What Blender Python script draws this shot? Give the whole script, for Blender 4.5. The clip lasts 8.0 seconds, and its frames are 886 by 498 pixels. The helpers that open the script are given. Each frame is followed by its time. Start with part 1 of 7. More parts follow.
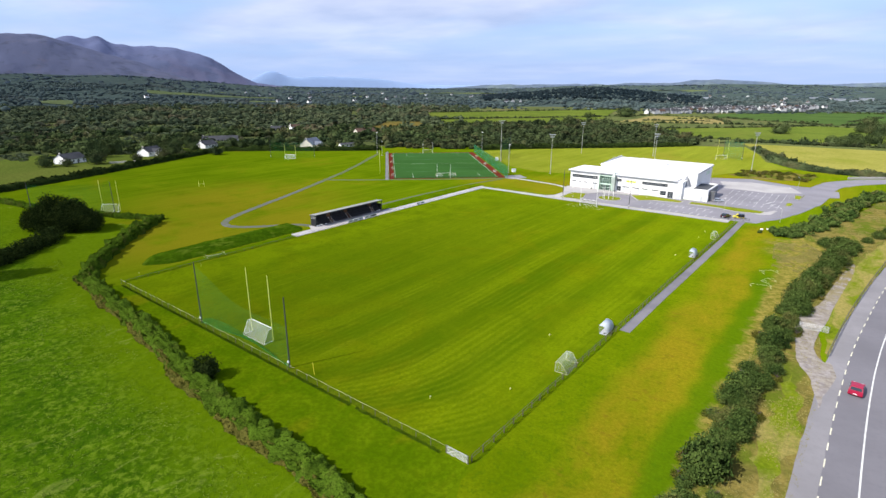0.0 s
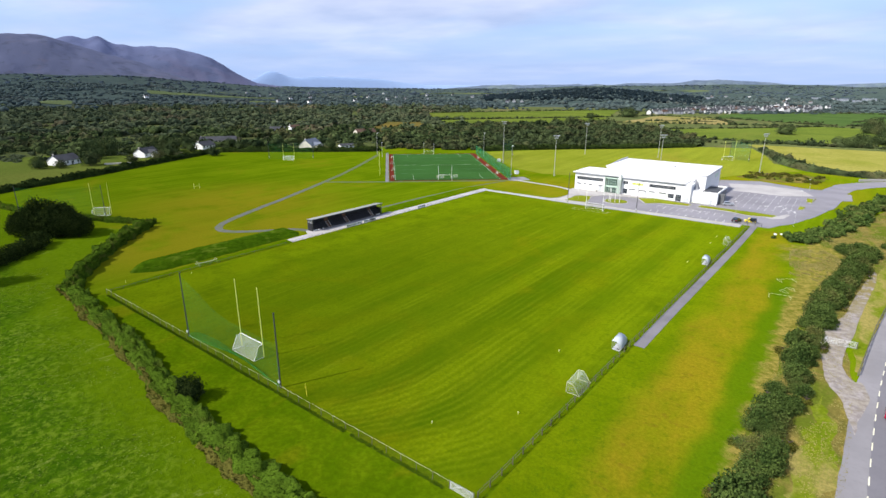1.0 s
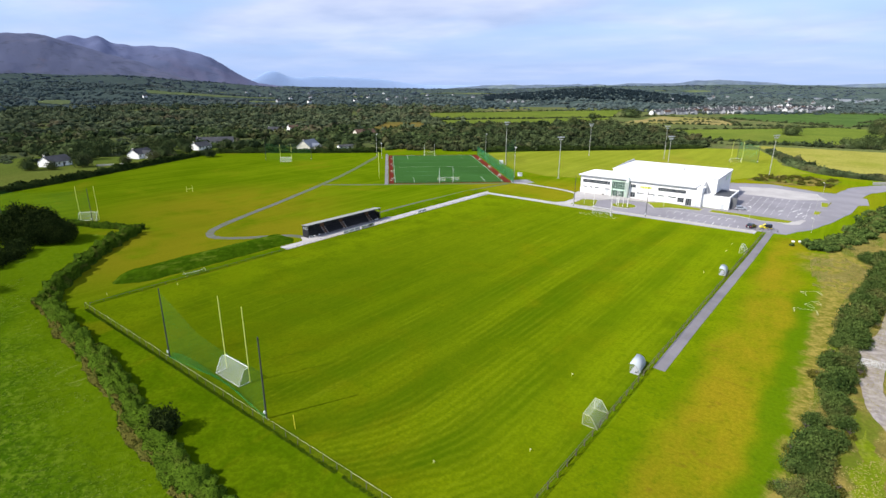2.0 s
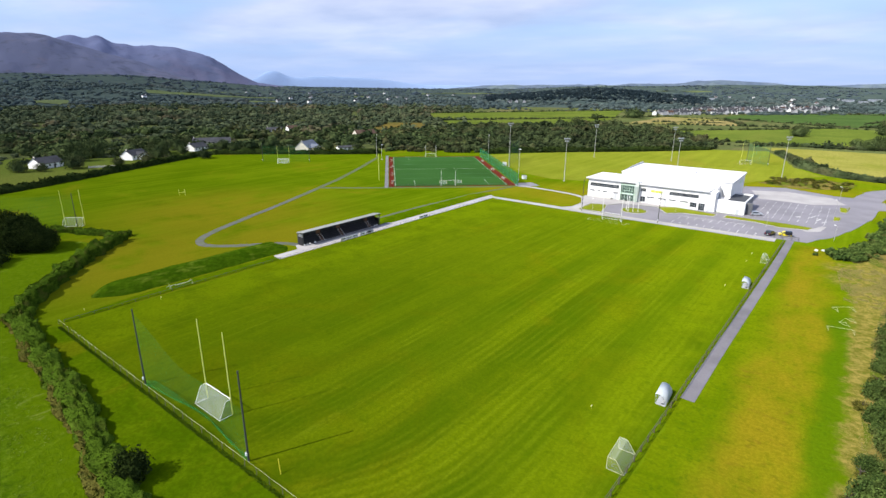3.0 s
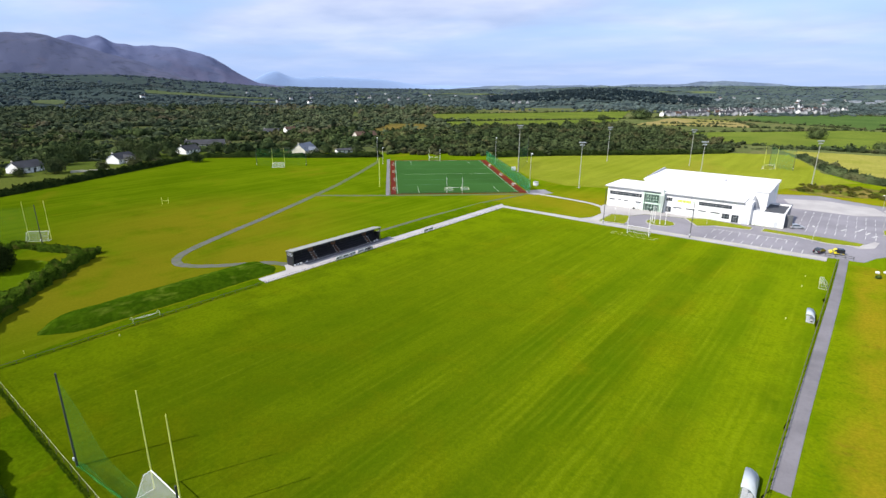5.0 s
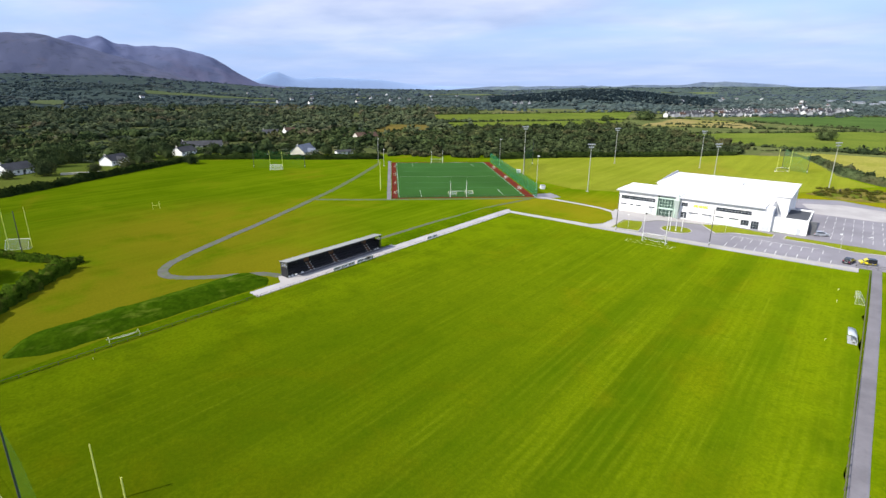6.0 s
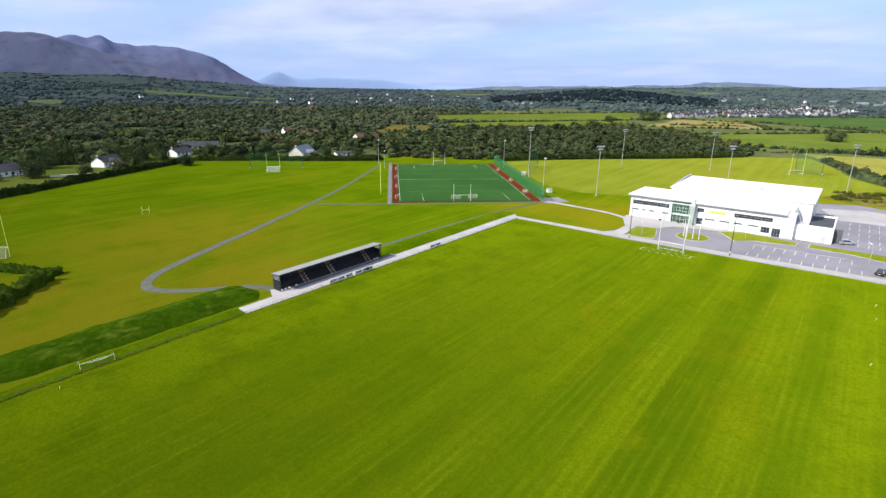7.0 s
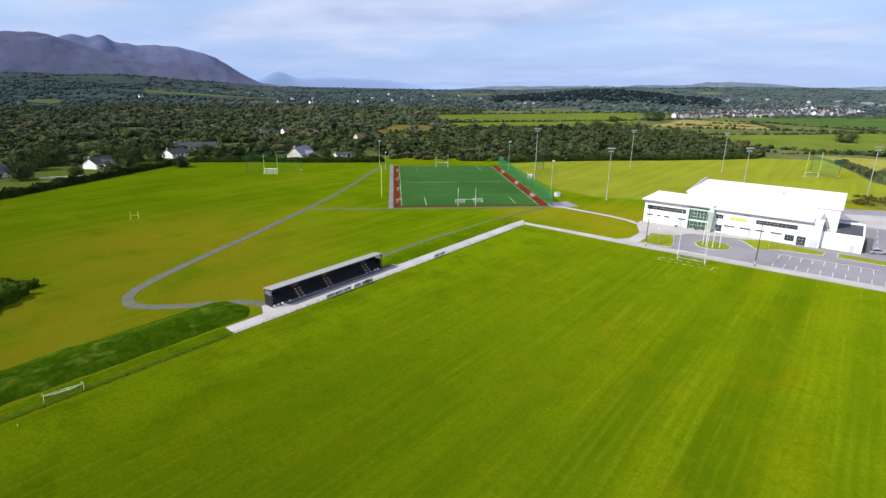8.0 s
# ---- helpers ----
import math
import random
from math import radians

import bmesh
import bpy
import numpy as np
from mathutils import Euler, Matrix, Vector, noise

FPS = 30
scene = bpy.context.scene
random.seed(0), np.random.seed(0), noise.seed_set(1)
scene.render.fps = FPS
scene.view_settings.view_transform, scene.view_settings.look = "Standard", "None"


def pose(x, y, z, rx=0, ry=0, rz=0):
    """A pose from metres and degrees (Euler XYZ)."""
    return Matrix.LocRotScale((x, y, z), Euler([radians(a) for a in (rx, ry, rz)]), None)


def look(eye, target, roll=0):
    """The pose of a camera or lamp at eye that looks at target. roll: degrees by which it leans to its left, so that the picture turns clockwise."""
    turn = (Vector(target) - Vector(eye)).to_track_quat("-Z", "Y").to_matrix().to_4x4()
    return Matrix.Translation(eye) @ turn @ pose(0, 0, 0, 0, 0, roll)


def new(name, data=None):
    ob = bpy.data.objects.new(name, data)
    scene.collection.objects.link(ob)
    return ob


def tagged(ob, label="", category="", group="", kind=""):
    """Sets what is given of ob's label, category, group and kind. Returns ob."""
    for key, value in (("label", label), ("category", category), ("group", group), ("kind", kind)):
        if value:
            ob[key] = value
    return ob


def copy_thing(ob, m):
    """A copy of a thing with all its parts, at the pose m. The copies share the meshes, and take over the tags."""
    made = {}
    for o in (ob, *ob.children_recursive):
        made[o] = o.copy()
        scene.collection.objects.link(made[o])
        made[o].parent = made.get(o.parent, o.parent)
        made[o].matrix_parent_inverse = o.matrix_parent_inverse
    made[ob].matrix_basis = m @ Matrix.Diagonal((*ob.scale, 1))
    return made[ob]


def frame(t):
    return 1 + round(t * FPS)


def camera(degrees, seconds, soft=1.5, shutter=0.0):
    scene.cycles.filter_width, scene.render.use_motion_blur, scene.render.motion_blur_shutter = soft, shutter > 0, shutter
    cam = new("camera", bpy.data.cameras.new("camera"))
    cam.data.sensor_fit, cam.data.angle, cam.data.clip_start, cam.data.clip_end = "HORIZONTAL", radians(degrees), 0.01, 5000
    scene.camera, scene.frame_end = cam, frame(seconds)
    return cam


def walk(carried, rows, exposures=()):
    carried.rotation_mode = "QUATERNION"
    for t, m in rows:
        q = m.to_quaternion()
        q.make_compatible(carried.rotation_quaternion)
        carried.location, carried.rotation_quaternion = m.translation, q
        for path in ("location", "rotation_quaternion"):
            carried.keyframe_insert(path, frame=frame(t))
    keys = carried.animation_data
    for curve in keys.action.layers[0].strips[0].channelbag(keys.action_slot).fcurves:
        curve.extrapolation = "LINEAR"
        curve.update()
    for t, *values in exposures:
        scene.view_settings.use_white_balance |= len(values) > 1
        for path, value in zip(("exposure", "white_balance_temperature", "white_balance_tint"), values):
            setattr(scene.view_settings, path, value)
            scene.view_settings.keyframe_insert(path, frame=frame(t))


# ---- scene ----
EXPOSURE = 0.92
cam = camera(80.66, 8.0)
# seconds, eye x y z, yaw, pitch, lean
PATH = [
    (0.0, 29.522, -43.523, 43.794, 37.642, -17.383, 0.265),
    (0.5, 27.665, -41.319, 43.654, 37.687, -17.365, 0.262),
    (1.0, 25.513, -38.793, 43.615, 37.725, -17.356, 0.275),
    (1.5, 23.063, -35.908, 43.578, 37.733, -17.360, 0.303),
    (3.0, 14.587, -26.377, 43.371, 37.811, -17.354, 0.381),
    (3.5, 11.491, -23.067, 43.316, 37.848, -17.352, 0.405),
    (4.0, 8.222, -19.701, 43.272, 37.879, -17.350, 0.404),
    (4.5, 4.979, -16.355, 43.124, 37.908, -17.332, 0.421),
    (6.0, -4.670, -6.582, 42.481, 38.027, -17.232, 0.478),
    (6.5, -7.820, -3.331, 42.347, 38.080, -17.222, 0.506),
    (7.0, -10.939, -0.031, 42.262, 38.095, -17.228, 0.548),
    (7.5, -14.154, 3.288, 42.180, 38.144, -17.230, 0.582),
    (8.0, -17.467, 6.624, 42.056, 38.210, -17.255, 0.573),
]


def way(yaw, pitch):
    a, b = radians(yaw), radians(pitch)
    return Vector((-math.sin(a) * math.cos(b), math.cos(a) * math.cos(b), math.sin(b)))


walk(cam, [(t, look((x, y, z), Vector((x, y, z)) + way(yaw, pitch), lean)) for t, x, y, z, yaw, pitch, lean in PATH],
     [(0.0, EXPOSURE), (7.5, EXPOSURE), (8.0, EXPOSURE - 0.12)])

# ---- light: sun over the camera's left shoulder, pale sky with thin cloud ----
SUN_FROM = Vector((-0.425, -0.905, 0.0)).normalized()
SUN_HEIGHT = radians(43.4)
sun = new("sun", bpy.data.lights.new("sun", "SUN"))
sun.data.energy, sun.data.angle, sun.data.color = 3.6, radians(0.6), (1.0, 0.95, 0.86)
sun_dir = Vector((SUN_FROM.x * math.cos(SUN_HEIGHT), SUN_FROM.y * math.cos(SUN_HEIGHT), math.sin(SUN_HEIGHT)))
sun.matrix_world = look(sun_dir * 300, (0, 0, 0))

world = bpy.data.worlds.new("world")
scene.world = world
world.use_nodes = True


def link_all(nt, pairs):
    for a, b in pairs:
        nt.links.new(a, b)


def world_nodes():
    nt = world.node_tree
    bg = nt.nodes["Background"]
    sky = nt.nodes.new("ShaderNodeTexSky")
    sky.sky_type, sky.sun_disc = "NISHITA", False
    sky.sun_elevation, sky.sun_rotation = SUN_HEIGHT, math.atan2(SUN_FROM.x, SUN_FROM.y) % (2 * math.pi)
    sky.altitude, sky.air_density, sky.dust_density, sky.ozone_density = 40, 1.0, 0.2, 2.5
    bg.inputs["Strength"].default_value = SKY
    # cloud sheet on a plane overhead: direction divided by its height
    co = nt.nodes.new("ShaderNodeTexCoord")
    sep = nt.nodes.new("ShaderNodeSeparateXYZ")
    nt.links.new(co.outputs["Generated"], sep.inputs[0])
    up = nt.nodes.new("ShaderNodeMath")
    up.operation = "ADD"
    up.inputs[1].default_value = 0.10
    low = nt.nodes.new("ShaderNodeMath")
    low.operation = "MAXIMUM"
    low.inputs[1].default_value = 0.02
    nt.links.new(sep.outputs["Z"], up.inputs[0])
    nt.links.new(up.outputs[0], low.inputs[0])
    div = nt.nodes.new("ShaderNodeVectorMath")
    div.operation = "DIVIDE"
    com = nt.nodes.new("ShaderNodeCombineXYZ")
    for k in range(3):
        nt.links.new(low.outputs[0], com.inputs[k])
    nt.links.new(co.outputs["Generated"], div.inputs[0])
    nt.links.new(com.outputs[0], div.inputs[1])
    lay = nt.nodes.new("ShaderNodeMapping")
    lay.inputs["Rotation"].default_value = (0, 0, radians(-37))
    lay.inputs["Scale"].default_value = (0.85, 1.0, 1.0)
    lay.inputs["Location"].default_value = (3.1, 1.4, 0.0)
    nt.links.new(div.outputs[0], lay.inputs["Vector"])
    big = nt.nodes.new("ShaderNodeTexNoise")
    big.inputs["Scale"].default_value, big.inputs["Detail"].default_value = 0.55, 7
    big.inputs["Roughness"].default_value, big.inputs["Distortion"].default_value = 0.55, 0.4
    nt.links.new(lay.outputs[0], big.inputs["Vector"])
    rmp = nt.nodes.new("ShaderNodeValToRGB")
    rmp.color_ramp.elements[0].position, rmp.color_ramp.elements[0].color = 0.33, (0, 0, 0, 1)
    rmp.color_ramp.elements[1].position, rmp.color_ramp.elements[1].color = 0.60, (1, 1, 1, 1)
    nt.links.new(big.outputs["Fac"], rmp.inputs[0])
    soft = nt.nodes.new("ShaderNodeTexNoise")
    soft.inputs["Scale"].default_value, soft.inputs["Detail"].default_value = 1.1, 9
    nt.links.new(lay.outputs[0], soft.inputs["Vector"])
    tone = nt.nodes.new("ShaderNodeMix")
    tone.data_type = "RGBA"
    tone.inputs["A"].default_value, tone.inputs["B"].default_value = (2.6, 3.05, 4.6, 1), (4.4, 4.65, 5.8, 1)
    spread = nt.nodes.new("ShaderNodeMapRange")
    spread.inputs["From Min"].default_value, spread.inputs["From Max"].default_value = 0.34, 0.66
    nt.links.new(soft.outputs["Fac"], spread.inputs["Value"])
    nt.links.new(spread.outputs[0], tone.inputs["Factor"])
    mix = nt.nodes.new("ShaderNodeMix")
    mix.data_type = "RGBA"
    fac = nt.nodes.new("ShaderNodeMath")
    fac.operation = "MULTIPLY"
    fac.inputs[1].default_value = 0.82
    # the cloud sheet thins out into the haze near the horizon
    thin = nt.nodes.new("ShaderNodeMapRange")
    thin.interpolation_type = "SMOOTHSTEP"
    for key, value in (("From Min", 0.0), ("From Max", 0.16), ("To Min", 0.35), ("To Max", 1.0)):
        thin.inputs[key].default_value = value
    nt.links.new(sep.outputs["Z"], thin.inputs["Value"])
    veil = nt.nodes.new("ShaderNodeMath")
    veil.operation = "MULTIPLY"
    link_all(nt, [(rmp.outputs[0], veil.inputs[0]), (thin.outputs[0], veil.inputs[1]), (veil.outputs[0], fac.inputs[0])])
    # pale blue haze low over the horizon
    low_down = nt.nodes.new("ShaderNodeMapRange")
    low_down.interpolation_type = "SMOOTHSTEP"
    for key, value in (("From Min", 0.0), ("From Max", 0.32), ("To Min", 0.92), ("To Max", 0.0)):
        low_down.inputs[key].default_value = value
    nt.links.new(sep.outputs["Z"], low_down.inputs["Value"])
    haze = nt.nodes.new("ShaderNodeMix")
    haze.data_type = "RGBA"
    haze.inputs["B"].default_value = (2.0, 2.95, 5.3, 1)
    link_all(nt, [(low_down.outputs[0], haze.inputs["Factor"]), (sky.outputs[0], haze.inputs["A"])])
    link_all(nt, [(fac.outputs[0], mix.inputs["Factor"]), (haze.outputs["Result"], mix.inputs["A"]),
                  (tone.outputs["Result"], mix.inputs["B"]), (mix.outputs["Result"], bg.inputs["Color"])])


SKY = 0.10
world_nodes()


# ---- materials ----
class Mat:
    """A node material with its shader, and shortcuts to the usual nodes."""

    def __init__(self, name, rough=0.9, metal=0.0, spec=0.3):
        self.m = bpy.data.materials.new(name)
        self.m.use_nodes = True
        self.nt = self.m.node_tree
        self.b = self.nt.nodes["Principled BSDF"]
        self.b.inputs["Roughness"].default_value = rough
        self.b.inputs["Metallic"].default_value = metal
        self.b.inputs["Specular IOR Level"].default_value = spec
        if spec == 0.0:
            self.b.inputs["Diffuse Roughness"].default_value = 1.0
        self.pos = self.nt.nodes.new("ShaderNodeNewGeometry").outputs["Position"]

    def node(self, kind):
        return self.nt.nodes.new(kind)

    def wire(self, a, b):
        self.nt.links.new(a, b)

    def stretch(self, scale, turn=0.0, shift=(0, 0, 0)):
        n = self.node("ShaderNodeMapping")
        n.inputs["Scale"].default_value = scale
        n.inputs["Rotation"].default_value = (0, 0, radians(turn))
        n.inputs["Location"].default_value = shift
        self.wire(self.pos, n.inputs["Vector"])
        return n.outputs[0]

    def noise(self, size, detail=4.0, rough=0.55, vec=None, warp=0.0):
        n = self.node("ShaderNodeTexNoise")
        n.inputs["Scale"].default_value = 1.0 / size
        n.inputs["Detail"].default_value, n.inputs["Roughness"].default_value = detail, rough
        n.inputs["Distortion"].default_value = warp
        self.wire(vec if vec is not None else self.pos, n.inputs["Vector"])
        return n.outputs["Fac"]

    def step(self, fac, lo, hi):
        n = self.node("ShaderNodeMapRange")
        n.interpolation_type = "SMOOTHSTEP"
        n.inputs["From Min"].default_value, n.inputs["From Max"].default_value = lo, hi
        self.wire(fac, n.inputs["Value"])
        return n.outputs[0]

    def mix(self, fac, a, b, blend="MIX"):
        n = self.node("ShaderNodeMix")
        n.data_type, n.blend_type = "RGBA", blend
        for sock, v in ((n.inputs["Factor"], fac), (n.inputs["A"], a), (n.inputs["B"], b)):
            if isinstance(v, (int, float)):
                sock.default_value = v
            elif isinstance(v, tuple):
                sock.default_value = (*v, 1)
            else:
                self.wire(v, sock)
        return n.outputs["Result"]

    def maths(self, op, a, b):
        n = self.node("ShaderNodeMath")
        n.operation = op
        for k, v in enumerate((a, b)):
            if isinstance(v, (int, float)):
                n.inputs[k].default_value = v
            else:
                self.wire(v, n.inputs[k])
        return n.outputs[0]

    def axis(self, name):
        n = self.node("ShaderNodeSeparateXYZ")
        self.wire(self.pos, n.inputs[0])
        return n.outputs[name]

    def colour(self, c):
        if isinstance(c, tuple):
            self.b.inputs["Base Color"].default_value = (*c, 1)
        else:
            self.wire(c, self.b.inputs["Base Color"])
        return self

    def bump(self, fac, depth, strength=1.0):
        n = self.node("ShaderNodeBump")
        n.inputs["Strength"].default_value, n.inputs["Distance"].default_value = strength, depth
        self.wire(fac, n.inputs["Height"])
        self.wire(n.outputs[0], self.b.inputs["Normal"])
        return self

    def island(self):
        return self.node("ShaderNodeNewGeometry").outputs["Random Per Island"]

    def chance(self):
        return self.node("ShaderNodeObjectInfo").outputs["Random"]


def grass(name, dark, light, dry=None, patch=14.0, dry_at=(0.55, 0.75), fine=0.5, streak=None, dry_size=30.0):
    """Mown or rough grass: tufts, patches, dry areas, and streaks left by mowing."""
    k = Mat(name, 1.0, spec=0.0)
    c = k.mix(k.step(k.noise(patch, 6, 0.6, warp=0.6), 0.32, 0.68), dark, light)
    if streak:
        size, length, turn, amount = streak
        s = k.step(k.noise(1.0, 5, 0.65, vec=k.stretch((1 / size, 1 / length, 0.02), turn)), 0.35, 0.65)
        c = k.mix(k.maths("MULTIPLY", s, amount), c, tuple(min(1.0, q * 1.55) for q in light))
    if dry:
        c = k.mix(k.step(k.noise(dry_size, 5, 0.6, vec=k.stretch((1, 0.45, 1)), warp=0.5), *dry_at), c, dry)
    tuft = k.noise(fine, 4, 0.7)
    c = k.mix(k.maths("MULTIPLY", k.step(tuft, 0.35, 0.62), 0.38), c, tuple(q * 0.42 for q in dark))
    k.colour(c).bump(tuft, 0.12, 0.55)
    return k.m


def plain(name, colour, rough=0.6, metal=0.0, spread=0.12, size=0.8, relief=0.0, spec=0.35):
    """A painted, cast or rolled surface: its colour with slight dirt and wear at two scales."""
    k = Mat(name, rough, metal, spec)
    c = k.mix(k.step(k.noise(size * 6, 5), 0.3, 0.7), tuple(q * (1 - spread) for q in colour), tuple(min(1, q * (1 + spread)) for q in colour))
    c = k.mix(k.maths("MULTIPLY", k.step(k.noise(size * 0.4, 6, 0.7), 0.45, 0.8), 0.5), c, tuple(q * (1 - 2 * spread) for q in colour))
    k.colour(c)
    if relief:
        k.bump(k.noise(size * 0.3, 4), relief)
    return k.m


def leaves(name, dark, light, brown=None, size=6.0, fine=0.6, lively=1.0):
    """Foliage: each clump of leaves its own tone, drifts over the whole, shade in the gaps painted dark."""
    k = Mat(name, 1.0, spec=0.0)
    c = k.mix(k.step(k.noise(size, 4), 0.32, 0.68), dark, light)
    if brown:
        c = k.mix(k.step(k.noise(size * 2.2, 5), 0.52, 0.68), c, brown)
    lot = k.island()
    c = k.mix(k.maths("MULTIPLY", k.step(lot, 0.62, 1.0), 0.65 * lively), c, tuple(min(1.0, q * 1.45) for q in light))
    # dark clumps and noise spots paint shade between leaves into the colour
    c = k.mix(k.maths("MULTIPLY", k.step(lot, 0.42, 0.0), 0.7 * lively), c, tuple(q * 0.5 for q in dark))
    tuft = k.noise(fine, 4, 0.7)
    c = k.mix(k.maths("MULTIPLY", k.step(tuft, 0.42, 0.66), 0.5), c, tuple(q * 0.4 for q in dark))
    k.colour(c).bump(tuft, fine * 0.5, 0.7)
    return k.m


def canopy(name, dark, light, brown, drift, tree):
    """Woodland from afar: broad drifts of kind, each tree its own tone, browned patches."""
    k = Mat(name, 1.0, spec=0.0)
    c = k.mix(k.step(k.noise(drift, 4, 0.6), 0.36, 0.64), dark, light)
    c = k.mix(k.step(k.noise(drift * 1.7, 5, 0.6, vec=k.stretch((1, 1, 1), 0, (230, 70, 0))), 0.50, 0.66), c, brown)
    own = k.noise(tree, 1, 0.4)
    c = k.mix(k.maths("MULTIPLY", k.step(own, 0.50, 0.34), 0.60), c, tuple(q * 0.55 for q in dark))
    c = k.mix(k.maths("MULTIPLY", k.step(own, 0.54, 0.70), 0.55), c, tuple(q * 1.30 for q in light))
    lot = k.island()
    c = k.mix(k.maths("MULTIPLY", k.step(lot, 0.55, 1.0), 0.35), c, tuple(q * 1.25 for q in light))
    c = k.mix(k.maths("MULTIPLY", k.step(lot, 0.40, 0.0), 0.35), c, tuple(q * 0.6 for q in dark))
    k.colour(c).bump(k.noise(tree * 0.2, 3, 0.6), tree * 0.10, 0.5)
    return k.m


def blades(name, dark, light, size=5.0):
    """Loose grass blades: each its own tone between two, in drifts."""
    k = Mat(name, 1.0, spec=0.0)
    drift = k.step(k.noise(size, 4), 0.3, 0.7)
    k.colour(k.mix(k.maths("MULTIPLY", k.maths("ADD", drift, k.island()), 0.5), dark, light))
    return k.m


def worn_path():
    """Old tarmac path: grass creeping in from its edges, most where it runs far over the field."""
    k = Mat("worn_path", 0.95, spec=0.1)
    c = k.mix(k.step(k.noise(2.0, 5), 0.3, 0.7), (0.096, 0.094, 0.092), (0.124, 0.120, 0.120))
    far = k.maths("ADD", 0.12, k.maths("MULTIPLY", k.step(k.axis("Y"), 70.0, 150.0), 0.42))
    grown = k.maths("ADD", far, k.maths("MULTIPLY", k.step(k.noise(3.0, 5, 0.65), 0.45, 0.62), 0.30))
    k.colour(k.mix(grown, c, (0.086, 0.126, 0.010))).bump(k.noise(0.4, 4), 0.01)
    return k.m


def loose_gravel():
    """Grey-brown gravel with straw and earth showing through."""
    k = Mat("gravel", 0.95, spec=0.1)
    c = k.mix(k.step(k.noise(1.2, 6, 0.7), 0.35, 0.65), (0.20, 0.175, 0.165), (0.33, 0.30, 0.285))
    bare = k.maths("ADD", k.step(k.axis("Y"), 74.0, 112.0), k.step(k.axis("Y"), 44.0, 38.0))
    straw = k.maths("MULTIPLY", k.step(k.noise(2.6, 6, 0.7), 0.40, 0.56), k.maths("ADD", 0.25, k.maths("MULTIPLY", bare, 0.75)))
    k.colour(k.mix(straw, c, (0.20, 0.165, 0.062))).bump(k.noise(0.25, 3), 0.006)
    return k.m


def netting(name, colour, cover):
    """Fine netting too thin to tell its cords apart: a share of thread over clear air."""
    k = Mat(name, 0.8)
    k.colour(colour)
    clear = k.node("ShaderNodeBsdfTransparent")
    mixer = k.node("ShaderNodeMixShader")
    share = k.maths("MULTIPLY", k.step(k.noise(1.5, 4), 0.2, 0.8), cover * 0.5)
    k.wire(k.maths("ADD", share, cover * 0.75), mixer.inputs[0])
    k.wire(clear.outputs[0], mixer.inputs[1])
    k.wire(k.b.outputs[0], mixer.inputs[2])
    k.wire(mixer.outputs[0], k.nt.nodes["Material Output"].inputs["Surface"])
    return k.m



def near_point(k, x, y, inner, outer):
    """One near the point, falling to nought at the outer distance."""
    d = k.node("ShaderNodeVectorMath")
    d.operation = "DISTANCE"
    d.inputs[1].default_value = (x, y, 0)
    k.wire(k.pos, d.inputs[0])
    return k.step(d.outputs["Value"], outer, inner)


def meadow_grass():
    """Mown field: green with wide yellowed stretches, most by the corner of the hedge and the path."""
    k = Mat("meadow_grass", 1.0, spec=0.0)
    c = k.mix(k.step(k.noise(26, 6, 0.6, warp=0.6), 0.32, 0.68), (0.062, 0.108, 0.001), (0.092, 0.140, 0.002))
    c = k.mix(k.maths("MULTIPLY", k.step(k.noise(1.0, 5, 0.6, vec=k.stretch((1 / 3, 1 / 50, 0.02), 38)), 0.4, 0.65), 0.3), c, (0.148, 0.196, 0.006))
    dry = k.step(k.noise(36, 6, 0.6, warp=0.7), 0.54, 0.76)
    for x, y, r0, r1 in ((-128, 28, 10, 46), (-118, 62, 6, 30), (-160, 70, 10, 60), (-105, 172, 4, 26), (-78, 176, 8, 40), (0, 240, 10, 60)):
        dry = k.maths("MAXIMUM", dry, k.maths("MULTIPLY", near_point(k, x, y, r0, r1), k.step(k.noise(14, 5, 0.6), 0.22, 0.55)))
    c = k.mix(k.maths("MULTIPLY", dry, 0.70), c, (0.176, 0.146, 0.008))
    tuft = k.noise(0.55, 4, 0.7)
    c = k.mix(k.maths("MULTIPLY", k.step(tuft, 0.35, 0.62), 0.20), c, (0.034, 0.056, 0.001))
    k.colour(c).bump(tuft, 0.12, 0.55)
    return k.m


def pasture_grass():
    """Grazed field: lush green, broken by pale tussocks and deep green hollows that paint in lit and shaded sides,
    smoother and yellower along the hedge.
    """
    k = Mat("pasture_grass", 1.0, spec=0.0)
    c = k.mix(k.step(k.noise(16, 5, 0.6, warp=0.8), 0.34, 0.66), (0.026, 0.074, 0.002), (0.066, 0.132, 0.003))
    inner = k.maths("ADD", k.axis("Y"), k.maths("MULTIPLY", k.axis("X"), 0.109))
    inner = k.maths("ADD", inner, k.maths("MULTIPLY", k.noise(14, 4), 14.0))
    smooth = k.step(inner, -24.0, -11.0)
    c = k.mix(k.maths("MULTIPLY", smooth, 0.8), c, (0.092, 0.146, 0.002))
    rough = k.maths("SUBTRACT", 1.0, k.maths("MULTIPLY", smooth, 0.72))
    grain = k.noise(1.25, 7, 0.78, warp=0.5)
    drift = k.step(k.noise(9, 4, 0.6, warp=1.0), 0.36, 0.60)
    # pale here and dark below paint the tussocks' lit and shaded sides
    pale = k.maths("MULTIPLY", k.step(grain, 0.47, 0.58), k.maths("ADD", k.maths("MULTIPLY", drift, 0.75), 0.25))
    c = k.mix(k.maths("MULTIPLY", k.maths("MULTIPLY", pale, rough), 0.68), c, (0.165, 0.235, 0.018))
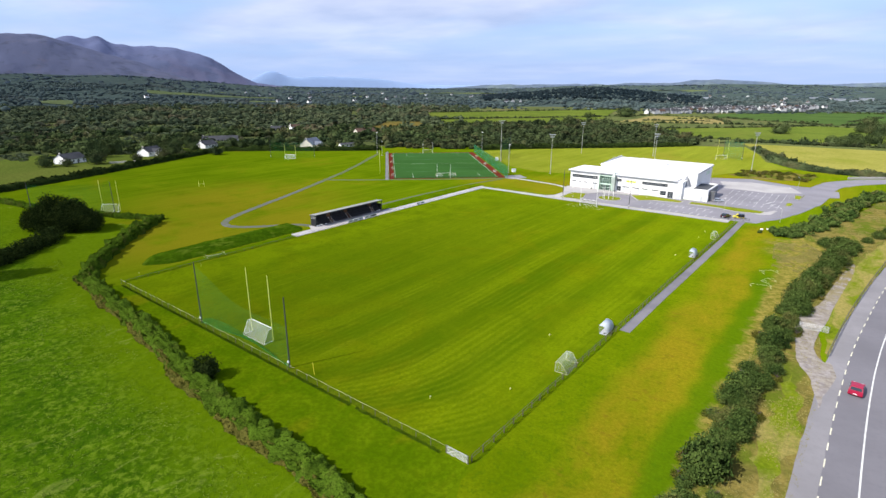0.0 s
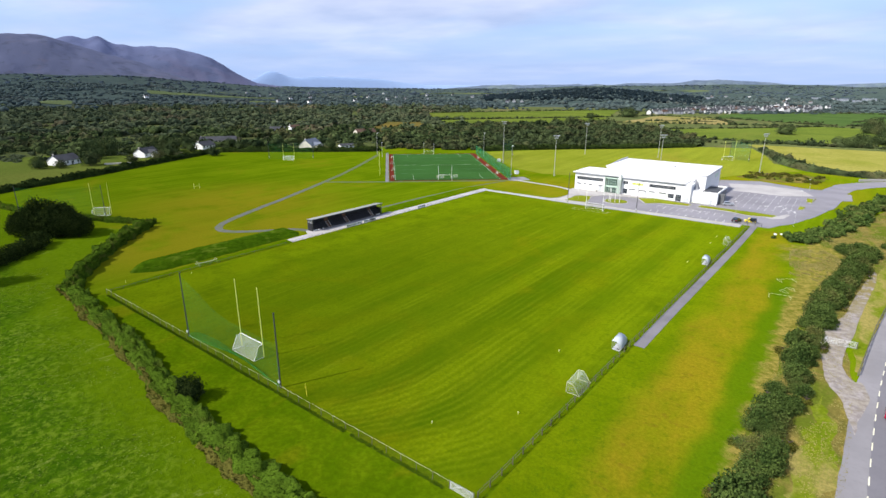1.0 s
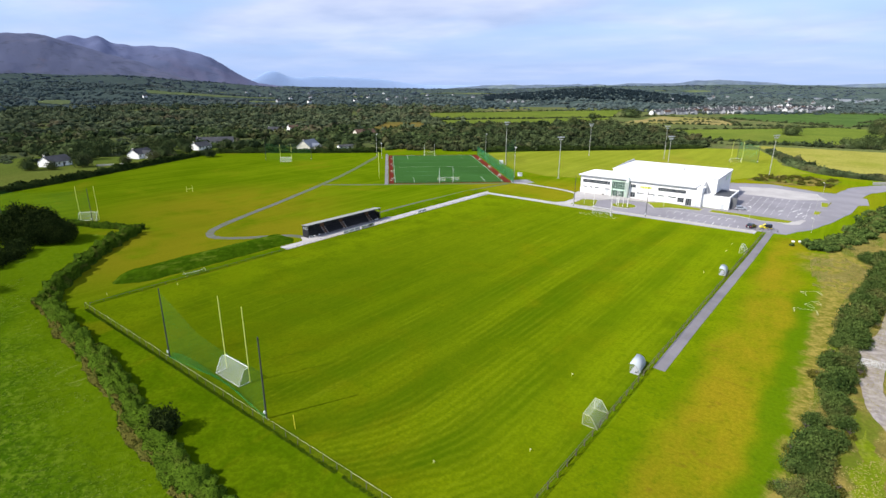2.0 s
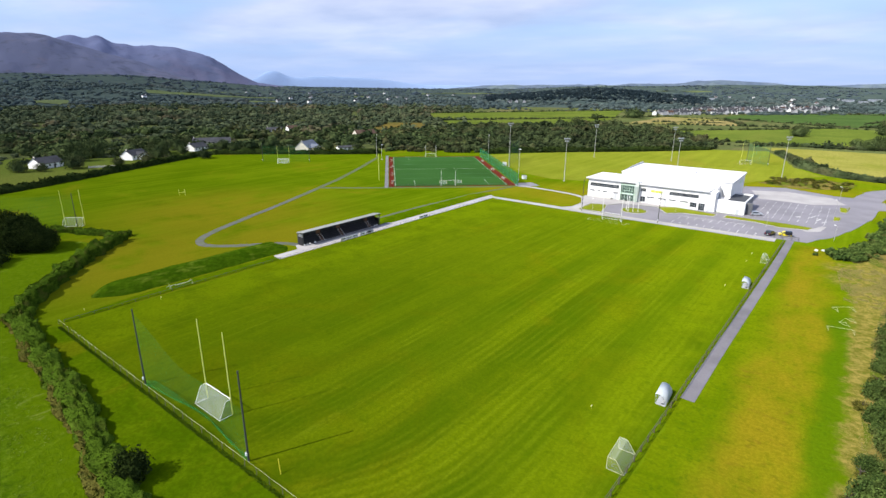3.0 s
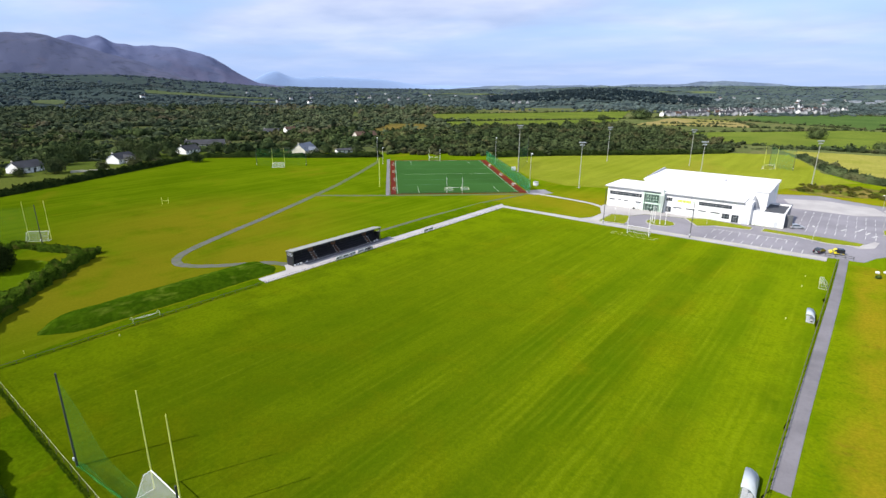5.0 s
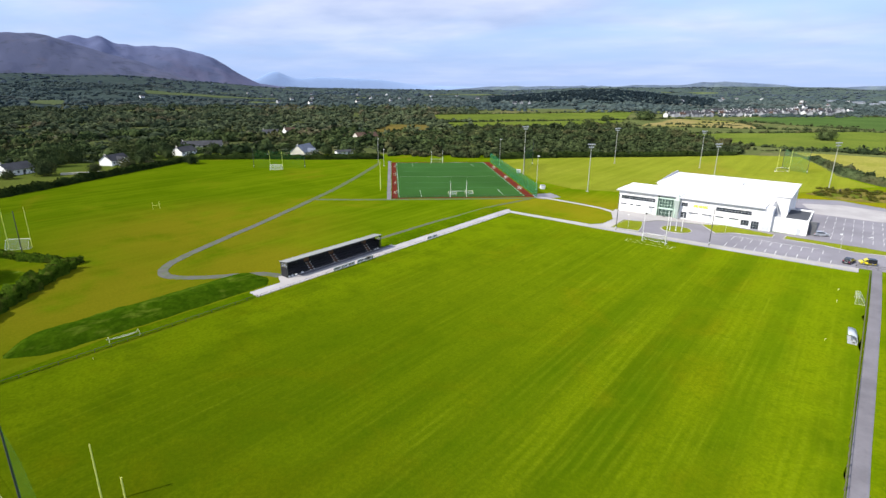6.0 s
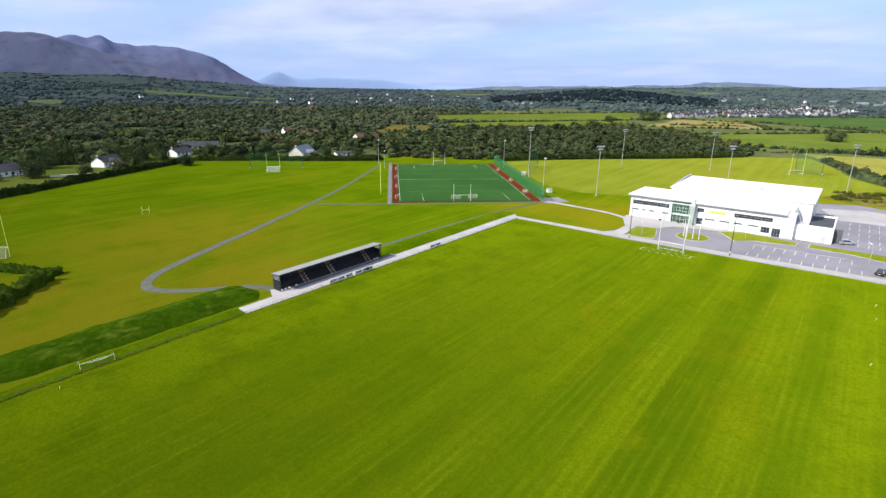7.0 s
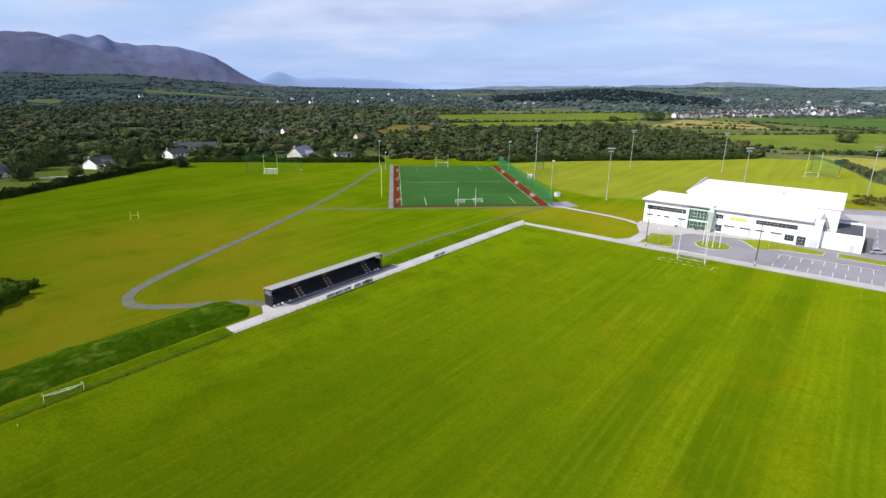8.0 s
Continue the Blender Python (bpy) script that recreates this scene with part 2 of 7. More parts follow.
    deep = k.step(k.noise(1.1, 5, 0.72, vec=k.stretch((1, 1, 1), 0, (31, 17, 0))), 0.48, 0.60)
    c = k.mix(k.maths("MULTIPLY", k.maths("MULTIPLY", deep, rough), 0.65), c, (0.022, 0.058, 0.003))
    wisp = k.step(k.noise(3.2, 5, 0.66, vec=k.stretch((1, 0.45, 1), 30), warp=1.2), 0.60, 0.72)
    c = k.mix(k.maths("MULTIPLY", wisp, 0.5), c, (0.225, 0.270, 0.050))
    k.colour(c).bump(grain, 0.45, 0.8)
    return k.m


def verge_grass():
    """Rough strip beside the pitch: green edges, a burnt-out band along its middle with brown spots."""
    k = Mat("verge_grass", 1.0, spec=0.0)
    c = k.mix(k.step(k.noise(12, 6, 0.6, warp=0.6), 0.34, 0.66), (0.074, 0.118, 0.001), (0.112, 0.150, 0.002))
    off = k.maths("ADD", k.axis("X"), k.maths("MULTIPLY", k.noise(22, 3), 9.0))
    band = k.step(k.maths("ABSOLUTE", k.maths("SUBTRACT", off, 16.6), 0.0), 6.6, 2.2)
    dry = k.maths("MULTIPLY", band, k.step(k.noise(20, 6, 0.65, vec=k.stretch((1, 0.5, 1))), 0.30, 0.58))
    c = k.mix(k.maths("MULTIPLY", dry, 0.88), c, (0.190, 0.146, 0.008))
    lush = k.maths("MULTIPLY", k.step(k.maths("ABSOLUTE", k.maths("SUBTRACT", off, 23.2), 0.0), 3.2, 1.0), k.step(k.axis("Y"), 110.0, 90.0))
    c = k.mix(k.maths("MULTIPLY", lush, 0.75), c, (0.058, 0.112, 0.002))
    spots = k.maths("MULTIPLY", k.step(k.noise(2.2, 5, 0.66, vec=k.stretch((0.6, 1, 1), 20)), 0.56, 0.70), band)
    c = k.mix(k.maths("MULTIPLY", spots, 0.7), c, (0.125, 0.088, 0.008))
    # straw under the roadside shrubs and round the end of the path
    over = k.step(k.maths("ADD", k.axis("X"), k.maths("MULTIPLY", k.noise(5, 6, 0.7), 7.0)), 23.0, 25.0)
    for x, y, r0, r1 in ((22, 124, 3, 9), (19, 134, 2, 7), (25, 112, 2, 7)):
        over = k.maths("MAXIMUM", over, k.maths("MULTIPLY", near_point(k, x, y, r0, r1), k.step(k.noise(3, 6, 0.7), 0.36, 0.56)))
    c = k.mix(k.maths("MULTIPLY", over, 0.9), c, k.mix(k.step(k.noise(1.4, 6, 0.72), 0.38, 0.62), (0.108, 0.100, 0.018), (0.240, 0.182, 0.050)))
    fleck = k.maths("MULTIPLY", k.step(k.noise(1.3, 6, 0.74), 0.50, 0.66), k.maths("SUBTRACT", 1.0, k.maths("MULTIPLY", dry, 0.6)))
    c = k.mix(k.maths("MULTIPLY", fleck, 0.55), c, (0.040, 0.086, 0.002))
    tuft = k.noise(0.5, 5, 0.75)
    c = k.mix(k.maths("MULTIPLY", k.step(tuft, 0.35, 0.62), 0.30), c, (0.034, 0.052, 0.001))
    k.colour(c).bump(tuft, 0.14, 0.6)
    return k.m


def pitch_grass():
    """Mown turf: mower lines round the edge that bend at the near end, broad lanes, yellowed drifts, fine tufts."""
    k = Mat("pitch_grass", 1.0, spec=0.0)
    c = k.mix(k.step(k.noise(38, 5, 0.55, vec=k.stretch((1, 0.5, 1)), warp=0.8), 0.34, 0.66), (0.056, 0.092, 0.001), (0.080, 0.116, 0.002))
    # broad lanes up the field, of uneven width
    lanes = k.step(k.noise(1.0, 4, 0.6, vec=k.stretch((1 / 7.5, 1 / 210, 0.02), 1.2), warp=0.25), 0.43, 0.57)
    c = k.mix(k.maths("MULTIPLY", lanes, 0.42), c, (0.112, 0.152, 0.002))
    thin = k.noise(1.0, 6, 0.7, vec=k.stretch((1 / 0.9, 1 / 60, 0.02), 1.2), warp=0.12)
    patchy = k.maths("ADD", 0.25, k.step(k.noise(22, 4, 0.6), 0.38, 0.60))
    c = k.mix(k.maths("MULTIPLY", k.maths("MULTIPLY", k.step(thin, 0.50, 0.68), patchy), 0.50), c, (0.150, 0.190, 0.006))
    c = k.mix(k.maths("MULTIPLY", k.maths("MULTIPLY", k.step(thin, 0.48, 0.34), patchy), 0.45), c, (0.046, 0.082, 0.001))
    # yellowed drifts
    c = k.mix(k.maths("MULTIPLY", k.step(k.noise(24, 6, 0.6, warp=1.0), 0.48, 0.70), 0.50), c, (0.124, 0.118, 0.002))
    blotch = k.noise(4.5, 6, 0.7, warp=0.7)
    c = k.mix(k.maths("MULTIPLY", k.step(blotch, 0.52, 0.66), 0.30), c, (0.134, 0.166, 0.003))
    c = k.mix(k.maths("MULTIPLY", k.step(blotch, 0.46, 0.34), 0.34), c, (0.044, 0.078, 0.001))
    # mid paints in the blades' shade, visible where turf is seen steeply
    mid = k.maths("MULTIPLY", near_point(k, -40, 48, 12, 62), k.step(k.noise(20, 5, 0.6, warp=0.6), 0.25, 0.6))
    c = k.mix(k.maths("MULTIPLY", mid, 0.40), c, (0.050, 0.086, 0.001))
    # darker green towards the near left
    deep = k.maths("MULTIPLY", near_point(k, -66, 34, 14, 46), k.step(k.noise(12, 5, 0.6, warp=0.6), 0.22, 0.55))
    c = k.mix(k.maths("MULTIPLY", deep, 0.30), c, (0.046, 0.088, 0.001))
    # sheen of turf seen at a low angle, painted as lighter far colour
    far_sheen = k.maths("MULTIPLY", k.step(k.axis("Y"), 70.0, 150.0), k.step(k.noise(18, 4, 0.6), 0.25, 0.6))
    c = k.mix(k.maths("MULTIPLY", far_sheen, 0.45), c, (0.118, 0.166, 0.003))
    west = k.maths("MULTIPLY", k.step(k.axis("X"), -70.0, -92.0), k.step(k.noise(9, 5, 0.65), 0.3, 0.6))
    c = k.mix(k.maths("MULTIPLY", west, 0.7), c, (0.122, 0.172, 0.002))
    east = k.maths("MULTIPLY", k.step(k.axis("X"), -20.0, -4.0), k.step(k.noise(8, 5, 0.65), 0.3, 0.62))
    c = k.mix(k.maths("MULTIPLY", east, 0.55), c, (0.122, 0.170, 0.002))
    # mower lines: distance in from the edge, rounded at the near corners
    qx = k.maths("SUBTRACT", k.maths("ABSOLUTE", k.maths("ADD", k.maths("SUBTRACT", k.axis("X"), k.maths("MULTIPLY", k.axis("Y"), 0.02)), 48.0), 0.0), 34.0)
    bend = k.maths("MAXIMUM", k.maths("SUBTRACT", 18.0, k.axis("Y")), 0.0)
    ring = k.maths("ADD", qx, k.maths("MULTIPLY", k.maths("MULTIPLY", bend, bend), 0.024))
    ring = k.maths("ADD", ring, k.maths("MULTIPLY", k.noise(30, 3, 0.5), 2.2))
    lane = k.maths("SINE", k.maths("MULTIPLY", ring, 0.50), 0.0)
    drift = k.maths("ADD", 0.35, k.step(k.noise(25, 4), 0.35, 0.6))
    sides = k.maths("ADD", 0.35, k.step(k.axis("X"), -62.0, -26.0))
    lane_on = k.maths("MULTIPLY", k.maths("MULTIPLY", drift, sides), 0.24)
    c = k.mix(k.maths("MULTIPLY", k.step(lane, 0.1, 0.9), lane_on), c, (0.040, 0.086, 0.001))
    c = k.mix(k.maths("MULTIPLY", k.step(lane, -0.1, -0.9), lane_on), c, (0.128, 0.172, 0.002))
    fine = k.maths("ADD", ring, k.maths("MULTIPLY", k.noise(1.0, 4, 0.6, vec=k.stretch((1 / 5, 1 / 160, 0.02), 1)), 2.0))
    wave = k.maths("SINE", k.maths("MULTIPLY", fine, 4.35), 0.0)
    worn = k.maths("ADD", 0.10, k.step(k.noise(9, 6, 0.68, vec=k.stretch((1, 0.3, 1)), warp=0.6), 0.44, 0.62))
    near_side = k.maths("MAXIMUM", k.step(k.axis("X"), -58.0, -24.0), k.maths("MULTIPLY", k.step(k.axis("X"), -84.0, -95.0), 0.6))
    worn = k.maths("MULTIPLY", k.maths("MULTIPLY", worn, near_side), k.maths("ADD", 0.25, k.step(k.axis("Y"), 130.0, 50.0)))
    c = k.mix(k.maths("MULTIPLY", k.maths("MULTIPLY", k.step(wave, 0.0, 0.9), worn), 0.15), c, (0.150, 0.200, 0.006))
    c = k.mix(k.maths("MULTIPLY", k.maths("MULTIPLY", k.step(wave, -0.1, -0.9), worn), 0.15), c, (0.036, 0.078, 0.001))
    clump = k.step(k.noise(1.6, 6, 0.72), 0.50, 0.68)
    c = k.mix(k.maths("MULTIPLY", clump, 0.36), c, (0.040, 0.080, 0.001))
    tuft = k.noise(0.5, 5, 0.75)
    c = k.mix(k.maths("MULTIPLY", k.step(tuft, 0.35, 0.62), 0.30), c, (0.030, 0.054, 0.001))
    k.colour(c).bump(tuft, 0.14, 0.6)
    return k.m


def heath(name, bracken, grass_tone, haze_blue, top):
    """Open mountain: bracken and heather tones with distance haze painted in, bluest towards the top, scarred by
    gullies and old burns.
    """
    k = Mat(name, 1.0, spec=0.0)
    c = k.mix(k.step(k.noise(240, 5, 0.6, warp=0.8), 0.40, 0.60), bracken, grass_tone)
    up = k.maths("ADD", k.axis("Z"), k.maths("MULTIPLY", k.noise(320, 4), 150.0))
    # haze painted in: the colour turns blue with height
    c = k.mix(k.step(up, top * 0.55, top * 1.25), c, haze_blue)
    scar = k.step(k.noise(70, 6, 0.68, vec=k.stretch((1, 1, 2.2)), warp=0.6), 0.52, 0.66)
    c = k.mix(k.maths("MULTIPLY", scar, 0.45), c, tuple(q * 0.62 for q in grass_tone))
    pale = k.step(k.noise(110, 6, 0.66, vec=k.stretch((1, 1, 1.6), 0, (400, 90, 0))), 0.57, 0.70)
    c = k.mix(k.maths("MULTIPLY", pale, 0.40), c, tuple(q * 1.35 for q in bracken))
    k.colour(c).bump(k.noise(90, 5, 0.6), 10.0, 0.5)
    return k.m


M = {
    "meadow": meadow_grass(),
    "pitch": pitch_grass(),
    "pasture": pasture_grass(),
    "verge": verge_grass(),
    "bank": grass("bank_grass", (0.026, 0.062, 0.002), (0.048, 0.096, 0.003), (0.085, 0.130, 0.010), 2.5, (0.54, 0.66), fine=0.9, dry_size=2.6),
    "straw": grass("dry_grass", (0.098, 0.090, 0.022), (0.200, 0.156, 0.044), (0.076, 0.104, 0.010), 3, (0.44, 0.60), 0.6, dry_size=6),
    "field": grass("field_grass", (0.076, 0.110, 0.018), (0.110, 0.142, 0.024), (0.132, 0.138, 0.03), 60, (0.5, 0.8), 1.5, dry_size=120),
    "green_field": grass("green_field_grass", (0.042, 0.078, 0.022), (0.062, 0.104, 0.028), (0.080, 0.112, 0.032), 60, (0.5, 0.8), 1.5, dry_size=120),
    "hay": grass("hay_field", (0.18, 0.155, 0.060), (0.235, 0.195, 0.085), (0.125, 0.15, 0.02), 40, (0.45, 0.7), 1.5, dry_size=60),
    # far ground greyed and blued: distance haze put into the grass colour
    "far": grass("hazed_far_country", (0.042, 0.062, 0.060), (0.070, 0.094, 0.082), (0.110, 0.134, 0.088), 60, (0.64, 0.70), 9, dry_size=260),
    "country": grass("country_grass", (0.064, 0.082, 0.028), (0.098, 0.116, 0.042), (0.136, 0.122, 0.058), 30, (0.5, 0.7), 3, dry_size=60),
    "strip": grass("hedge_strip_grass", (0.058, 0.108, 0.001), (0.090, 0.142, 0.002), (0.112, 0.132, 0.003), 6, (0.52, 0.68), 0.8, dry_size=9),
    "pale_field": grass("pale_field_grass", (0.185, 0.185, 0.036), (0.235, 0.222, 0.055), (0.15, 0.17, 0.022), 40, (0.5, 0.7), 1.5, dry_size=60),
    "tarmac": plain("tarmac", (0.215, 0.205, 0.228), 0.9, spread=0.12, size=2.0, relief=0.01),
    "road": plain("road_asphalt", (0.150, 0.143, 0.158), 0.85, spread=0.10, size=2.0, relief=0.01),
    "gravel": loose_gravel(),
    "concrete": plain("concrete", (0.37, 0.352, 0.345), 0.85, spread=0.12, size=1.5, relief=0.005),
    "kerb": plain("kerb_concrete", (0.45, 0.43, 0.41), 0.85),
    "white": plain("white_render", (0.80, 0.80, 0.79), 0.8, spread=0.03, size=3.0),
    "roof": plain("white_roof_sheet", (0.82, 0.82, 0.82), 0.45, spread=0.03, size=3.0),
    "grey": plain("grey_cladding", (0.36, 0.37, 0.39), 0.5, spread=0.08),
    "darkroof": plain("roof_felt", (0.06, 0.065, 0.075), 0.9),
    "slate": plain("roof_slate", (0.055, 0.057, 0.064), 0.9, spread=0.2, spec=0.05),
    "redroof": plain("barn_roof", (0.085, 0.054, 0.042), 0.9, spread=0.2, spec=0.1),
    "paint": plain("white_paint", (0.78, 0.78, 0.76), 0.6, spread=0.05),
    "line": plain("line_paint", (0.62, 0.62, 0.60), 0.8, spread=0.1),
    "yellow": plain("yellow_paint", (0.70, 0.72, 0.17), 0.5, spread=0.05),
    "stick_yellow": plain("yellow_stick_paint", (0.55, 0.50, 0.03), 0.6, spread=0.05),
    "steel": plain("galvanised_steel", (0.42, 0.43, 0.44), 0.45, 0.6),
    "darkpole": plain("dark_pole", (0.045, 0.05, 0.045), 0.7),
    "wood": plain("fence_wood", (0.105, 0.098, 0.06), 0.9, spread=0.25),
    "black": plain("black_seating", (0.016, 0.016, 0.019), 0.7),
    "turf": plain("artificial_turf", (0.030, 0.082, 0.020), 1.0, spread=0.14, size=6.0, spec=0.0),
    "red": plain("red_surface", (0.105, 0.022, 0.015), 1.0, spread=0.10, spec=0.0),
    "glass": plain("window_glass", (0.02, 0.028, 0.035), 0.08, spread=0.3, spec=0.6),
    "green_glass": plain("green_glass", (0.05, 0.085, 0.07), 0.08, spread=0.2, spec=0.6),
    "green_panel": plain("pale_green_panel", (0.62, 0.74, 0.62), 0.6),
    "door": plain("grey_door", (0.5, 0.52, 0.54), 0.5),
    "sign": plain("yellow_green_sign", (0.55, 0.62, 0.08), 0.5),
    "net": netting("white_netting", (0.62, 0.66, 0.60), 0.20),
    "green_net": netting("green_netting", (0.010, 0.22, 0.055), 0.075),
    "mesh": netting("wire_mesh", (0.025, 0.040, 0.012), 0.05),
    "clear": netting("clear_shell", (0.62, 0.66, 0.68), 0.12),
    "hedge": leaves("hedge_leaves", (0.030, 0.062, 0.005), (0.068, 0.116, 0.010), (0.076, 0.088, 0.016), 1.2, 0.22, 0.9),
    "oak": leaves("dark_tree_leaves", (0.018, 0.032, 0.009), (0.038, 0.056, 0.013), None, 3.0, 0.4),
    "wood_leaves": canopy("woodland_leaves", (0.031, 0.050, 0.022), (0.082, 0.112, 0.040), (0.112, 0.108, 0.048), 28.0, 7.0),
    "belt_leaves": canopy("tree_belt_leaves", (0.028, 0.042, 0.020), (0.064, 0.086, 0.034), (0.092, 0.086, 0.040), 24.0, 6.0),
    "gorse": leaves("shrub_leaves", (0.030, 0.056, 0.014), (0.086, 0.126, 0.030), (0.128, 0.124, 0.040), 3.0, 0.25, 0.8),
    "bark": plain("bark", (0.07, 0.055, 0.045), 0.95, spread=0.3, size=0.3),
    # mountain colours carry the haze of distance, painted purple-blue
    "mountain": heath("hazed_mountain", (0.120, 0.124, 0.196), (0.102, 0.120, 0.198), (0.134, 0.156, 0.262), 300.0),
    "heath": heath("hazed_heath", (0.128, 0.112, 0.138), (0.088, 0.102, 0.126), (0.118, 0.130, 0.200), 150.0),
    "blue_hill": plain("hazed_far_hill", (0.235, 0.325, 0.50), 1.0, spread=0.06, size=150, spec=0.0),
    "carred": plain("red_car_paint", (0.30, 0.006, 0.035), 0.3, spread=0.03, spec=0.5),
    "carsilver": plain("silver_car_paint", (0.5, 0.52, 0.55), 0.3, 0.5, spread=0.03),
    "carblack": plain("black_car_paint", (0.015, 0.016, 0.02), 0.25, spread=0.03, spec=0.6),
    "caryellow": plain("yellow_van_paint", (0.65, 0.55, 0.02), 0.35, spread=0.03),
    "tyre": plain("tyre_rubber", (0.02, 0.02, 0.02), 0.9),
    "turf_line": plain("turf_nap", (0.035, 0.11, 0.05), 0.95),
    "mast": plain("pale_mast", (0.50, 0.50, 0.46), 0.5, 0.3, spread=0.06),
    "paint_post": plain("weathered_post", (0.14, 0.14, 0.10), 0.8),
    "steel_light": plain("bright_tube", (0.60, 0.61, 0.60), 0.5, 0.3),
    "shell": plain("white_plastic_shell", (0.42, 0.46, 0.48), 0.4, spread=0.05),
    "clear_grey": plain("pale_grey_plastic", (0.55, 0.58, 0.60), 0.5),
    "line_worn": plain("worn_line", (0.30, 0.33, 0.14), 0.9, spread=0.2),
    "stand_roof": plain("roof_sheet", (0.245, 0.25, 0.24), 0.7, spread=0.08, size=2.0, spec=0.1),
    "side_glass": netting("tinted_screen", (0.05, 0.06, 0.065), 0.28),
    "terrace": plain("dark_terrace", (0.04, 0.04, 0.045), 0.9),
    "stair": plain("brown_step", (0.16, 0.085, 0.045), 0.9),
    "frame": plain("grey_window_frame", (0.30, 0.31, 0.33), 0.5),
    "hall": plain("white_hall_cladding", (0.78, 0.78, 0.78), 0.5, spread=0.03, size=3.0),
    "fin_grey": plain("fin_cladding", (0.23, 0.24, 0.26), 0.5, spread=0.06),
    "fin": plain("grey_green_fin", (0.36, 0.42, 0.38), 0.5),
    "green_frame": plain("pale_green_frame", (0.52, 0.66, 0.56), 0.5),
    "cream": plain("cream_render", (0.55, 0.52, 0.45), 0.85),
    "blueslate": plain("blue_slate", (0.13, 0.15, 0.19), 0.6, spread=0.15),
    "bracken": leaves("dry_bracken", (0.048, 0.056, 0.008), (0.112, 0.104, 0.022), (0.046, 0.086, 0.012), 1.4, 0.25),
    "olive_leaves": canopy("olive_woodland", (0.040, 0.060, 0.035), (0.100, 0.122, 0.062), (0.142, 0.118, 0.070), 60.0, 11.0),
    # far leaves, bluer by distance: haze mixed into their colours
    "far_leaves": canopy("hazed_woodland_leaves", (0.042, 0.062, 0.068), (0.082, 0.110, 0.102), (0.100, 0.112, 0.100), 130.0, 24.0),
    "farthest_leaves": canopy("hazed_farthest_leaves", (0.046, 0.066, 0.088), (0.070, 0.094, 0.114), (0.084, 0.102, 0.112), 300.0, 50.0),
    "straw_blades": blades("straw_blades", (0.15, 0.14, 0.04), (0.30, 0.26, 0.10)),
    "pasture_blades": blades("pasture_blades", (0.12, 0.190, 0.012), (0.23, 0.290, 0.050)),
    "bank_blades": blades("bank_blades", (0.042, 0.088, 0.004), (0.090, 0.140, 0.010)),
    "brownfield": grass("brown_field", (0.10, 0.085, 0.025), (0.15, 0.115, 0.03), (0.09, 0.11, 0.02), 30, (0.5, 0.7), 1.5, dry_size=50),
    "path": plain("path_tarmac", (0.160, 0.152, 0.166), 0.95, spread=0.18, size=1.2, relief=0.01),
    # far fields dulled in colour, with the haze tint painted in
    "far_field": grass("far_field_grass", (0.085, 0.112, 0.050), (0.115, 0.142, 0.065), (0.125, 0.14, 0.075), 90, (0.5, 0.75), 5, dry_size=160),
    "loop": worn_path(),
    # hill wood: blue of distance put into the leaf colour
    "hill_leaves": leaves("hill_leaves_blued", (0.012, 0.021, 0.027), (0.022, 0.033, 0.038), None, 120.0, 4.0, 0.4),
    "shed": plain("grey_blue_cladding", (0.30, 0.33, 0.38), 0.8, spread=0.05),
    "lawn": grass("far_lawn_grass", (0.130, 0.158, 0.012), (0.165, 0.188, 0.018), (0.19, 0.178, 0.022), 30, (0.5, 0.75), streak=(5, 90, -45, 0.3), dry_size=40),
    "shoulder": plain("road_shoulder", (0.215, 0.205, 0.215), 0.9, spread=0.12, size=2.0, relief=0.01),
    "fence_rail": plain("pale_fence_rail", (0.46, 0.47, 0.27), 0.7),
    # horizon hills: haze painted in as pale blue
    "north_hill": grass("hazed_north_hill", (0.095, 0.128, 0.185), (0.125, 0.160, 0.212), (0.145, 0.185, 0.195), 160, (0.5, 0.7), 40, dry_size=260),
    "shade_grey": plain("shutter_grey", (0.16, 0.165, 0.175), 0.6),
    "turf_white": plain("worn_turf_line", (0.36, 0.42, 0.34), 0.9),
    "rough": grass("rough_verge", (0.085, 0.125, 0.006), (0.125, 0.155, 0.010), (0.22, 0.185, 0.06), 5, (0.40, 0.58), 0.6, dry_size=7),
    "green_fence": netting("green_fence_net", (0.012, 0.19, 0.07), 0.34),
    "dense_net": netting("slack_green_net", (0.008, 0.23, 0.040), 0.30),
    "far_net": netting("far_green_net", (0.012, 0.16, 0.075), 0.22),
    "thin_net": netting("thin_white_net", (0.6, 0.64, 0.58), 0.10),
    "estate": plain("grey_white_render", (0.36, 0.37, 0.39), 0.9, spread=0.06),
    "cream_line": plain("cream_line", (0.66, 0.63, 0.48), 0.8, spread=0.1),
    "grey_dark": plain("dark_louvre", (0.10, 0.105, 0.115), 0.6),
}


# ---- mesh helpers ----
def mesh_of(name, verts, faces, smooth=False):
    me = bpy.data.meshes.new(name)
    me.from_pydata([tuple(v) for v in verts], [], [tuple(f) for f in faces])
    if smooth:
        me.polygons.foreach_set("use_smooth", [True] * len(me.polygons))
    me.update()
    return me


def thing(name, label, category, group="", at=(0, 0, 0), turn=0.0):
    """An empty at a thing's base, which carries its parts."""
    ob = new(name)
    ob.empty_display_size = 0.5
    ob.matrix_basis = pose(*at, 0, 0, turn)
    return tagged(ob, label, category, group)


def attach(ob, mat, parent=None, label=""):
    if mat is not None and not ob.data.materials:
        ob.data.materials.append(M[mat])
    if parent is not None:
        ob.parent = parent
    if label:
        tagged(ob, label)
    return ob


class Shape:
    """Vertices and faces gathered from boxes, bars and strips into one mesh."""

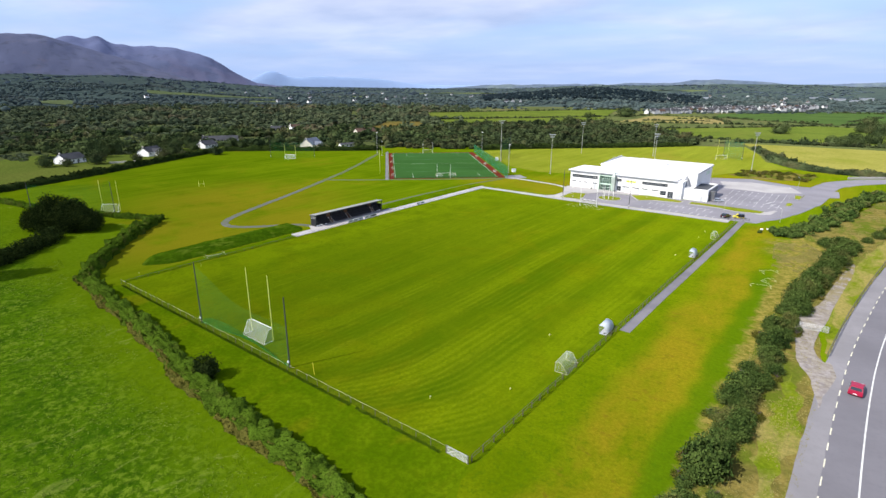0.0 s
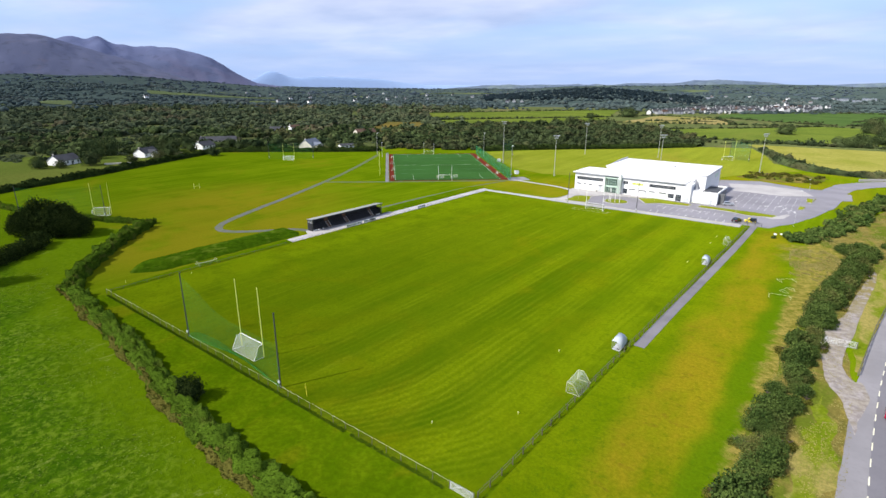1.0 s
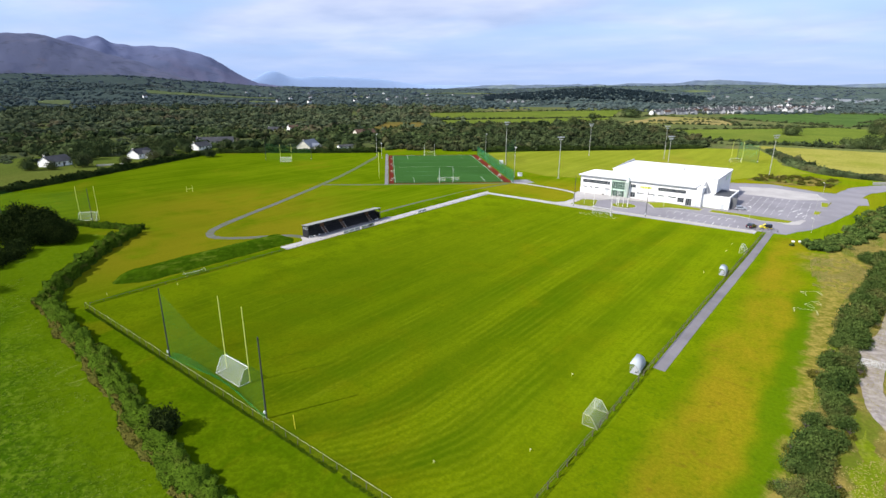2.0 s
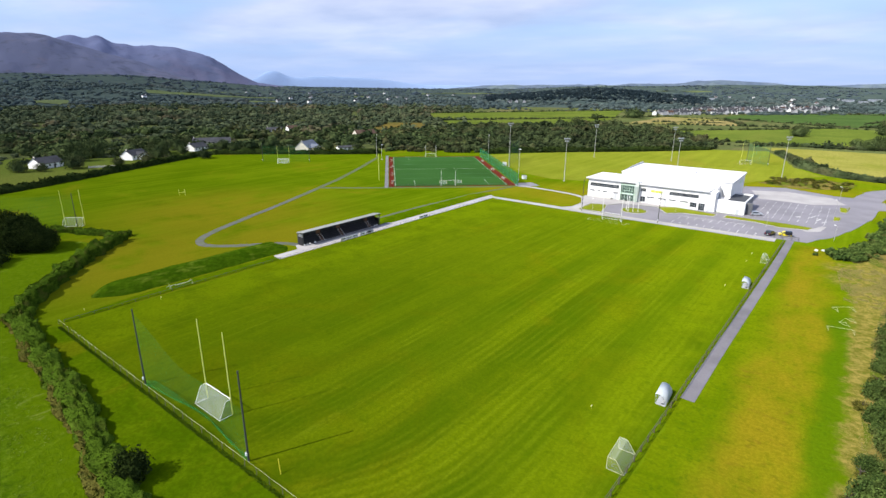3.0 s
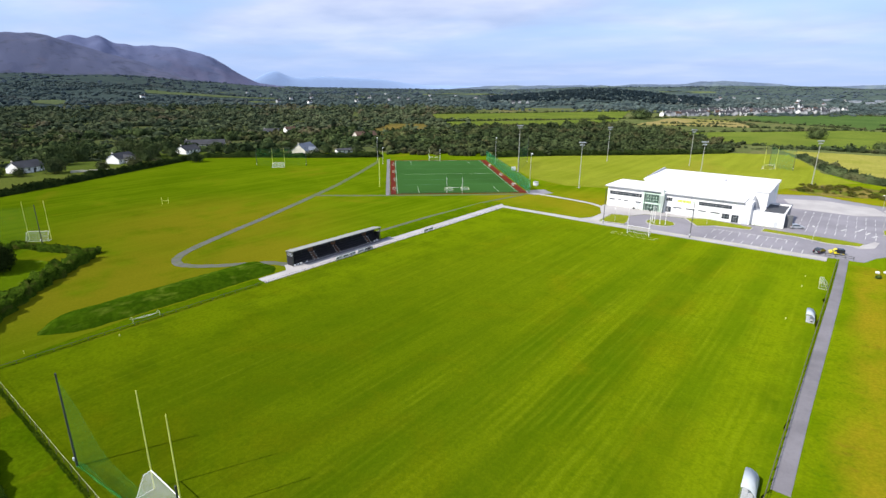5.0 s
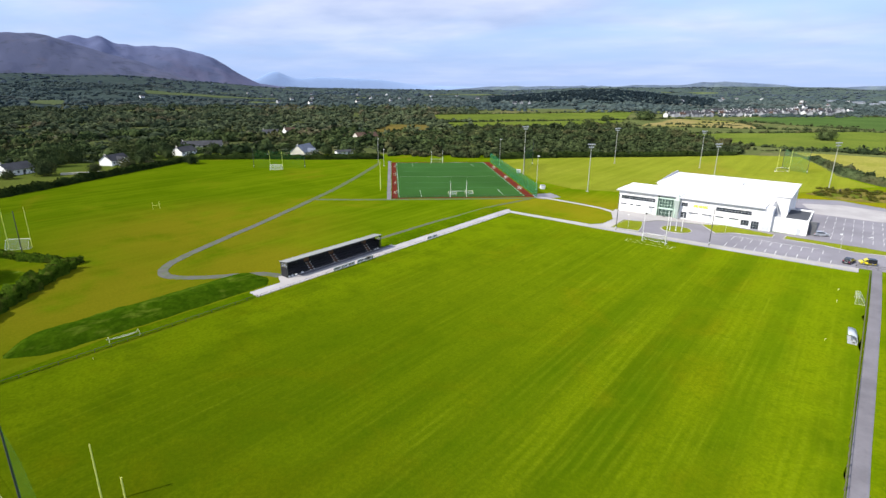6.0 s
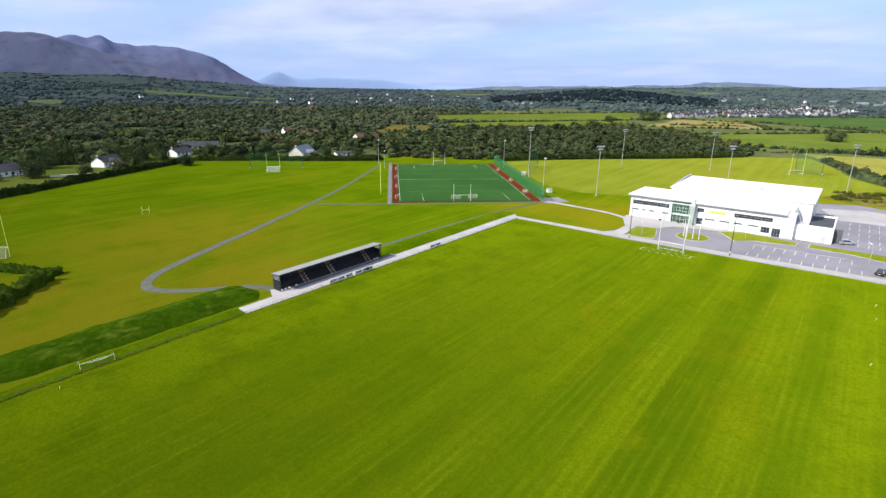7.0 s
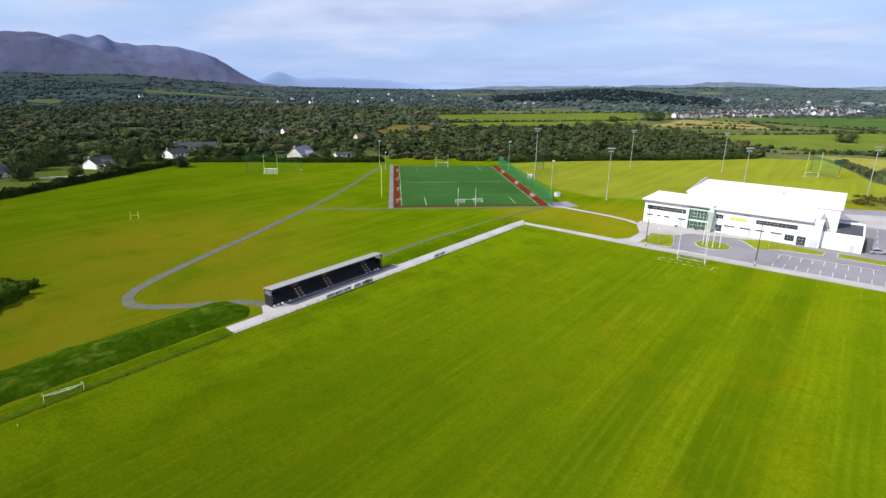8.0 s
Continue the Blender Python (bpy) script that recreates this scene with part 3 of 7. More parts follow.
    def __init__(self):
        self.v, self.f = [], []

    def add(self, verts, faces):
        n = len(self.v)
        self.v += [tuple(p) for p in verts]
        self.f += [tuple(n + i for i in f) for f in faces]
        return self

    def box(self, x0, x1, y0, y1, z0, z1, bevel=0.0):
        b = min(bevel, (x1 - x0) / 3, (y1 - y0) / 3, (z1 - z0) / 3)
        if b <= 0:
            v = [(x, y, z) for z in (z0, z1) for x, y in ((x0, y0), (x1, y0), (x1, y1), (x0, y1))]
            return self.add(v, [(3, 2, 1, 0), (4, 5, 6, 7), (0, 1, 5, 4), (1, 2, 6, 5), (2, 3, 7, 6), (3, 0, 4, 7)])
        v = []
        for z, i in ((z0, b), (z0 + b, 0), (z1 - b, 0), (z1, b)):
            v += [(x0 + i, y0 + i, z), (x1 - i, y0 + i, z), (x1 - i, y1 - i, z), (x0 + i, y1 - i, z)]
        f = [(3, 2, 1, 0), (12, 13, 14, 15)]
        for k in range(3):
            f += [(4 * k + a, 4 * k + (a + 1) % 4, 4 * k + 4 + (a + 1) % 4, 4 * k + 4 + a) for a in range(4)]
        return self.add(v, f)

    def bar(self, a, b, r, r2=None, sides=6):
        """A round bar from a to b."""
        a, b = Vector(a), Vector(b)
        q = (b - a).to_track_quat("Z", "Y")
        v = []
        for p, rad in ((a, r), (b, r if r2 is None else r2)):
            for k in range(sides):
                w = 2 * math.pi * k / sides
                v.append(p + q @ Vector((rad * math.cos(w), rad * math.sin(w), 0)))
        f = [(k, (k + 1) % sides, sides + (k + 1) % sides, sides + k) for k in range(sides)]
        return self.add(v, f + [tuple(range(sides))[::-1], tuple(range(sides, 2 * sides))])

    def tube(self, pts, r, sides=6):
        """One continuous round tube through the points; r: its radius, or one for each point."""
        n = len(pts)
        v = []
        for i, p in enumerate(pts):
            d = (Vector(pts[min(n - 1, i + 1)]) - Vector(pts[max(0, i - 1)])).normalized()
            q = d.to_track_quat("Z", "Y")
            rad = r[i] if isinstance(r, (list, tuple)) else r
            v += [Vector(p) + q @ Vector((rad * math.cos(2 * math.pi * k / sides), rad * math.sin(2 * math.pi * k / sides), 0)) for k in range(sides)]
        f = [(i * sides + k, i * sides + (k + 1) % sides, (i + 1) * sides + (k + 1) % sides, (i + 1) * sides + k) for i in range(n - 1) for k in range(sides)]
        return self.add(v, f + [tuple(range(sides))[::-1], tuple(range((n - 1) * sides, n * sides))])

    def prism(self, pts, z0, z1):
        """An outline (x, y), drawn counter-clockwise, raised from z0 to z1."""
        n = len(pts)
        v = [(x, y, z0) for x, y in pts] + [(x, y, z1) for x, y in pts]
        f = [tuple(range(n))[::-1], tuple(range(n, 2 * n))]
        return self.add(v, f + [(k, (k + 1) % n, n + (k + 1) % n, n + k) for k in range(n)])

    def ob(self, name, mat, parent=None, label="", smooth=False):
        return attach(new(name, mesh_of(name, self.v, self.f, smooth)), mat, parent, label)


def part(name, shape, mat, parent, label="", smooth=False):
    return shape.ob(name, mat, parent, label, smooth)


def ccw(pts):
    a = sum(p[0] * q[1] - q[0] * p[1] for p, q in zip(pts, pts[1:] + pts[:1]))
    return pts if a > 0 else pts[::-1]


def smooth_line(pts, per=6):
    """A rounded line through the points (Catmull-Rom)."""
    out = []
    p = [pts[0]] + list(pts) + [pts[-1]]
    for i in range(1, len(p) - 2):
        a, b, c, d = (np.array(q, float) for q in p[i - 1:i + 3])
        for k in range(per):
            t = k / per
            out.append(tuple(0.5 * (2 * b + (c - a) * t + (2 * a - 5 * b + 4 * c - d) * t * t + (3 * b - 3 * c + d - a) * t ** 3)))
    return out + [tuple(map(float, pts[-1]))]


def strip(name, pts, width, z, mat, label="", category="", wobble=0.0, thick=0.06, per=6, kind="structure"):
    """A path or road along a line, as a thin slab with sides."""
    line = smooth_line(pts, per)
    rng = random.Random(len(pts) * 7)
    L, R = [], []
    for i, p in enumerate(line):
        a, b = np.array(line[max(0, i - 1)]), np.array(line[min(len(line) - 1, i + 1)])
        d = (b - a) / (np.linalg.norm(b - a) + 1e-9)
        n = np.array((-d[1], d[0]))
        w = width[min(int(i / per), len(width) - 1)] if isinstance(width, (list, tuple)) else width
        L.append(np.array(p) + n * (w / 2 + rng.uniform(-wobble, wobble)))
        R.append(np.array(p) - n * (w / 2 + rng.uniform(-wobble, wobble)))
    s = Shape()
    n = len(line)
    v = [(x, y, z) for x, y in L] + [(x, y, z) for x, y in R] + [(x, y, z - thick) for x, y in L] + [(x, y, z - thick) for x, y in R]
    f = []
    for i in range(n - 1):
        f += [(n + i, n + i + 1, i + 1, i), (i, i + 1, 2 * n + i + 1, 2 * n + i), (3 * n + i, 3 * n + i + 1, n + i + 1, n + i)]
    s.add(v, f + [(0, 2 * n, 3 * n, n), (n - 1, 2 * n - 1, 4 * n - 1, 3 * n - 1)])
    ob = s.ob(name, mat)
    return tagged(ob, label, category or name.replace("_", " "), kind=kind)


def sheet(name, pts, z, mat, label="", category="", ragged=0.0, step=4.0, thick=0.05):
    """A flat area with an outline, ragged where grass meets grass."""
    pts = ccw(list(pts))
    out = []
    for p, q in zip(pts, pts[1:] + pts[:1]):
        d = math.dist(p, q)
        m = max(1, int(d / step)) if ragged else 1
        for k in range(m):
            t = k / m
            x, y = p[0] + (q[0] - p[0]) * t, p[1] + (q[1] - p[1]) * t
            if ragged:
                x += ragged * (noise.noise((x * 0.21, y * 0.21, 3)) + 0.5 * noise.noise((x * 0.6, y * 0.6, 8)))
                y += ragged * (noise.noise((x * 0.21, y * 0.21, 13)) + 0.5 * noise.noise((x * 0.6, y * 0.6, 18)))
            out.append((x, y))
    ob = Shape().prism(out, z - thick, z).ob(name, mat)
    return tagged(ob, label, category or name.replace("_", " "), kind="structure")


def inside(p, poly):
    x, y = p
    hit = False
    for (x0, y0), (x1, y1) in zip(poly, poly[1:] + poly[:1]):
        if (y0 > y) != (y1 > y) and x < (x1 - x0) * (y - y0) / (y1 - y0) + x0:
            hit = not hit
    return hit


# ---- foliage: crowns of lobes, and leaf clumps strewn over them ----
def ico(sub):
    bm = bmesh.new()
    bmesh.ops.create_icosphere(bm, subdivisions=sub, radius=1.0)
    v = np.array([q.co[:] for q in bm.verts])
    f = np.array([[w.index for w in q.verts] for q in bm.faces])
    bm.free()
    return v, f


ICO = {k: ico(k) for k in (1, 2, 3)}


def lobe(rng, sub, rough):
    """One rough rounded clump of unit size."""
    v, f = ICO[sub]
    o = [rng.uniform(0, 50) for _ in range(3)]
    k = np.array([1 + rough * (noise.noise((p[0] * 1.7 + o[0], p[1] * 1.7 + o[1], p[2] * 1.7 + o[2]))
                               + 0.8 * noise.noise((p[0] * 4 + o[1], p[1] * 4 + o[2], p[2] * 4 + o[0]))) for p in v])
    return v * k[:, None], f


def join(pieces):
    vs, fs, n = [], [], 0
    for v, f in pieces:
        vs.append(v)
        fs.append(f + n)
        n += len(v)
    return np.concatenate(vs), np.concatenate(fs)


def fast_mesh(name, v, f, smooth=False):
    me = bpy.data.meshes.new(name)
    k = f.shape[1]
    me.vertices.add(len(v))
    me.vertices.foreach_set("co", np.asarray(v, np.float32).ravel())
    me.loops.add(len(f) * k)
    me.loops.foreach_set("vertex_index", np.asarray(f, np.int32).ravel())
    me.polygons.add(len(f))
    me.polygons.foreach_set("loop_start", np.arange(0, len(f) * k, k, dtype=np.int32))
    if smooth:
        me.polygons.foreach_set("use_smooth", np.ones(len(f), bool))
    me.update(calc_edges=True)
    return me


def crown(seed, lobes=7, sub=1, rough=0.35, squat=0.75):
    """A tree's crown of unit radius standing on z = 0, of several lobes of uneven size."""
    rng = random.Random(seed)
    out = []
    for k in range(lobes):
        v, f = lobe(rng, sub, rough)
        a, d = rng.uniform(0, 6.28), 0.0 if k == 0 else rng.uniform(0.3, 0.68)
        s = 0.62 if k == 0 else rng.uniform(0.26, 0.46)
        z = 0.62 if k == 0 else rng.uniform(0.28, 0.98)
        out.append((v * (s, s, s * rng.uniform(0.7, 0.95)) + (d * math.cos(a), d * math.sin(a), z * squat * 1.2), f))
    return join(out)


def clumps(rng, v, f, count, size, fluff=0.0):
    """Small tilted leaf clumps over a surface, some standing off it by up to fluff: four-cornered, bent."""
    tri = v[f]
    n = np.cross(tri[:, 1] - tri[:, 0], tri[:, 2] - tri[:, 0])
    area = np.linalg.norm(n, axis=1)
    g = np.random.default_rng(rng.randrange(10 ** 6))
    pick = g.choice(len(f), count, p=area / area.sum())
    u, w = g.random(count), g.random(count)
    flip = u + w > 1
    u[flip], w[flip] = 1 - u[flip], 1 - w[flip]
    t = tri[pick]
    p = t[:, 0] + (t[:, 1] - t[:, 0]) * u[:, None] + (t[:, 2] - t[:, 0]) * w[:, None]
    face = n[pick] / (area[pick][:, None] + 1e-9)
    p = p + face * (fluff * g.random((count, 1)) ** 1.6) + g.normal(0, fluff * 0.25, (count, 3))
    nn = face + g.normal(0, 0.75, (count, 3))
    nn /= np.linalg.norm(nn, axis=1)[:, None]
    e = np.cross(nn, g.normal(0, 1, (count, 3)))
    e /= np.linalg.norm(e, axis=1)[:, None] + 1e-9
    h = np.cross(nn, e)
    s = size * g.uniform(0.5, 1.3, (count, 1))
    p = p + nn * s * 0.35
    quad = np.stack([p - e * s, p - h * s * 0.7 + nn * s * 0.2, p + e * s, p + h * s * 0.7 + nn * s * 0.2], 1).reshape(-1, 3)
    idx = np.arange(count * 4).reshape(-1, 4)
    return quad, np.concatenate([idx[:, [0, 1, 2]], idx[:, [0, 2, 3]]])


def broad_crown(seed, lobes=46, squat=0.7, fine=2):
    """A broad crown: a rough dome with many small lobes over it, so that no single ball shows."""
    rng = random.Random(seed)
    v, f = lobe(rng, fine + 1 if fine > 1 else 2, 0.22)
    v = v * (0.86, 0.86, 0.62 * squat + 0.2)
    v[:, 2] = np.maximum(v[:, 2], -0.28) + 0.42
    out = [(v, f)]
    for k in range(lobes):
        a, h = rng.uniform(0, 6.28), rng.uniform(-0.2, 1.0)
        w = math.sqrt(max(0.0, 1 - h * h))
        p = np.array((math.cos(a) * w * 0.84, math.sin(a) * w * 0.84, 0.42 + h * (0.58 * squat + 0.2)))
        s = rng.uniform(0.14, 0.27)
        lv, lf = lobe(rng, fine, 0.4)
        out.append((lv * (s, s, s * 0.8) + p, lf))
    return join(out)


# ---- ground: one sheet to the horizon, flat round the pitch, rising to foothills ----
HOME = (-30.0, 10.0)


def bump_at(a, centre, width):
    return math.exp(-((a - centre) / width) ** 2)


def land(x, y):
    """Height of the ground."""
    dx, dy = x - HOME[0], y - HOME[1]
    d, a = math.hypot(dx, dy), math.degrees(math.atan2(dx, dy))
    if d < 650:
        return 0.0
    west = 1 / (1 + math.exp((a + 62) / 3.0)) if -140 < a < 60 else 0.0
    rise = min(1.0, max(0.0, (d - 900) / 2600)) ** 1.3
    far = min(1.0, max(0.0, (d - 2100) / 2300)) ** 1.5
    h = west * rise * 105 + far * (30 + 34 * bump_at(a, -11, 9) + 22 * bump_at(a, 4, 8) - 6 * bump_at(a, -36, 9) + 10 * bump_at(a, -22, 5))
    wood = bump_at(a, -21.5, 8) * bump_at(d, 1900, 380) * 34
    h += wood
    rough = min(1.0, max(0.0, (d - 1300) / 1200))
    return h + rough * 9 * noise.noise((x * 0.0022, y * 0.0022, 1)) + rough * 5 * noise.noise((x * 0.007, y * 0.007, 4))


def build_ground():
    radii = [0, 60, 130, 220, 320, 430, 560, 650]
    while radii[-1] < 4650:
        radii.append(radii[-1] + max(50, radii[-1] * 0.06))
    seg = 144
    v, f = [(HOME[0], HOME[1], 0)], []
    for r in radii[1:]:
        for k in range(seg):
            w = 2 * math.pi * k / seg
            x, y = HOME[0] + r * math.sin(w), HOME[1] + r * math.cos(w)
            v.append((x, y, land(x, y)))
    f += [(0, 1 + (k + 1) % seg, 1 + k) for k in range(seg)]
    for i in range(len(radii) - 2):
        a, b = 1 + i * seg, 1 + (i + 1) * seg
        f += [(a + k, a + (k + 1) % seg, b + (k + 1) % seg, b + k) for k in range(seg)]
    me = mesh_of("ground", v, f, True)
    me.materials.append(M["meadow"])
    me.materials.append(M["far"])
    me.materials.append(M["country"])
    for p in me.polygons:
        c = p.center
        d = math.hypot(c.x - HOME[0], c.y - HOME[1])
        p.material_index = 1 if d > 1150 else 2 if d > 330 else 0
    ob = new("ground", me)
    tagged(ob, "green grassland running out to wooded country and foothills", "ground", kind="structure")


build_ground()


def ridge(name, label, mat, az0, az1, r0, r1, height, seg=90, rows=16, rough=0.12, gully=0.0):
    """A mountain: rises from r0 to a crest at three quarters of the way to r1, folded by noise and cut by gullies."""
    v, f = [], []
    for j in range(rows + 1):
        t = j / rows
        r = r0 + (r1 - r0) * t
        lift = math.sin(min(1.0, t / 0.75) * math.pi / 2) ** 1.4 if t < 0.75 else 1 - (t - 0.75) * 1.2
        for i in range(seg + 1):
            a = az0 + (az1 - az0) * i / seg
            x, y = HOME[0] + r * math.sin(radians(a)), HOME[1] + r * math.cos(radians(a))
            h = height(a) * r / (r0 + 0.75 * (r1 - r0))
            fold = noise.fractal((a * 0.22, t * 3.0, 2.0), 1.0, 2.1, 5) * rough * h * min(1, (1 - abs(t - 0.55)) * 1.3)
            cut = gully * h * abs(noise.noise((a * 0.6 + t * 2.4, t * 2.0, 7.0))) * math.sin(math.pi * min(1.0, t / 0.75))
            v.append((x, y, max(-20, h * lift + fold * (0.25 if t > 0.7 else 1.0) - cut - 15 * (1 - t))))
    for j in range(rows):
        for i in range(seg):
            a = j * (seg + 1) + i
            f.append((a, a + 1, a + seg + 2, a + seg + 1))
    ob = new(name, mesh_of(name, v, f, True))
    attach(ob, mat)
    return tagged(ob, label, "mountain", kind="structure")


def big_mountain(a):
    """The main ridge: two tops, a long shoulder, then a steady fall towards the valley."""
    fall = min(1.0, max(0.0, (-56.6 - a) / 8.0))
    shoulder = 60 * min(1.0, max(0.0, (-52.0 - a) / 4.0)) + 236 * math.sin(fall * math.pi / 2) ** 1.15
    return shoulder + 42 * bump_at(a, -69.8, 0.8) + 40 * bump_at(a, -71.8, 1.2) + 14 * bump_at(a, -74, 3) + 10 * noise.noise((a * 1.1, 0.5, 3.0))


def near_shoulder(a):
    """The nearer shoulder of the ridge, which hides its foot and falls away to the north."""
    fall = min(1.0, max(0.0, (-60.5 - a) / 13.0))
    return 20 * min(1.0, fall * 8) + 262 * fall ** 0.85 + 12 * bump_at(a, -74.8, 1.6) + 8 * noise.noise((a * 0.8, 1.5, 3.0))


def blue_mountain(a):
    return 52 + 84 * bump_at(a, -55.3, 1.6) + 56 * bump_at(a, -51.0, 3.6) + 48 * bump_at(a, -45.5, 4.0) + 20 * bump_at(a, -59, 3)


def north_hill(a):
    fade = min(1.0, max(0.0, (a + 44) / 12)) ** 1.2
    return fade * (62 + 38 * bump_at(a, -10.5, 4.0) + 20 * bump_at(a, 3, 6) + 16 * bump_at(a, -17.5, 2.2) + 9 * noise.noise((a * 0.9, 0.5, 8.0)))


# ridge materials hold the distance haze as colour
ridge("mountain_west", "heather-brown mountain ridge, haze tinting its colour purple", "mountain", -110, -53.0, 3300, 4550, big_mountain, 300, 34, 0.10, 0.07)
ridge("mountain_shoulder", "nearer heather-brown shoulder of the mountain, haze in its colour", "heath", -110, -58.0, 2750, 3800, near_shoulder, 240, 30, 0.10, 0.05)
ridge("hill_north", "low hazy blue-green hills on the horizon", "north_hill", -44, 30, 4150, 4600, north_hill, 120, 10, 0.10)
ridge("mountain_far", "far mountain on the horizon, haze-blue by colour", "blue_hill", -64, -28, 4300, 4640, blue_mountain, 90, 8, 0.04)

# ---- areas of ground, laid over one another by a few centimetres ----
PITCH = [(-97, 0), (0, 0), (3.3, 150.5), (-97, 150.5)]
PASTURE = [(25, -120), (25, -19.5), (14, -17.8), (4, -15.6), (-5, -14.6), (-27, -13.8), (-63, -9.8), (-105, -5.5), (-148, 27), (-160, 20), (-139, -13), (-120, -40), (-160, -90), (-60, -160)]
sheet("pitch_lawn", PITCH, 0.03, "pitch", "mown green playing field with mowing streaks", "lawn")
sheet("pasture", PASTURE, 0.025, "pasture", "rough green pasture outside the hedge", "field", 0.8)
sheet("pasture_west", [(-150, 8), (-170, 25), (-245, 12), (-260, -60), (-160, -90), (-142, -10)], 0.02, "pasture", "green field behind the hedge", "field", 0.8)
VERGE = [(3, -15.6), (12, -17.6), (24, -20), (23, 30), (24, 60), (26.5, 98), (29, 118), (31, 134), (22, 146), (12, 151), (9, 151), (3.6, 150.6), (1.3, 50), (0.3, 2)]
sheet("verge", VERGE, 0.03, "verge", "yellowing rough grass beside the pitch", "grass", 1.4)
SCRUB = [(21.2, -120), (31.4, -120), (32.0, 20), (32.4, 40), (32.4, 55), (31, 72), (32, 90), (34.6, 114), (38.6, 131), (46, 168), (59, 240), (46, 240), (33, 182), (24, 158), (22, 147), (29, 132), (27, 118), (24.5, 98), (22.4, 60), (21.4, 20)]
sheet("hedge_strip", [(-98, -5.2), (-97.5, -0.3), (0.2, -0.3), (2, -14.8), (-8, -12.8), (-41, -10.8), (-64, -7.6)], 0.02, "strip", "uneven darker grass between hedge and pitch fence", "grass", 0.7)
sheet("bank_foot", [(-98.5, 1.5), (-98.0, 1.5), (-98.3, 49.6), (-101.6, 56), (-101.9, 22), (-100.2, 9)], 0.022, "strip", "green grass between the bank and the low rail", "grass", 0.4)
sheet("garden_ground", [(-248, -8), (-256, 18), (-266, 40), (-278, 66), (-294, 98), (-308, 128), (-316, 150), (-296, 172), (-300, 205), (-372, 200), (-380, 60), (-330, -40)], 0.02, "field", "uneven garden grass round the houses", "grass", 1.5)
sheet("scrub_verge", SCRUB, 0.045, "straw", "dry straw-coloured grass under the roadside shrubs", "grass", 1.2)
sheet("far_lawn", [(-176, 266), (-150, 306), (-112, 345), (-66, 400), (-34, 416), (-20, 372), (-10, 332), (6, 304), (-8, 288), (-22, 262), (-30, 240), (-62, 222), (-100, 208), (-122, 216), (-146, 240)],
      0.05, "lawn", "bright mown field behind the clubhouse", "lawn", 1.0)


# ---- paved areas ----
def offset_line(pts, off, per=8):
    ln = smooth_line(pts, per)
    out = []
    for i, p in enumerate(ln):
        a, b = np.array(ln[max(0, i - 1)]), np.array(ln[min(len(ln) - 1, i + 1)])
        d = (b - a) / np.linalg.norm(b - a)
        out.append(np.array(p) + np.array((-d[1], d[0])) * off)
    return out


def pave(name, pts, z, mat, label, category="pavement"):
    return sheet(name, pts, z, mat, label, category, thick=0.15)


pave("walkway_west", [(-101.4, 49.9), (-98.0, 49.6), (-97.6, 152), (-101.0, 155.4), (-101.4, 150)], 0.12, "concrete", "pale concrete walkway along the pitch")
pave("walkway_north", [(-98.8, 153.2), (-97.6, 150.9), (-60, 149.6), (1.2, 150.6), (1.2, 154.6), (-60, 153.4)], 0.124, "concrete", "pale concrete walkway behind the far goal")
# darker paving here also paints in the roof's cast shadow
pave("stand_apron", [(-102.6, 63.2), (-101.4, 63.2), (-101.4, 95), (-102.6, 95)], 0.118, "path", "grey tarmac apron in front of the stand, roof shadow in its tone")
pave("stand_slab", [(-105.0, 59.6), (-101.4, 57.6), (-101.4, 63.2), (-102.6, 63.2)], 0.118, "concrete", "pale concrete slab at the end of the stand")
pave("clubhouse_apron", [(-70.5, 180.2), (-70, 175), (-65.6, 165), (-65.8, 157), (-68.5, 153.2), (-62.2, 153.3), (-62.5, 167), (-56, 168.6), (-53, 174), (-46, 176), (-40.2, 177.2), (-33, 180.9), (-55, 180.9), (-55, 180.2)],
     0.11, "concrete", "pale concrete forecourt of the clubhouse")
strip("path_east", [(2.35, 47.5), (2.7, 66), (3.1, 80), (3.9, 108), (4.4, 128), (4.8, 156)], 1.95, 0.06, "path", "grey tarmac path beside the pitch fence", "path")
strip("path_loop", [(-222, 211), (-187, 154), (-169, 120.5), (-152, 86), (-141, 62), (-135, 50.5), (-131, 45.6), (-126.5, 43.6), (-122, 45), (-117.5, 49),
                    (-113, 54.5), (-109.5, 58.5), (-105, 60.5)], 2.3, 0.06, "loop", "grey tarmac path curving over the grass", "path", 0.12)
strip("path_branch", [(-168, 121), (-156.7, 130), (-146.6, 139), (-128, 156), (-103, 180)], 2.2, 0.05, "loop", "grey path in front of the artificial pitch", "path", 0.1)
strip("path_bank", [(-109.5, 93), (-109.8, 118), (-109, 137), (-108, 155), (-104, 177)], 1.5, 0.065, "loop", "narrow grey path along the bank", "path", 0.1)
strip("path_link", [(-103, 182.5), (-90, 181.3), (-76, 179), (-68, 174.5)], 1.8, 0.07, "concrete", "pale concrete path to the clubhouse", "path")
pave("path_apron", [(-104, 180), (-100, 180), (-96, 188), (-103, 193), (-108, 186)], 0.04, "tarmac", "grey tarmac landing beside the artificial pitch", "path")
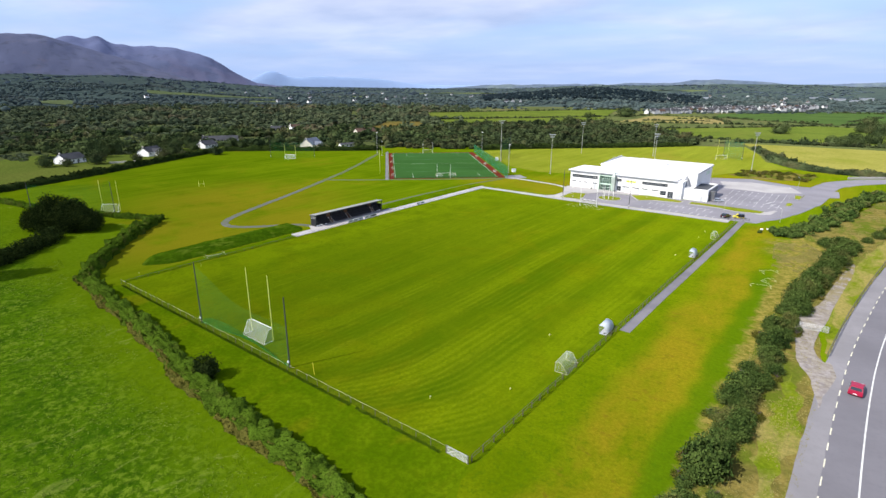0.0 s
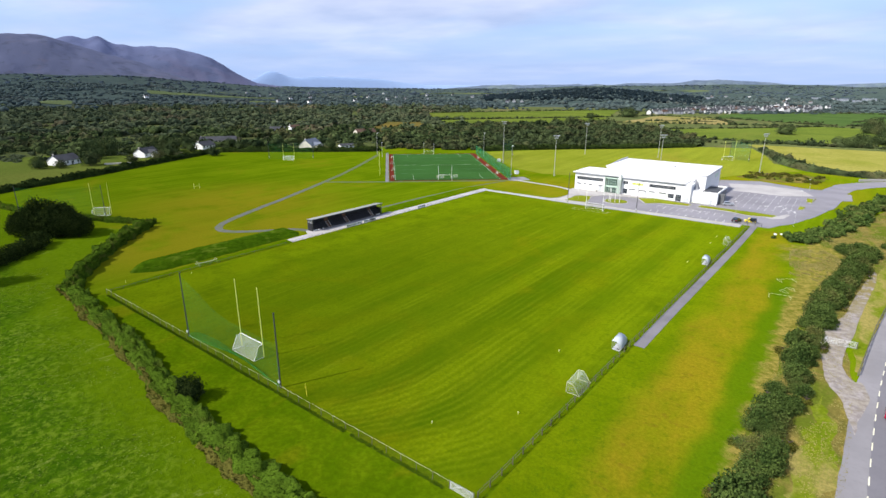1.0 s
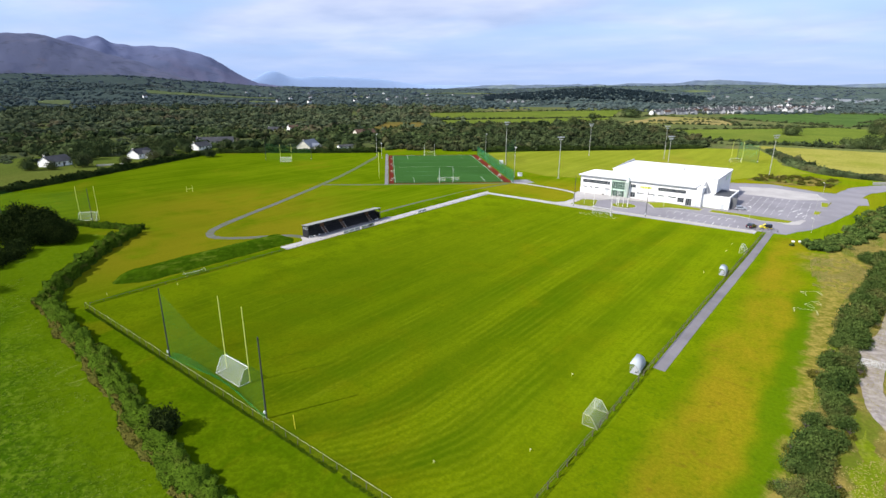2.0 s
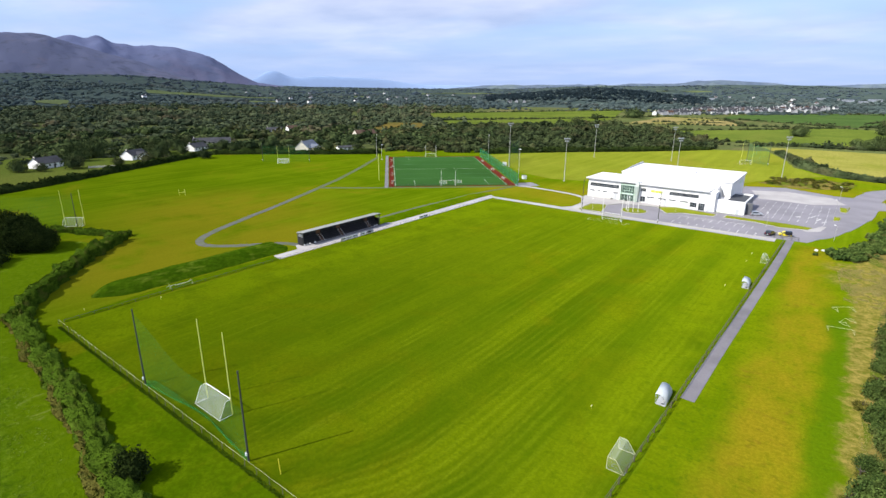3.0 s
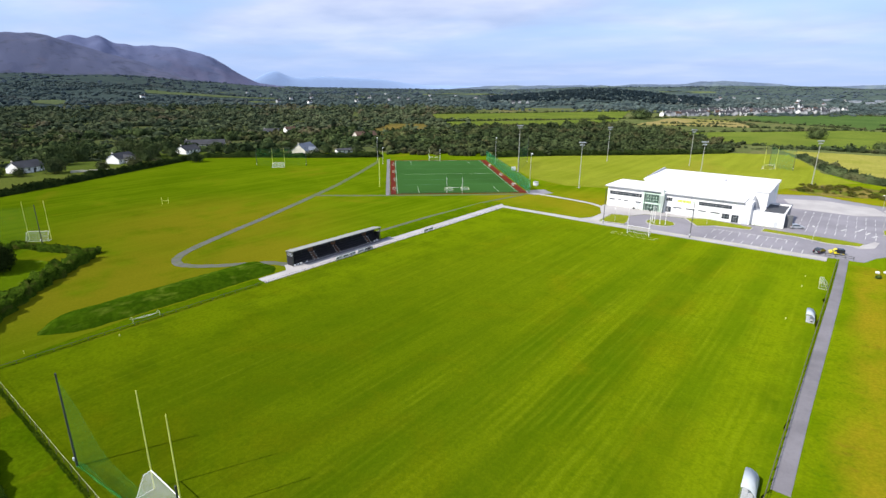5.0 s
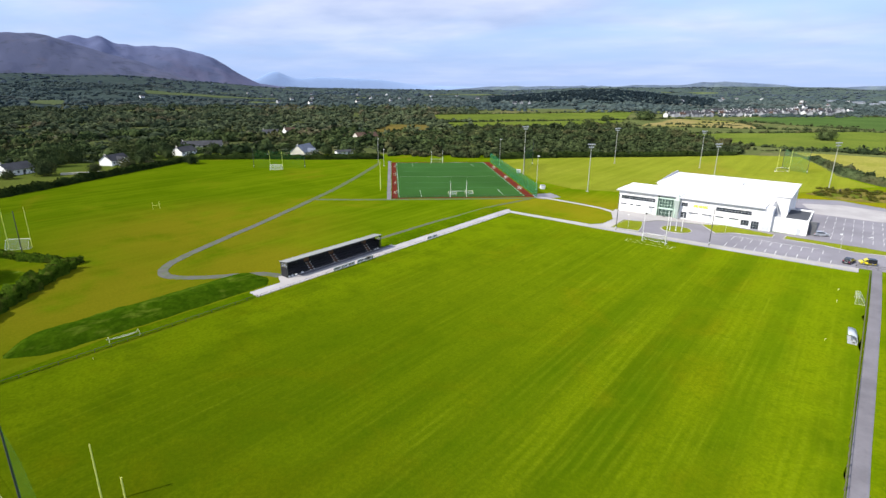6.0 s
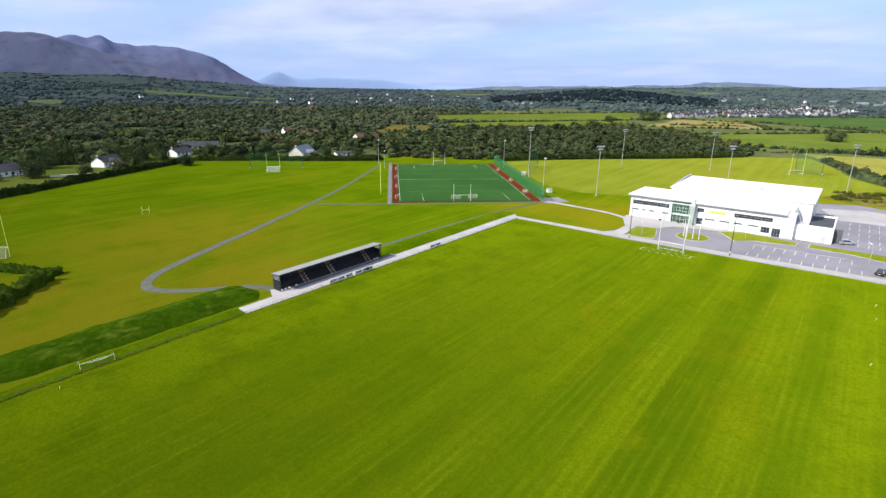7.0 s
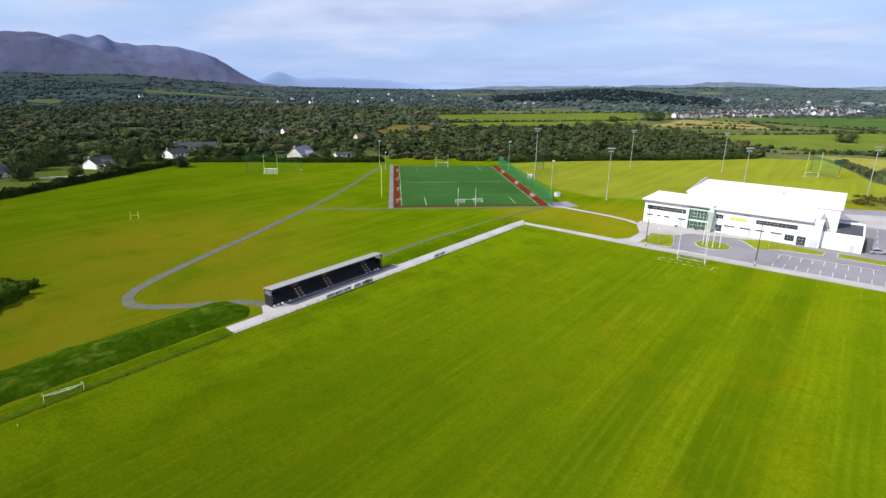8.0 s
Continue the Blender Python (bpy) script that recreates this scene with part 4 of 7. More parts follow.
pave("car_park", [(-62.3, 154.0), (-60, 167), (-56, 168.2), (-53, 173.6), (-46, 175.6), (-40, 176.8), (-33, 180.5), (-11.9, 182), (-11.9, 200.6), (-18.2, 200.6), (-18.2, 218), (-24, 218), (-24, 246.5), (-6.7, 255), (12, 246),
                  (19, 246), (17.6, 226), (16, 200), (12.8, 181), (13, 166), (9, 155.5), (1.2, 154.8)], 0.03, "tarmac", "grey tarmac car park with white bay lines", "car park")
strip("access_road", [(5, 158), (11, 166.5), (15.4, 181), (20, 203), (22.0, 224), (22.8, 244), (27, 262), (35, 276), (47, 289), (75, 306)], (5.5, 6.0, 7.0, 8.2, 9.0, 9.6, 11.5, 12.0, 11.5, 10.0), 0.055, "tarmac", "grey tarmac road into the car park", "road")
pave("road_stub", [(25.4, 222), (29.6, 225.3), (28.9, 240.8), (26.0, 242)], 0.05, "tarmac", "short tarmac stub off the entrance road", "road")
MAIN = [(36.6, -90), (36.8, -40), (37.0, 0), (37.4, 20), (38.1, 38.5), (38.8, 51), (39.6, 61.5), (41.1, 75.7), (44.9, 104), (49.6, 130), (61, 180), (80, 240), (112, 310)]
strip("main_road", MAIN, 12.4, 0.07, "road", "grey asphalt road with white and yellow markings", "road", per=8)
strip("road_shoulder", offset_line(MAIN, 4.95), 2.7, 0.074, "shoulder", "paler worn shoulder of the road", "road", 0.1, per=1)
sheet("road_layby", smooth_line([(32.6, 40), (32.0, 44.7), (30.9, 49.7), (29.2, 53.7), (28.3, 59), (27.6, 66), (27.5, 72), (27.8, 77.5), (30.2, 84.7), (31.4, 95), (32.6, 105), (35.2, 122), (36.0, 119.5), (35.0, 106), (33.6, 93), (32.2, 78), (30.9, 66.2), (31.1, 60), (32.4, 56.6), (33.4, 57), (34.4, 52)], 4),
      0.079, "gravel", "gravel entrance beside the road", "gravel", 0.35, 2.0)
sheet("road_verge", [(30.4, -30), (30.6, 30), (30.2, 43), (29.2, 48.4), (28.2, 47), (27.6, 38), (27.0, 20), (26.6, -30)], 0.05, "rough", "green grass verge beside the road", "grass", 2.2, 1.2)
sheet("rail_verge", [(32.6, 60.5), (33.8, 60.5), (35.6, 80), (39.0, 106), (44, 133), (52, 165), (45, 165), (38, 133), (34.8, 112), (32.6, 92), (31.7, 76)], 0.062, "rough", "green grass under the roadside rail", "grass", 0.5, 2.5)


def lines(name, spots, parent_ob, mat="line", z=0.09, w=0.12):
    """Painted dashes, each from one point to another, as parts of the surface that they lie on."""
    for a, b in spots:
        a, b = np.array(a, float), np.array(b, float)
        d = (b - a) / np.linalg.norm(b - a)
        n = np.array((-d[1], d[0])) * w / 2
        part(name, Shape().prism(ccw([tuple(a - n), tuple(b - n), tuple(b + n), tuple(a + n)]), z - 0.012, z), mat, parent_ob)


def dashes(pts, on, gap, y0=-1e9, y1=1e9):
    out, keep, run = [], True, 0.0
    left, start, p = on, pts[0], pts[0]
    for q in pts[1:]:
        while True:
            d = np.linalg.norm(q - p)
            if d < left:
                left -= d
                p = q
                break
            p = p + (q - p) / d * left
            if keep and y0 < start[1] < y1:
                out.append((start, p))
            keep, start = not keep, p
            left = on if keep else gap
    return out


ROAD = bpy.data.objects["main_road"]
lines("edge_dash", dashes(offset_line(MAIN, 3.55), 1.9, 2.1, -20, 150), ROAD, "cream_line", 0.082, 0.14)
CENTRE = offset_line(MAIN, 0.0)
centre = Shape()
for p, q in zip(CENTRE, CENTRE[1:]):
    d = (q - p) / np.linalg.norm(q - p)
    n = np.array((-d[1], d[0])) * 0.09
    centre.prism(ccw([tuple(p - n), tuple(q - n), tuple(q + n), tuple(p + n)]), 0.068, 0.083)
part("centre_line", centre, "line", ROAD, "solid white centre line")
LOT = bpy.data.objects["car_park"]
lines("bay_line", [((x, 163.2), (x, 167.4)) for x in np.arange(-29, -6, 2.47)], LOT, z=0.045)
lines("bay_line", [((x, 154.9), (x, 158.6)) for x in np.arange(-29.3, -4, 2.47)], LOT, z=0.045)
lines("bay_line", [((x, y), (x + 0.2, y + 4.3)) for y in (183.5, 190, 198, 206, 213) for x in np.arange(-8.5, 12, 2.5)], LOT, z=0.045, w=0.11)
lines("bay_line", [((-30.2, 167.6), (-8, 168.0))], LOT, z=0.045)
for q in [((7.2, 194), (8.4, 198)), ((9.2, 190), (10.2, 194)), ((3, 191.5), (4, 194)), ((10.8, 187.5), (12, 190))]:
    lines("arrow", [q], LOT, z=0.046, w=0.35)


def island(pts, label="mown grass island with a concrete kerb in the car park"):
    pts = ccw(pts)
    ob = thing("grass_island", label, "traffic island", "grass islands in the car park")
    cx, cy = sum(p[0] for p in pts) / len(pts), sum(p[1] for p in pts) / len(pts)
    inner = [(x + (cx - x) / math.dist((x, y), (cx, cy)) * 0.22, y + (cy - y) / math.dist((x, y), (cx, cy)) * 0.22) for x, y in pts]
    part("kerb", Shape().prism(pts, -0.05, 0.14), "kerb", ob)
    part("turf", Shape().prism(inner, 0.0, 0.17), "lawn", ob)


def disc(cx, cy, rx, ry, n=28):
    return [(cx + rx * math.cos(2 * math.pi * k / n), cy + ry * math.sin(2 * math.pi * k / n)) for k in range(n)]


island(disc(-45.0, 164.6, 4.6, 4.4), "round mown grass island with flagpoles")
island([(-62.2, 154.2), (-61.8, 165.8), (-60, 167.2), (-56.4, 167.6), (-54.2, 160), (-53.6, 154.8)])
island([(-40.2, 176.4), (-34.6, 180.2), (-26, 178.6), (-19.6, 177.2), (-19.8, 173.6), (-30.2, 171.6), (-34.4, 167.6), (-36, 170)])
island([(-16.8, 178.0), (-7, 177.6), (2, 177.6), (9, 176.4), (8, 172.6), (0.4, 170.6), (-7, 173.4), (-17, 173.9)])
island([(14.5, 220), (16.9, 219.6), (16.9, 210.3), (15.0, 210.3)])
island([(13.5, 200), (15.6, 200), (15.3, 193.8), (13.6, 192.8)])
pave("kerb_tip", [(6.4, 171), (8.6, 174.8), (11.2, 181.5), (12.4, 181), (11.2, 173), (8, 170)], 0.09, "concrete", "pale concrete kerb at the car park entrance", "kerb")
pave("lot_gravel", [(-17.7, 238), (-5.2, 244.3), (11.4, 240), (16.4, 227), (6.5, 219.5), (-12.6, 220)], 0.06, "concrete", "pale worn concrete at the edge of the car park", "gravel")

# ---- artificial pitch ----
AN, AU, AV = np.array((-146.4, 141.4)), np.array((0.724, 0.690)), np.array((-0.690, 0.724))


def astro(u, v):
    p = AN + AU * u + AV * v
    return float(p[0]), float(p[1])


def area(u0, u1, v0, v1):
    return [astro(u0, v0), astro(u1, v0), astro(u1, v1), astro(u0, v1)]


AW, AL = 58.0, 104.0
sheet("artificial_pitch", area(0, AW, 0, AL), 0.06, "red", "red-brown surround of the artificial turf pitch", "pitch")
TURF = Shape().prism(area(2.4, AW - 3.4, 1.2, AL - 1.4), 0.05, 0.085).ob("turf", "turf", bpy.data.objects["artificial_pitch"], "dark green artificial turf")
lines("pitch_line", [(astro(2.9, 1.6), astro(2.9, AL - 2)), (astro(AW - 4, 1.6), astro(AW - 4, AL - 2)), (astro(3.6, AL - 2), astro(AW - 4, AL - 2)), (astro(3.6, AL / 2), astro(AW - 4, AL / 2)),
                     (astro(12, 3), astro(12, 17)), (astro(AW - 12, 3), astro(AW - 12, 17)), (astro(12, AL - 17), astro(12, AL - 3)), (astro(AW - 12, AL - 17), astro(AW - 12, AL - 3))],
      bpy.data.objects["artificial_pitch"], "turf_white", z=0.098, w=0.14)
for vv in (22, 35, 69, 84):
    lines("pitch_line", [(astro(6, vv), astro(AW - 6, vv))], bpy.data.objects["artificial_pitch"], "turf_line", z=0.096, w=0.25)
strip("path_astro", [astro(-1.2, -1.5), astro(-1.2, 50), astro(-1.2, 110)], 1.5, 0.055, "path", "grey path beside the artificial pitch", "path")


def mesh_fence(label, a, b, h, gap, net_mat, post_mat, post_r=0.05, skip=0.0):
    """Posts with netting or mesh between them, from a to b."""
    a, b = np.array(a, float), np.array(b, float)
    d = np.linalg.norm(b - a)
    fence = thing("mesh_fence", label, "fence")
    n = max(1, round(d / gap))
    first = None
    for k in range(n + 1):
        p = a + (b - a) * k / n
        if first is None:
            first = part("post", Shape().bar((0, 0, 0), (0, 0, h), post_r), post_mat, fence)
            first.location = (*p, 0)
        else:
            q = first.copy()
            scene.collection.objects.link(q)
            q.location = (*p, 0)
    u = (b - a) / d
    m = np.array((-u[1], u[0])) * 0.01
    for k in range(n):
        p, q = a + (b - a) * k / n, a + (b - a) * (k + 1) / n
        part("netting", Shape().prism(ccw([tuple(p - m), tuple(q - m), tuple(q + m), tuple(p + m)]), 0.05, h - 0.05), net_mat, fence)
    part("top_rail", Shape().bar((*a, h), (*b, h), post_r * 0.7), post_mat, fence)
    return fence


mesh_fence("tall green netting fence along the artificial pitch", astro(AW + 0.6, -1), astro(AW + 0.6, AL), 5.5, 8, "green_fence", "darkpole")
mesh_fence("low grey mesh fence along the artificial pitch", astro(-0.3, -0.5), astro(-0.3, AL), 1.2, 6, "mesh", "steel")
mesh_fence("low grey mesh fence at the end of the artificial pitch", astro(0, -0.3), astro(AW, -0.3), 1.1, 6, "mesh", "darkpole")


# ---- goals and poles ----
def goal(label, at, turn, height=12.5, width=6.5, depth=1.9, bar=2.5, group="tall-posted goals", net=True, post_mat="yellow", netting_mat="net"):
    g = thing("goal", label, "goal", group, (*at, 0), turn)
    w = width / 2
    for s in (-w, w):
        part("post", Shape().bar((s, 0, 0), (s, 0, height), 0.075, 0.06, 8), post_mat, g)
    part("crossbar", Shape().bar((-w, 0, bar), (w, 0, bar), 0.055, sides=8), "paint", g, "white crossbar")
    if not net:
        return g
    for s in (-w, w):
        part("side_frame", Shape().bar((s, 0, bar), (s, -depth * 0.42, bar - 0.12), 0.03).bar((s, -depth * 0.42, bar - 0.12), (s, -depth, 0.05), 0.03)
             .bar((s, 0, 0.06), (s, -depth, 0.06), 0.03), "paint", g, "white net frame")
        part("side_net", Shape().add([(s, 0, 0.05), (s, 0, bar), (s, -depth * 0.42, bar - 0.12), (s, -depth, 0.05)], [(0, 1, 2, 3)]), netting_mat, g, "white side netting")
    part("back_bar", Shape().bar((-w, -depth, 0.06), (w, -depth, 0.06), 0.025), "paint", g)
    n = 12
    v, f = [], []
    for k in range(n + 1):
        x, sag = -w + width * k / n, 0.10 * math.sin(math.pi * k / n)
        v += [(x, 0, bar), (x, -depth * 0.42, bar - 0.12 - sag), (x, -depth * 0.72 + sag, bar * 0.5), (x, -depth, 0.05)]
    for k in range(n):
        f += [(4 * k + j, 4 * k + 4 + j, 4 * k + 5 + j, 4 * k + 1 + j) for j in range(3)]
    part("net", Shape().add(v, f), netting_mat, g, "white netting", True)
    return g


goal("tall yellow-posted goal with a white net on the grass", (-49.2, 4.7), 0)
goal("tall white-posted goal with a white net before the walkway", (-46.0, 145.0), 180, 8.0, post_mat="paint")
goal("tall yellow-posted goal on the training field behind the hedge", (-177.9, 29.2), 48, 11.2, 5.6, netting_mat="thin_net")
goal("tall goal with pale posts far over the training field", (-245.4, 157.2), 41, 10.0)
goal("tall pale-posted goal beside the artificial pitch", (-164.5, 153.4), 134, 12.0, net=False)
goal("tall pale-posted goal on the field behind the clubhouse", (-34.3, 328.6), 215, 12.6)
goal("white goal at the near end of the artificial pitch", (-128.0, 161.0), 43.6, 6.7, net=False, post_mat="paint")
goal("white goal at the far end of the artificial pitch", (-195.9, 231.6), 223.6, 7.4, post_mat="paint")


def portable(label, at, turn, width=4.9, high=2.0, depth=1.8, tip=0.0):
    """A light movable goal: bent tube frame with netting."""
    g = thing("portable_goal", label, "goal", "portable goals round the pitch", (*at, 0.0), turn)
    if tip:
        g.matrix_basis = pose(*at, 0.05, tip, 0, turn)
    w = width / 2
    front = Shape()
    for s in (-w, w):
        front.bar((s, 0, 0), (s, 0, high), 0.04)
    front.bar((-w, 0, high), (w, 0, high), 0.04)
    part("front_frame", front, "fence_rail", g, "white tube frame")
    for s in (-w, w):
        part("side_frame", Shape().bar((s, 0, high), (s, -depth * 0.45, high), 0.03).bar((s, -depth * 0.45, high), (s, -depth, 0.05), 0.03).bar((s, -depth, 0.05), (s, 0, 0.05), 0.03), "fence_rail", g)
        part("side_net", Shape().add([(s, 0, 0), (s, 0, high), (s, -depth * 0.45, high), (s, -depth, 0.05)], [(0, 1, 2, 3)]), "thin_net", g)
    part("back_net", Shape().bar((-w, -depth, 0.05), (w, -depth, 0.05), 0.045).add(
        [(-w, 0, high), (w, 0, high), (w, -depth * 0.45, high), (-w, -depth * 0.45, high), (-w, -depth, 0.05), (w, -depth, 0.05)], [(0, 1, 2, 3), (3, 2, 5, 4)]), "net", g, "white netting")
    return g


portable("white portable goal with a net beside the fence", (-1.6, 28.6), 92, 4.5, 1.7, 2.1)
portable("white portable goal with a net near the car park", (0.9, 127.8), 92, 4.2, 1.6, 1.7)
for u0, v0 in ((AW / 2 + 3, 8), (AW / 2 - 4, 7)):
    portable("small white portable goal on the artificial turf", astro(u0, v0), 43.6, 3.4, 1.4, 1.0)


def small_goal(at, turn):
    g = thing("juvenile_goal", "small yellow H-shaped goal on the training field", "goal", "", (*at, 0), turn)
    for s in (-1.1, 1.1):
        part("post", Shape().bar((s, 0, 0), (s, 0, 2.4), 0.06), "yellow", g)
    part("crossbar", Shape().bar((-1.1, 0, 1.1), (1.1, 0, 1.1), 0.06), "yellow", g)
    for s in (-1.1, 1.1):
        part("foot", Shape().bar((s, -0.9, 0.05), (s, 0.1, 0.05), 0.06), "yellow", g)


small_goal((-199.1, 74.4), 60)


def net_pole(at, h=12.0, lean=0.0):
    p = thing("net_pole", "tall dark pole that holds the ball-stop netting", "pole", "ball-stop poles", (*at, 0))
    part("pole", Shape().bar((0, 0, 0), (lean, 0, h), 0.13, 0.09, 8), "darkpole", p)
    part("cap", Shape().bar((lean, 0, h), (lean, 0, h + 0.35), 0.10), "darkpole", p)
    part("winch", Shape().box(-0.18, 0.12, -0.26, -0.1, 0.9, 1.35, 0.05), "clear_grey", p, "pale winch box")
    return p


def stop_net(a, b, h, label, sag=1.6, spread=1.2, slack=True, mat="green_net", drop=0.0):
    """Hanging green netting between two poles: its top edge droops, its foot trails over the grass."""
    a, b = Vector((*a, 0)), Vector((*b, 0))
    n, m = 28, 10
    out = (b - a).cross(Vector((0, 0, 1))).normalized()
    v, f = [], []
    for i in range(n + 1):
        t = i / n
        for j in range(m + 1):
            s = j / m
            belly = math.sin(math.pi * t)
            z = (h * (1 - drop * t) - sag * belly) * s + 0.03
            q = a.lerp(b, t) - out * (spread * belly * (1 - s) ** 2.2) + out * (0.25 * math.sin(9 * t + 4 * s)) * belly
            v.append((q.x, q.y, z))
    for i in range(n):
        f += [(i * (m + 1) + j, (i + 1) * (m + 1) + j, (i + 1) * (m + 1) + j + 1, i * (m + 1) + j + 1) for j in range(m)]
    ob = thing("ball_stop_net", label, "netting")
    part("net", Shape().add(v, f), mat, ob, "", True)
    part("top_cable", Shape().tube([v[i * (m + 1) + m] for i in range(n + 1)], 0.010, 4), "dense_net", ob)
    if not slack:
        return ob
    # the slack netting lies gathered along the ground
    part("gathered_foot", Shape().tube([(v[i * (m + 1)][0], v[i * (m + 1)][1], 0.1) for i in range(n + 1)], [0.12 + 0.06 * math.sin(i * 1.7) for i in range(n + 1)], 6), "dense_net", ob)
    # slack lower half hangs double
    sv, sf = [], []
    for i in range(n + 1):
        t = i / n
        belly = math.sin(math.pi * t) ** 0.6
        q = a.lerp(b, t)
        for j in range(5):
            z = (0.3 + 3.0 * belly * (1 - 0.75 * t)) * j / 4
            p = q - out * (spread * belly * (1 - j / 4) * 0.9 + 0.1)
            sv.append((p.x, p.y, z + 0.04))
    for i in range(n):
        sf += [(i * 5 + j, i * 5 + 5 + j, i * 5 + 6 + j, i * 5 + 1 + j) for j in range(4)]
    part("slack_net", Shape().add(sv, sf), "dense_net", ob, "", True)
    return ob


net_pole((-63.2, 0.75))
net_pole((-35.9, 0.75))
stop_net((-63.2, 0.75), (-35.9, 0.75), 11.6, "green ball-stop netting hung behind the goal", 1.9, drop=0.38)
net_pole((-59.4, 151.2), 11.5)
net_pole((-32.6, 151.4), 10.6)
net_pole((-172.8, 28.2), 10.8)
net_pole((-193.0, 9.5), 11.0)
stop_net((-172.8, 28.2), (-193.0, 9.5), 10.5, "green ball-stop netting behind the training goal", 0.6, 0.3, False)
net_pole((-259.0, 152.5), 10.3)
net_pole((-238.8, 170.5), 10.0)
stop_net((-259, 152.5), (-238.8, 170.5), 9.5, "green netting behind the far training goal", 0.6, 0.3, False)
net_pole((-23.5, 332.4), 12.0)
net_pole((-36.2, 343), 11.0)
stop_net((-23.5, 332.4), (-36.2, 343), 11.0, "green netting behind the goal beyond the clubhouse", 0.6, 0.3, False, "far_net")
net_pole((-150, 262), 15)
net_pole((-139, 233), 15)
stop_net((-150, 262), (-139, 233), 12.0, "dark green netting at the end of the far field", 0.6, 0.3, False, "far_net")


def floodlight(at, h, turn, big=True):
    m = thing("floodlight", "tall grey floodlight mast with a lamp frame" if big else "grey floodlight pole with one lamp head", "floodlight",
              "floodlights round the far field" if big else "floodlights of the artificial pitch", (*at, 0), turn)
    part("mast", Shape().bar((0, 0, 0), (0, 0, h), 0.17 if big else 0.11, 0.09 if big else 0.07, 8), "mast", m)
    part("base", Shape().box(-0.4, 0.4, -0.4, 0.4, 0, 0.3, 0.05), "concrete", m)
    if big:
        part("lamp_frame", Shape().bar((-1.5, 0, h), (1.5, 0, h), 0.08).bar((-1.0, 0, h - 1.1), (1.0, 0, h - 1.1), 0.08), "mast", m)
        for x, z in ((-1.3, h), (-0.65, h), (0, h), (0.65, h), (1.3, h), (-0.7, h - 1.1), (0, h - 1.1), (0.7, h - 1.1)):
            part("lamp", Shape().box(x - 0.27, x + 0.27, -0.35, 0.12, z + 0.02, z + 0.5, 0.08), "carsilver", m)
    else:
        part("lamp", Shape().box(-0.45, 0.45, -0.7, 0.1, h - 0.1, h + 0.25, 0.08), "paint", m)


for p, h in (((-92.6, 206.4), 19.8), ((-51.4, 243.6), 20), ((-11.6, 286.4), 20), ((-117, 302), 20), ((-73, 315.5), 20), ((-137.6, 230), 23.6)):
    floodlight(p, h, 43)
for p, h in (((-111.4, 195.4), 14.6), ((-164, 249), 14.6), ((-225.6, 213.3), 13.3), ((-212, 204), 9.0)):
    floodlight(p, h, 134, False)


# ---- fences round the pitch ----
def rail_fence(label, a, b, h, gap, rail_mat, post_mat, rails=(1.0,), mesh=True, post_r=0.06, rail_r=0.04):
    a, b = np.array(a, float), np.array(b, float)
    d = np.linalg.norm(b - a)
    fence = thing("rail_fence", label, "fence", "fences round the pitch", (float(a[0]), float(a[1]), 0.0), math.degrees(math.atan2(b[1] - a[1], b[0] - a[0])))
    n = max(1, round(d / gap))
    first = part("post", Shape().box(-post_r, post_r, -post_r, post_r, 0, h, 0.02), post_mat, fence)
    for k in range(1, n + 1):
        q = first.copy()
        scene.collection.objects.link(q)
        q.location.x = d * k / n
    for r in rails:
        part("rail", Shape().bar((0, 0, h * r), (d, 0, h * r), rail_r, sides=6), rail_mat, fence)
    if mesh:
        for k in range(0, n, 4):
            part("mesh_panel", Shape().box(d * k / n + 0.02, d * min(n, k + 4) / n - 0.02, -0.008, 0.008, 0.06, h - 0.05), "mesh", fence)
    return fence


rail_fence("white-topped mesh fence at the end of the pitch", (-97.2, 0), (-3.4, 0), 1.1, 2.45, "fence_rail", "wood", post_r=0.03, rail_r=0.014)
rail_fence("dark wooden post and rail fence along the pitch", (0.05, 0.6), (3.35, 150.2), 1.1, 2.4, "wood", "wood", (1.0, 0.55), True, 0.055, 0.032)
rail_fence("low dark rail along the grass beside the bank", (-97.6, 1), (-97.9, 49.6), 0.55, 2.5, "darkpole", "darkpole", (1.0,), False, 0.04)
rail_fence("slim dark rail along the walkway", (-97.5, 50), (-97.4, 150.4), 0.7, 2.5, "darkpole", "darkpole", (1.0,), False, 0.025, 0.02)
rail_fence("slim white rail behind the far goal line", (-97.2, 150.2), (0.8, 150.0), 0.9, 2.5, "fence_rail", "fence_rail", (1.0,), False, 0.025, 0.02)


def tube_gate(label, a, b, h, bars, mat):
    a, b = np.array(a, float), np.array(b, float)
    d = float(np.linalg.norm(b - a))
    g = thing("field_gate", label, "gate", "", (float(a[0]), float(a[1]), 0.0), math.degrees(math.atan2(b[1] - a[1], b[0] - a[0])))
    part("frame", Shape().bar((0.1, 0, 0.15), (0.1, 0, h), 0.03).bar((d - 0.1, 0, 0.15), (d - 0.1, 0, h), 0.03).bar((0.1, 0, h), (d - 0.1, 0, h), 0.03).bar((0.1, 0, 0.15), (d - 0.1, 0, 0.15), 0.03), mat, g)
    for k in range(1, bars):
        z = 0.15 + (h - 0.15) * k / bars
        part("bar", Shape().bar((0.1, 0, z), (d - 0.1, 0, z), 0.024), mat, g)
    for x in (0.0, d):
        part("gate_post", Shape().box(x - 0.05, x + 0.05, -0.05, 0.05, 0, h + 0.12, 0.03), "paint_post", g)
    part("brace", Shape().bar((0.1, 0, 0.15), (d * 0.5, 0, h), 0.03), mat, g)


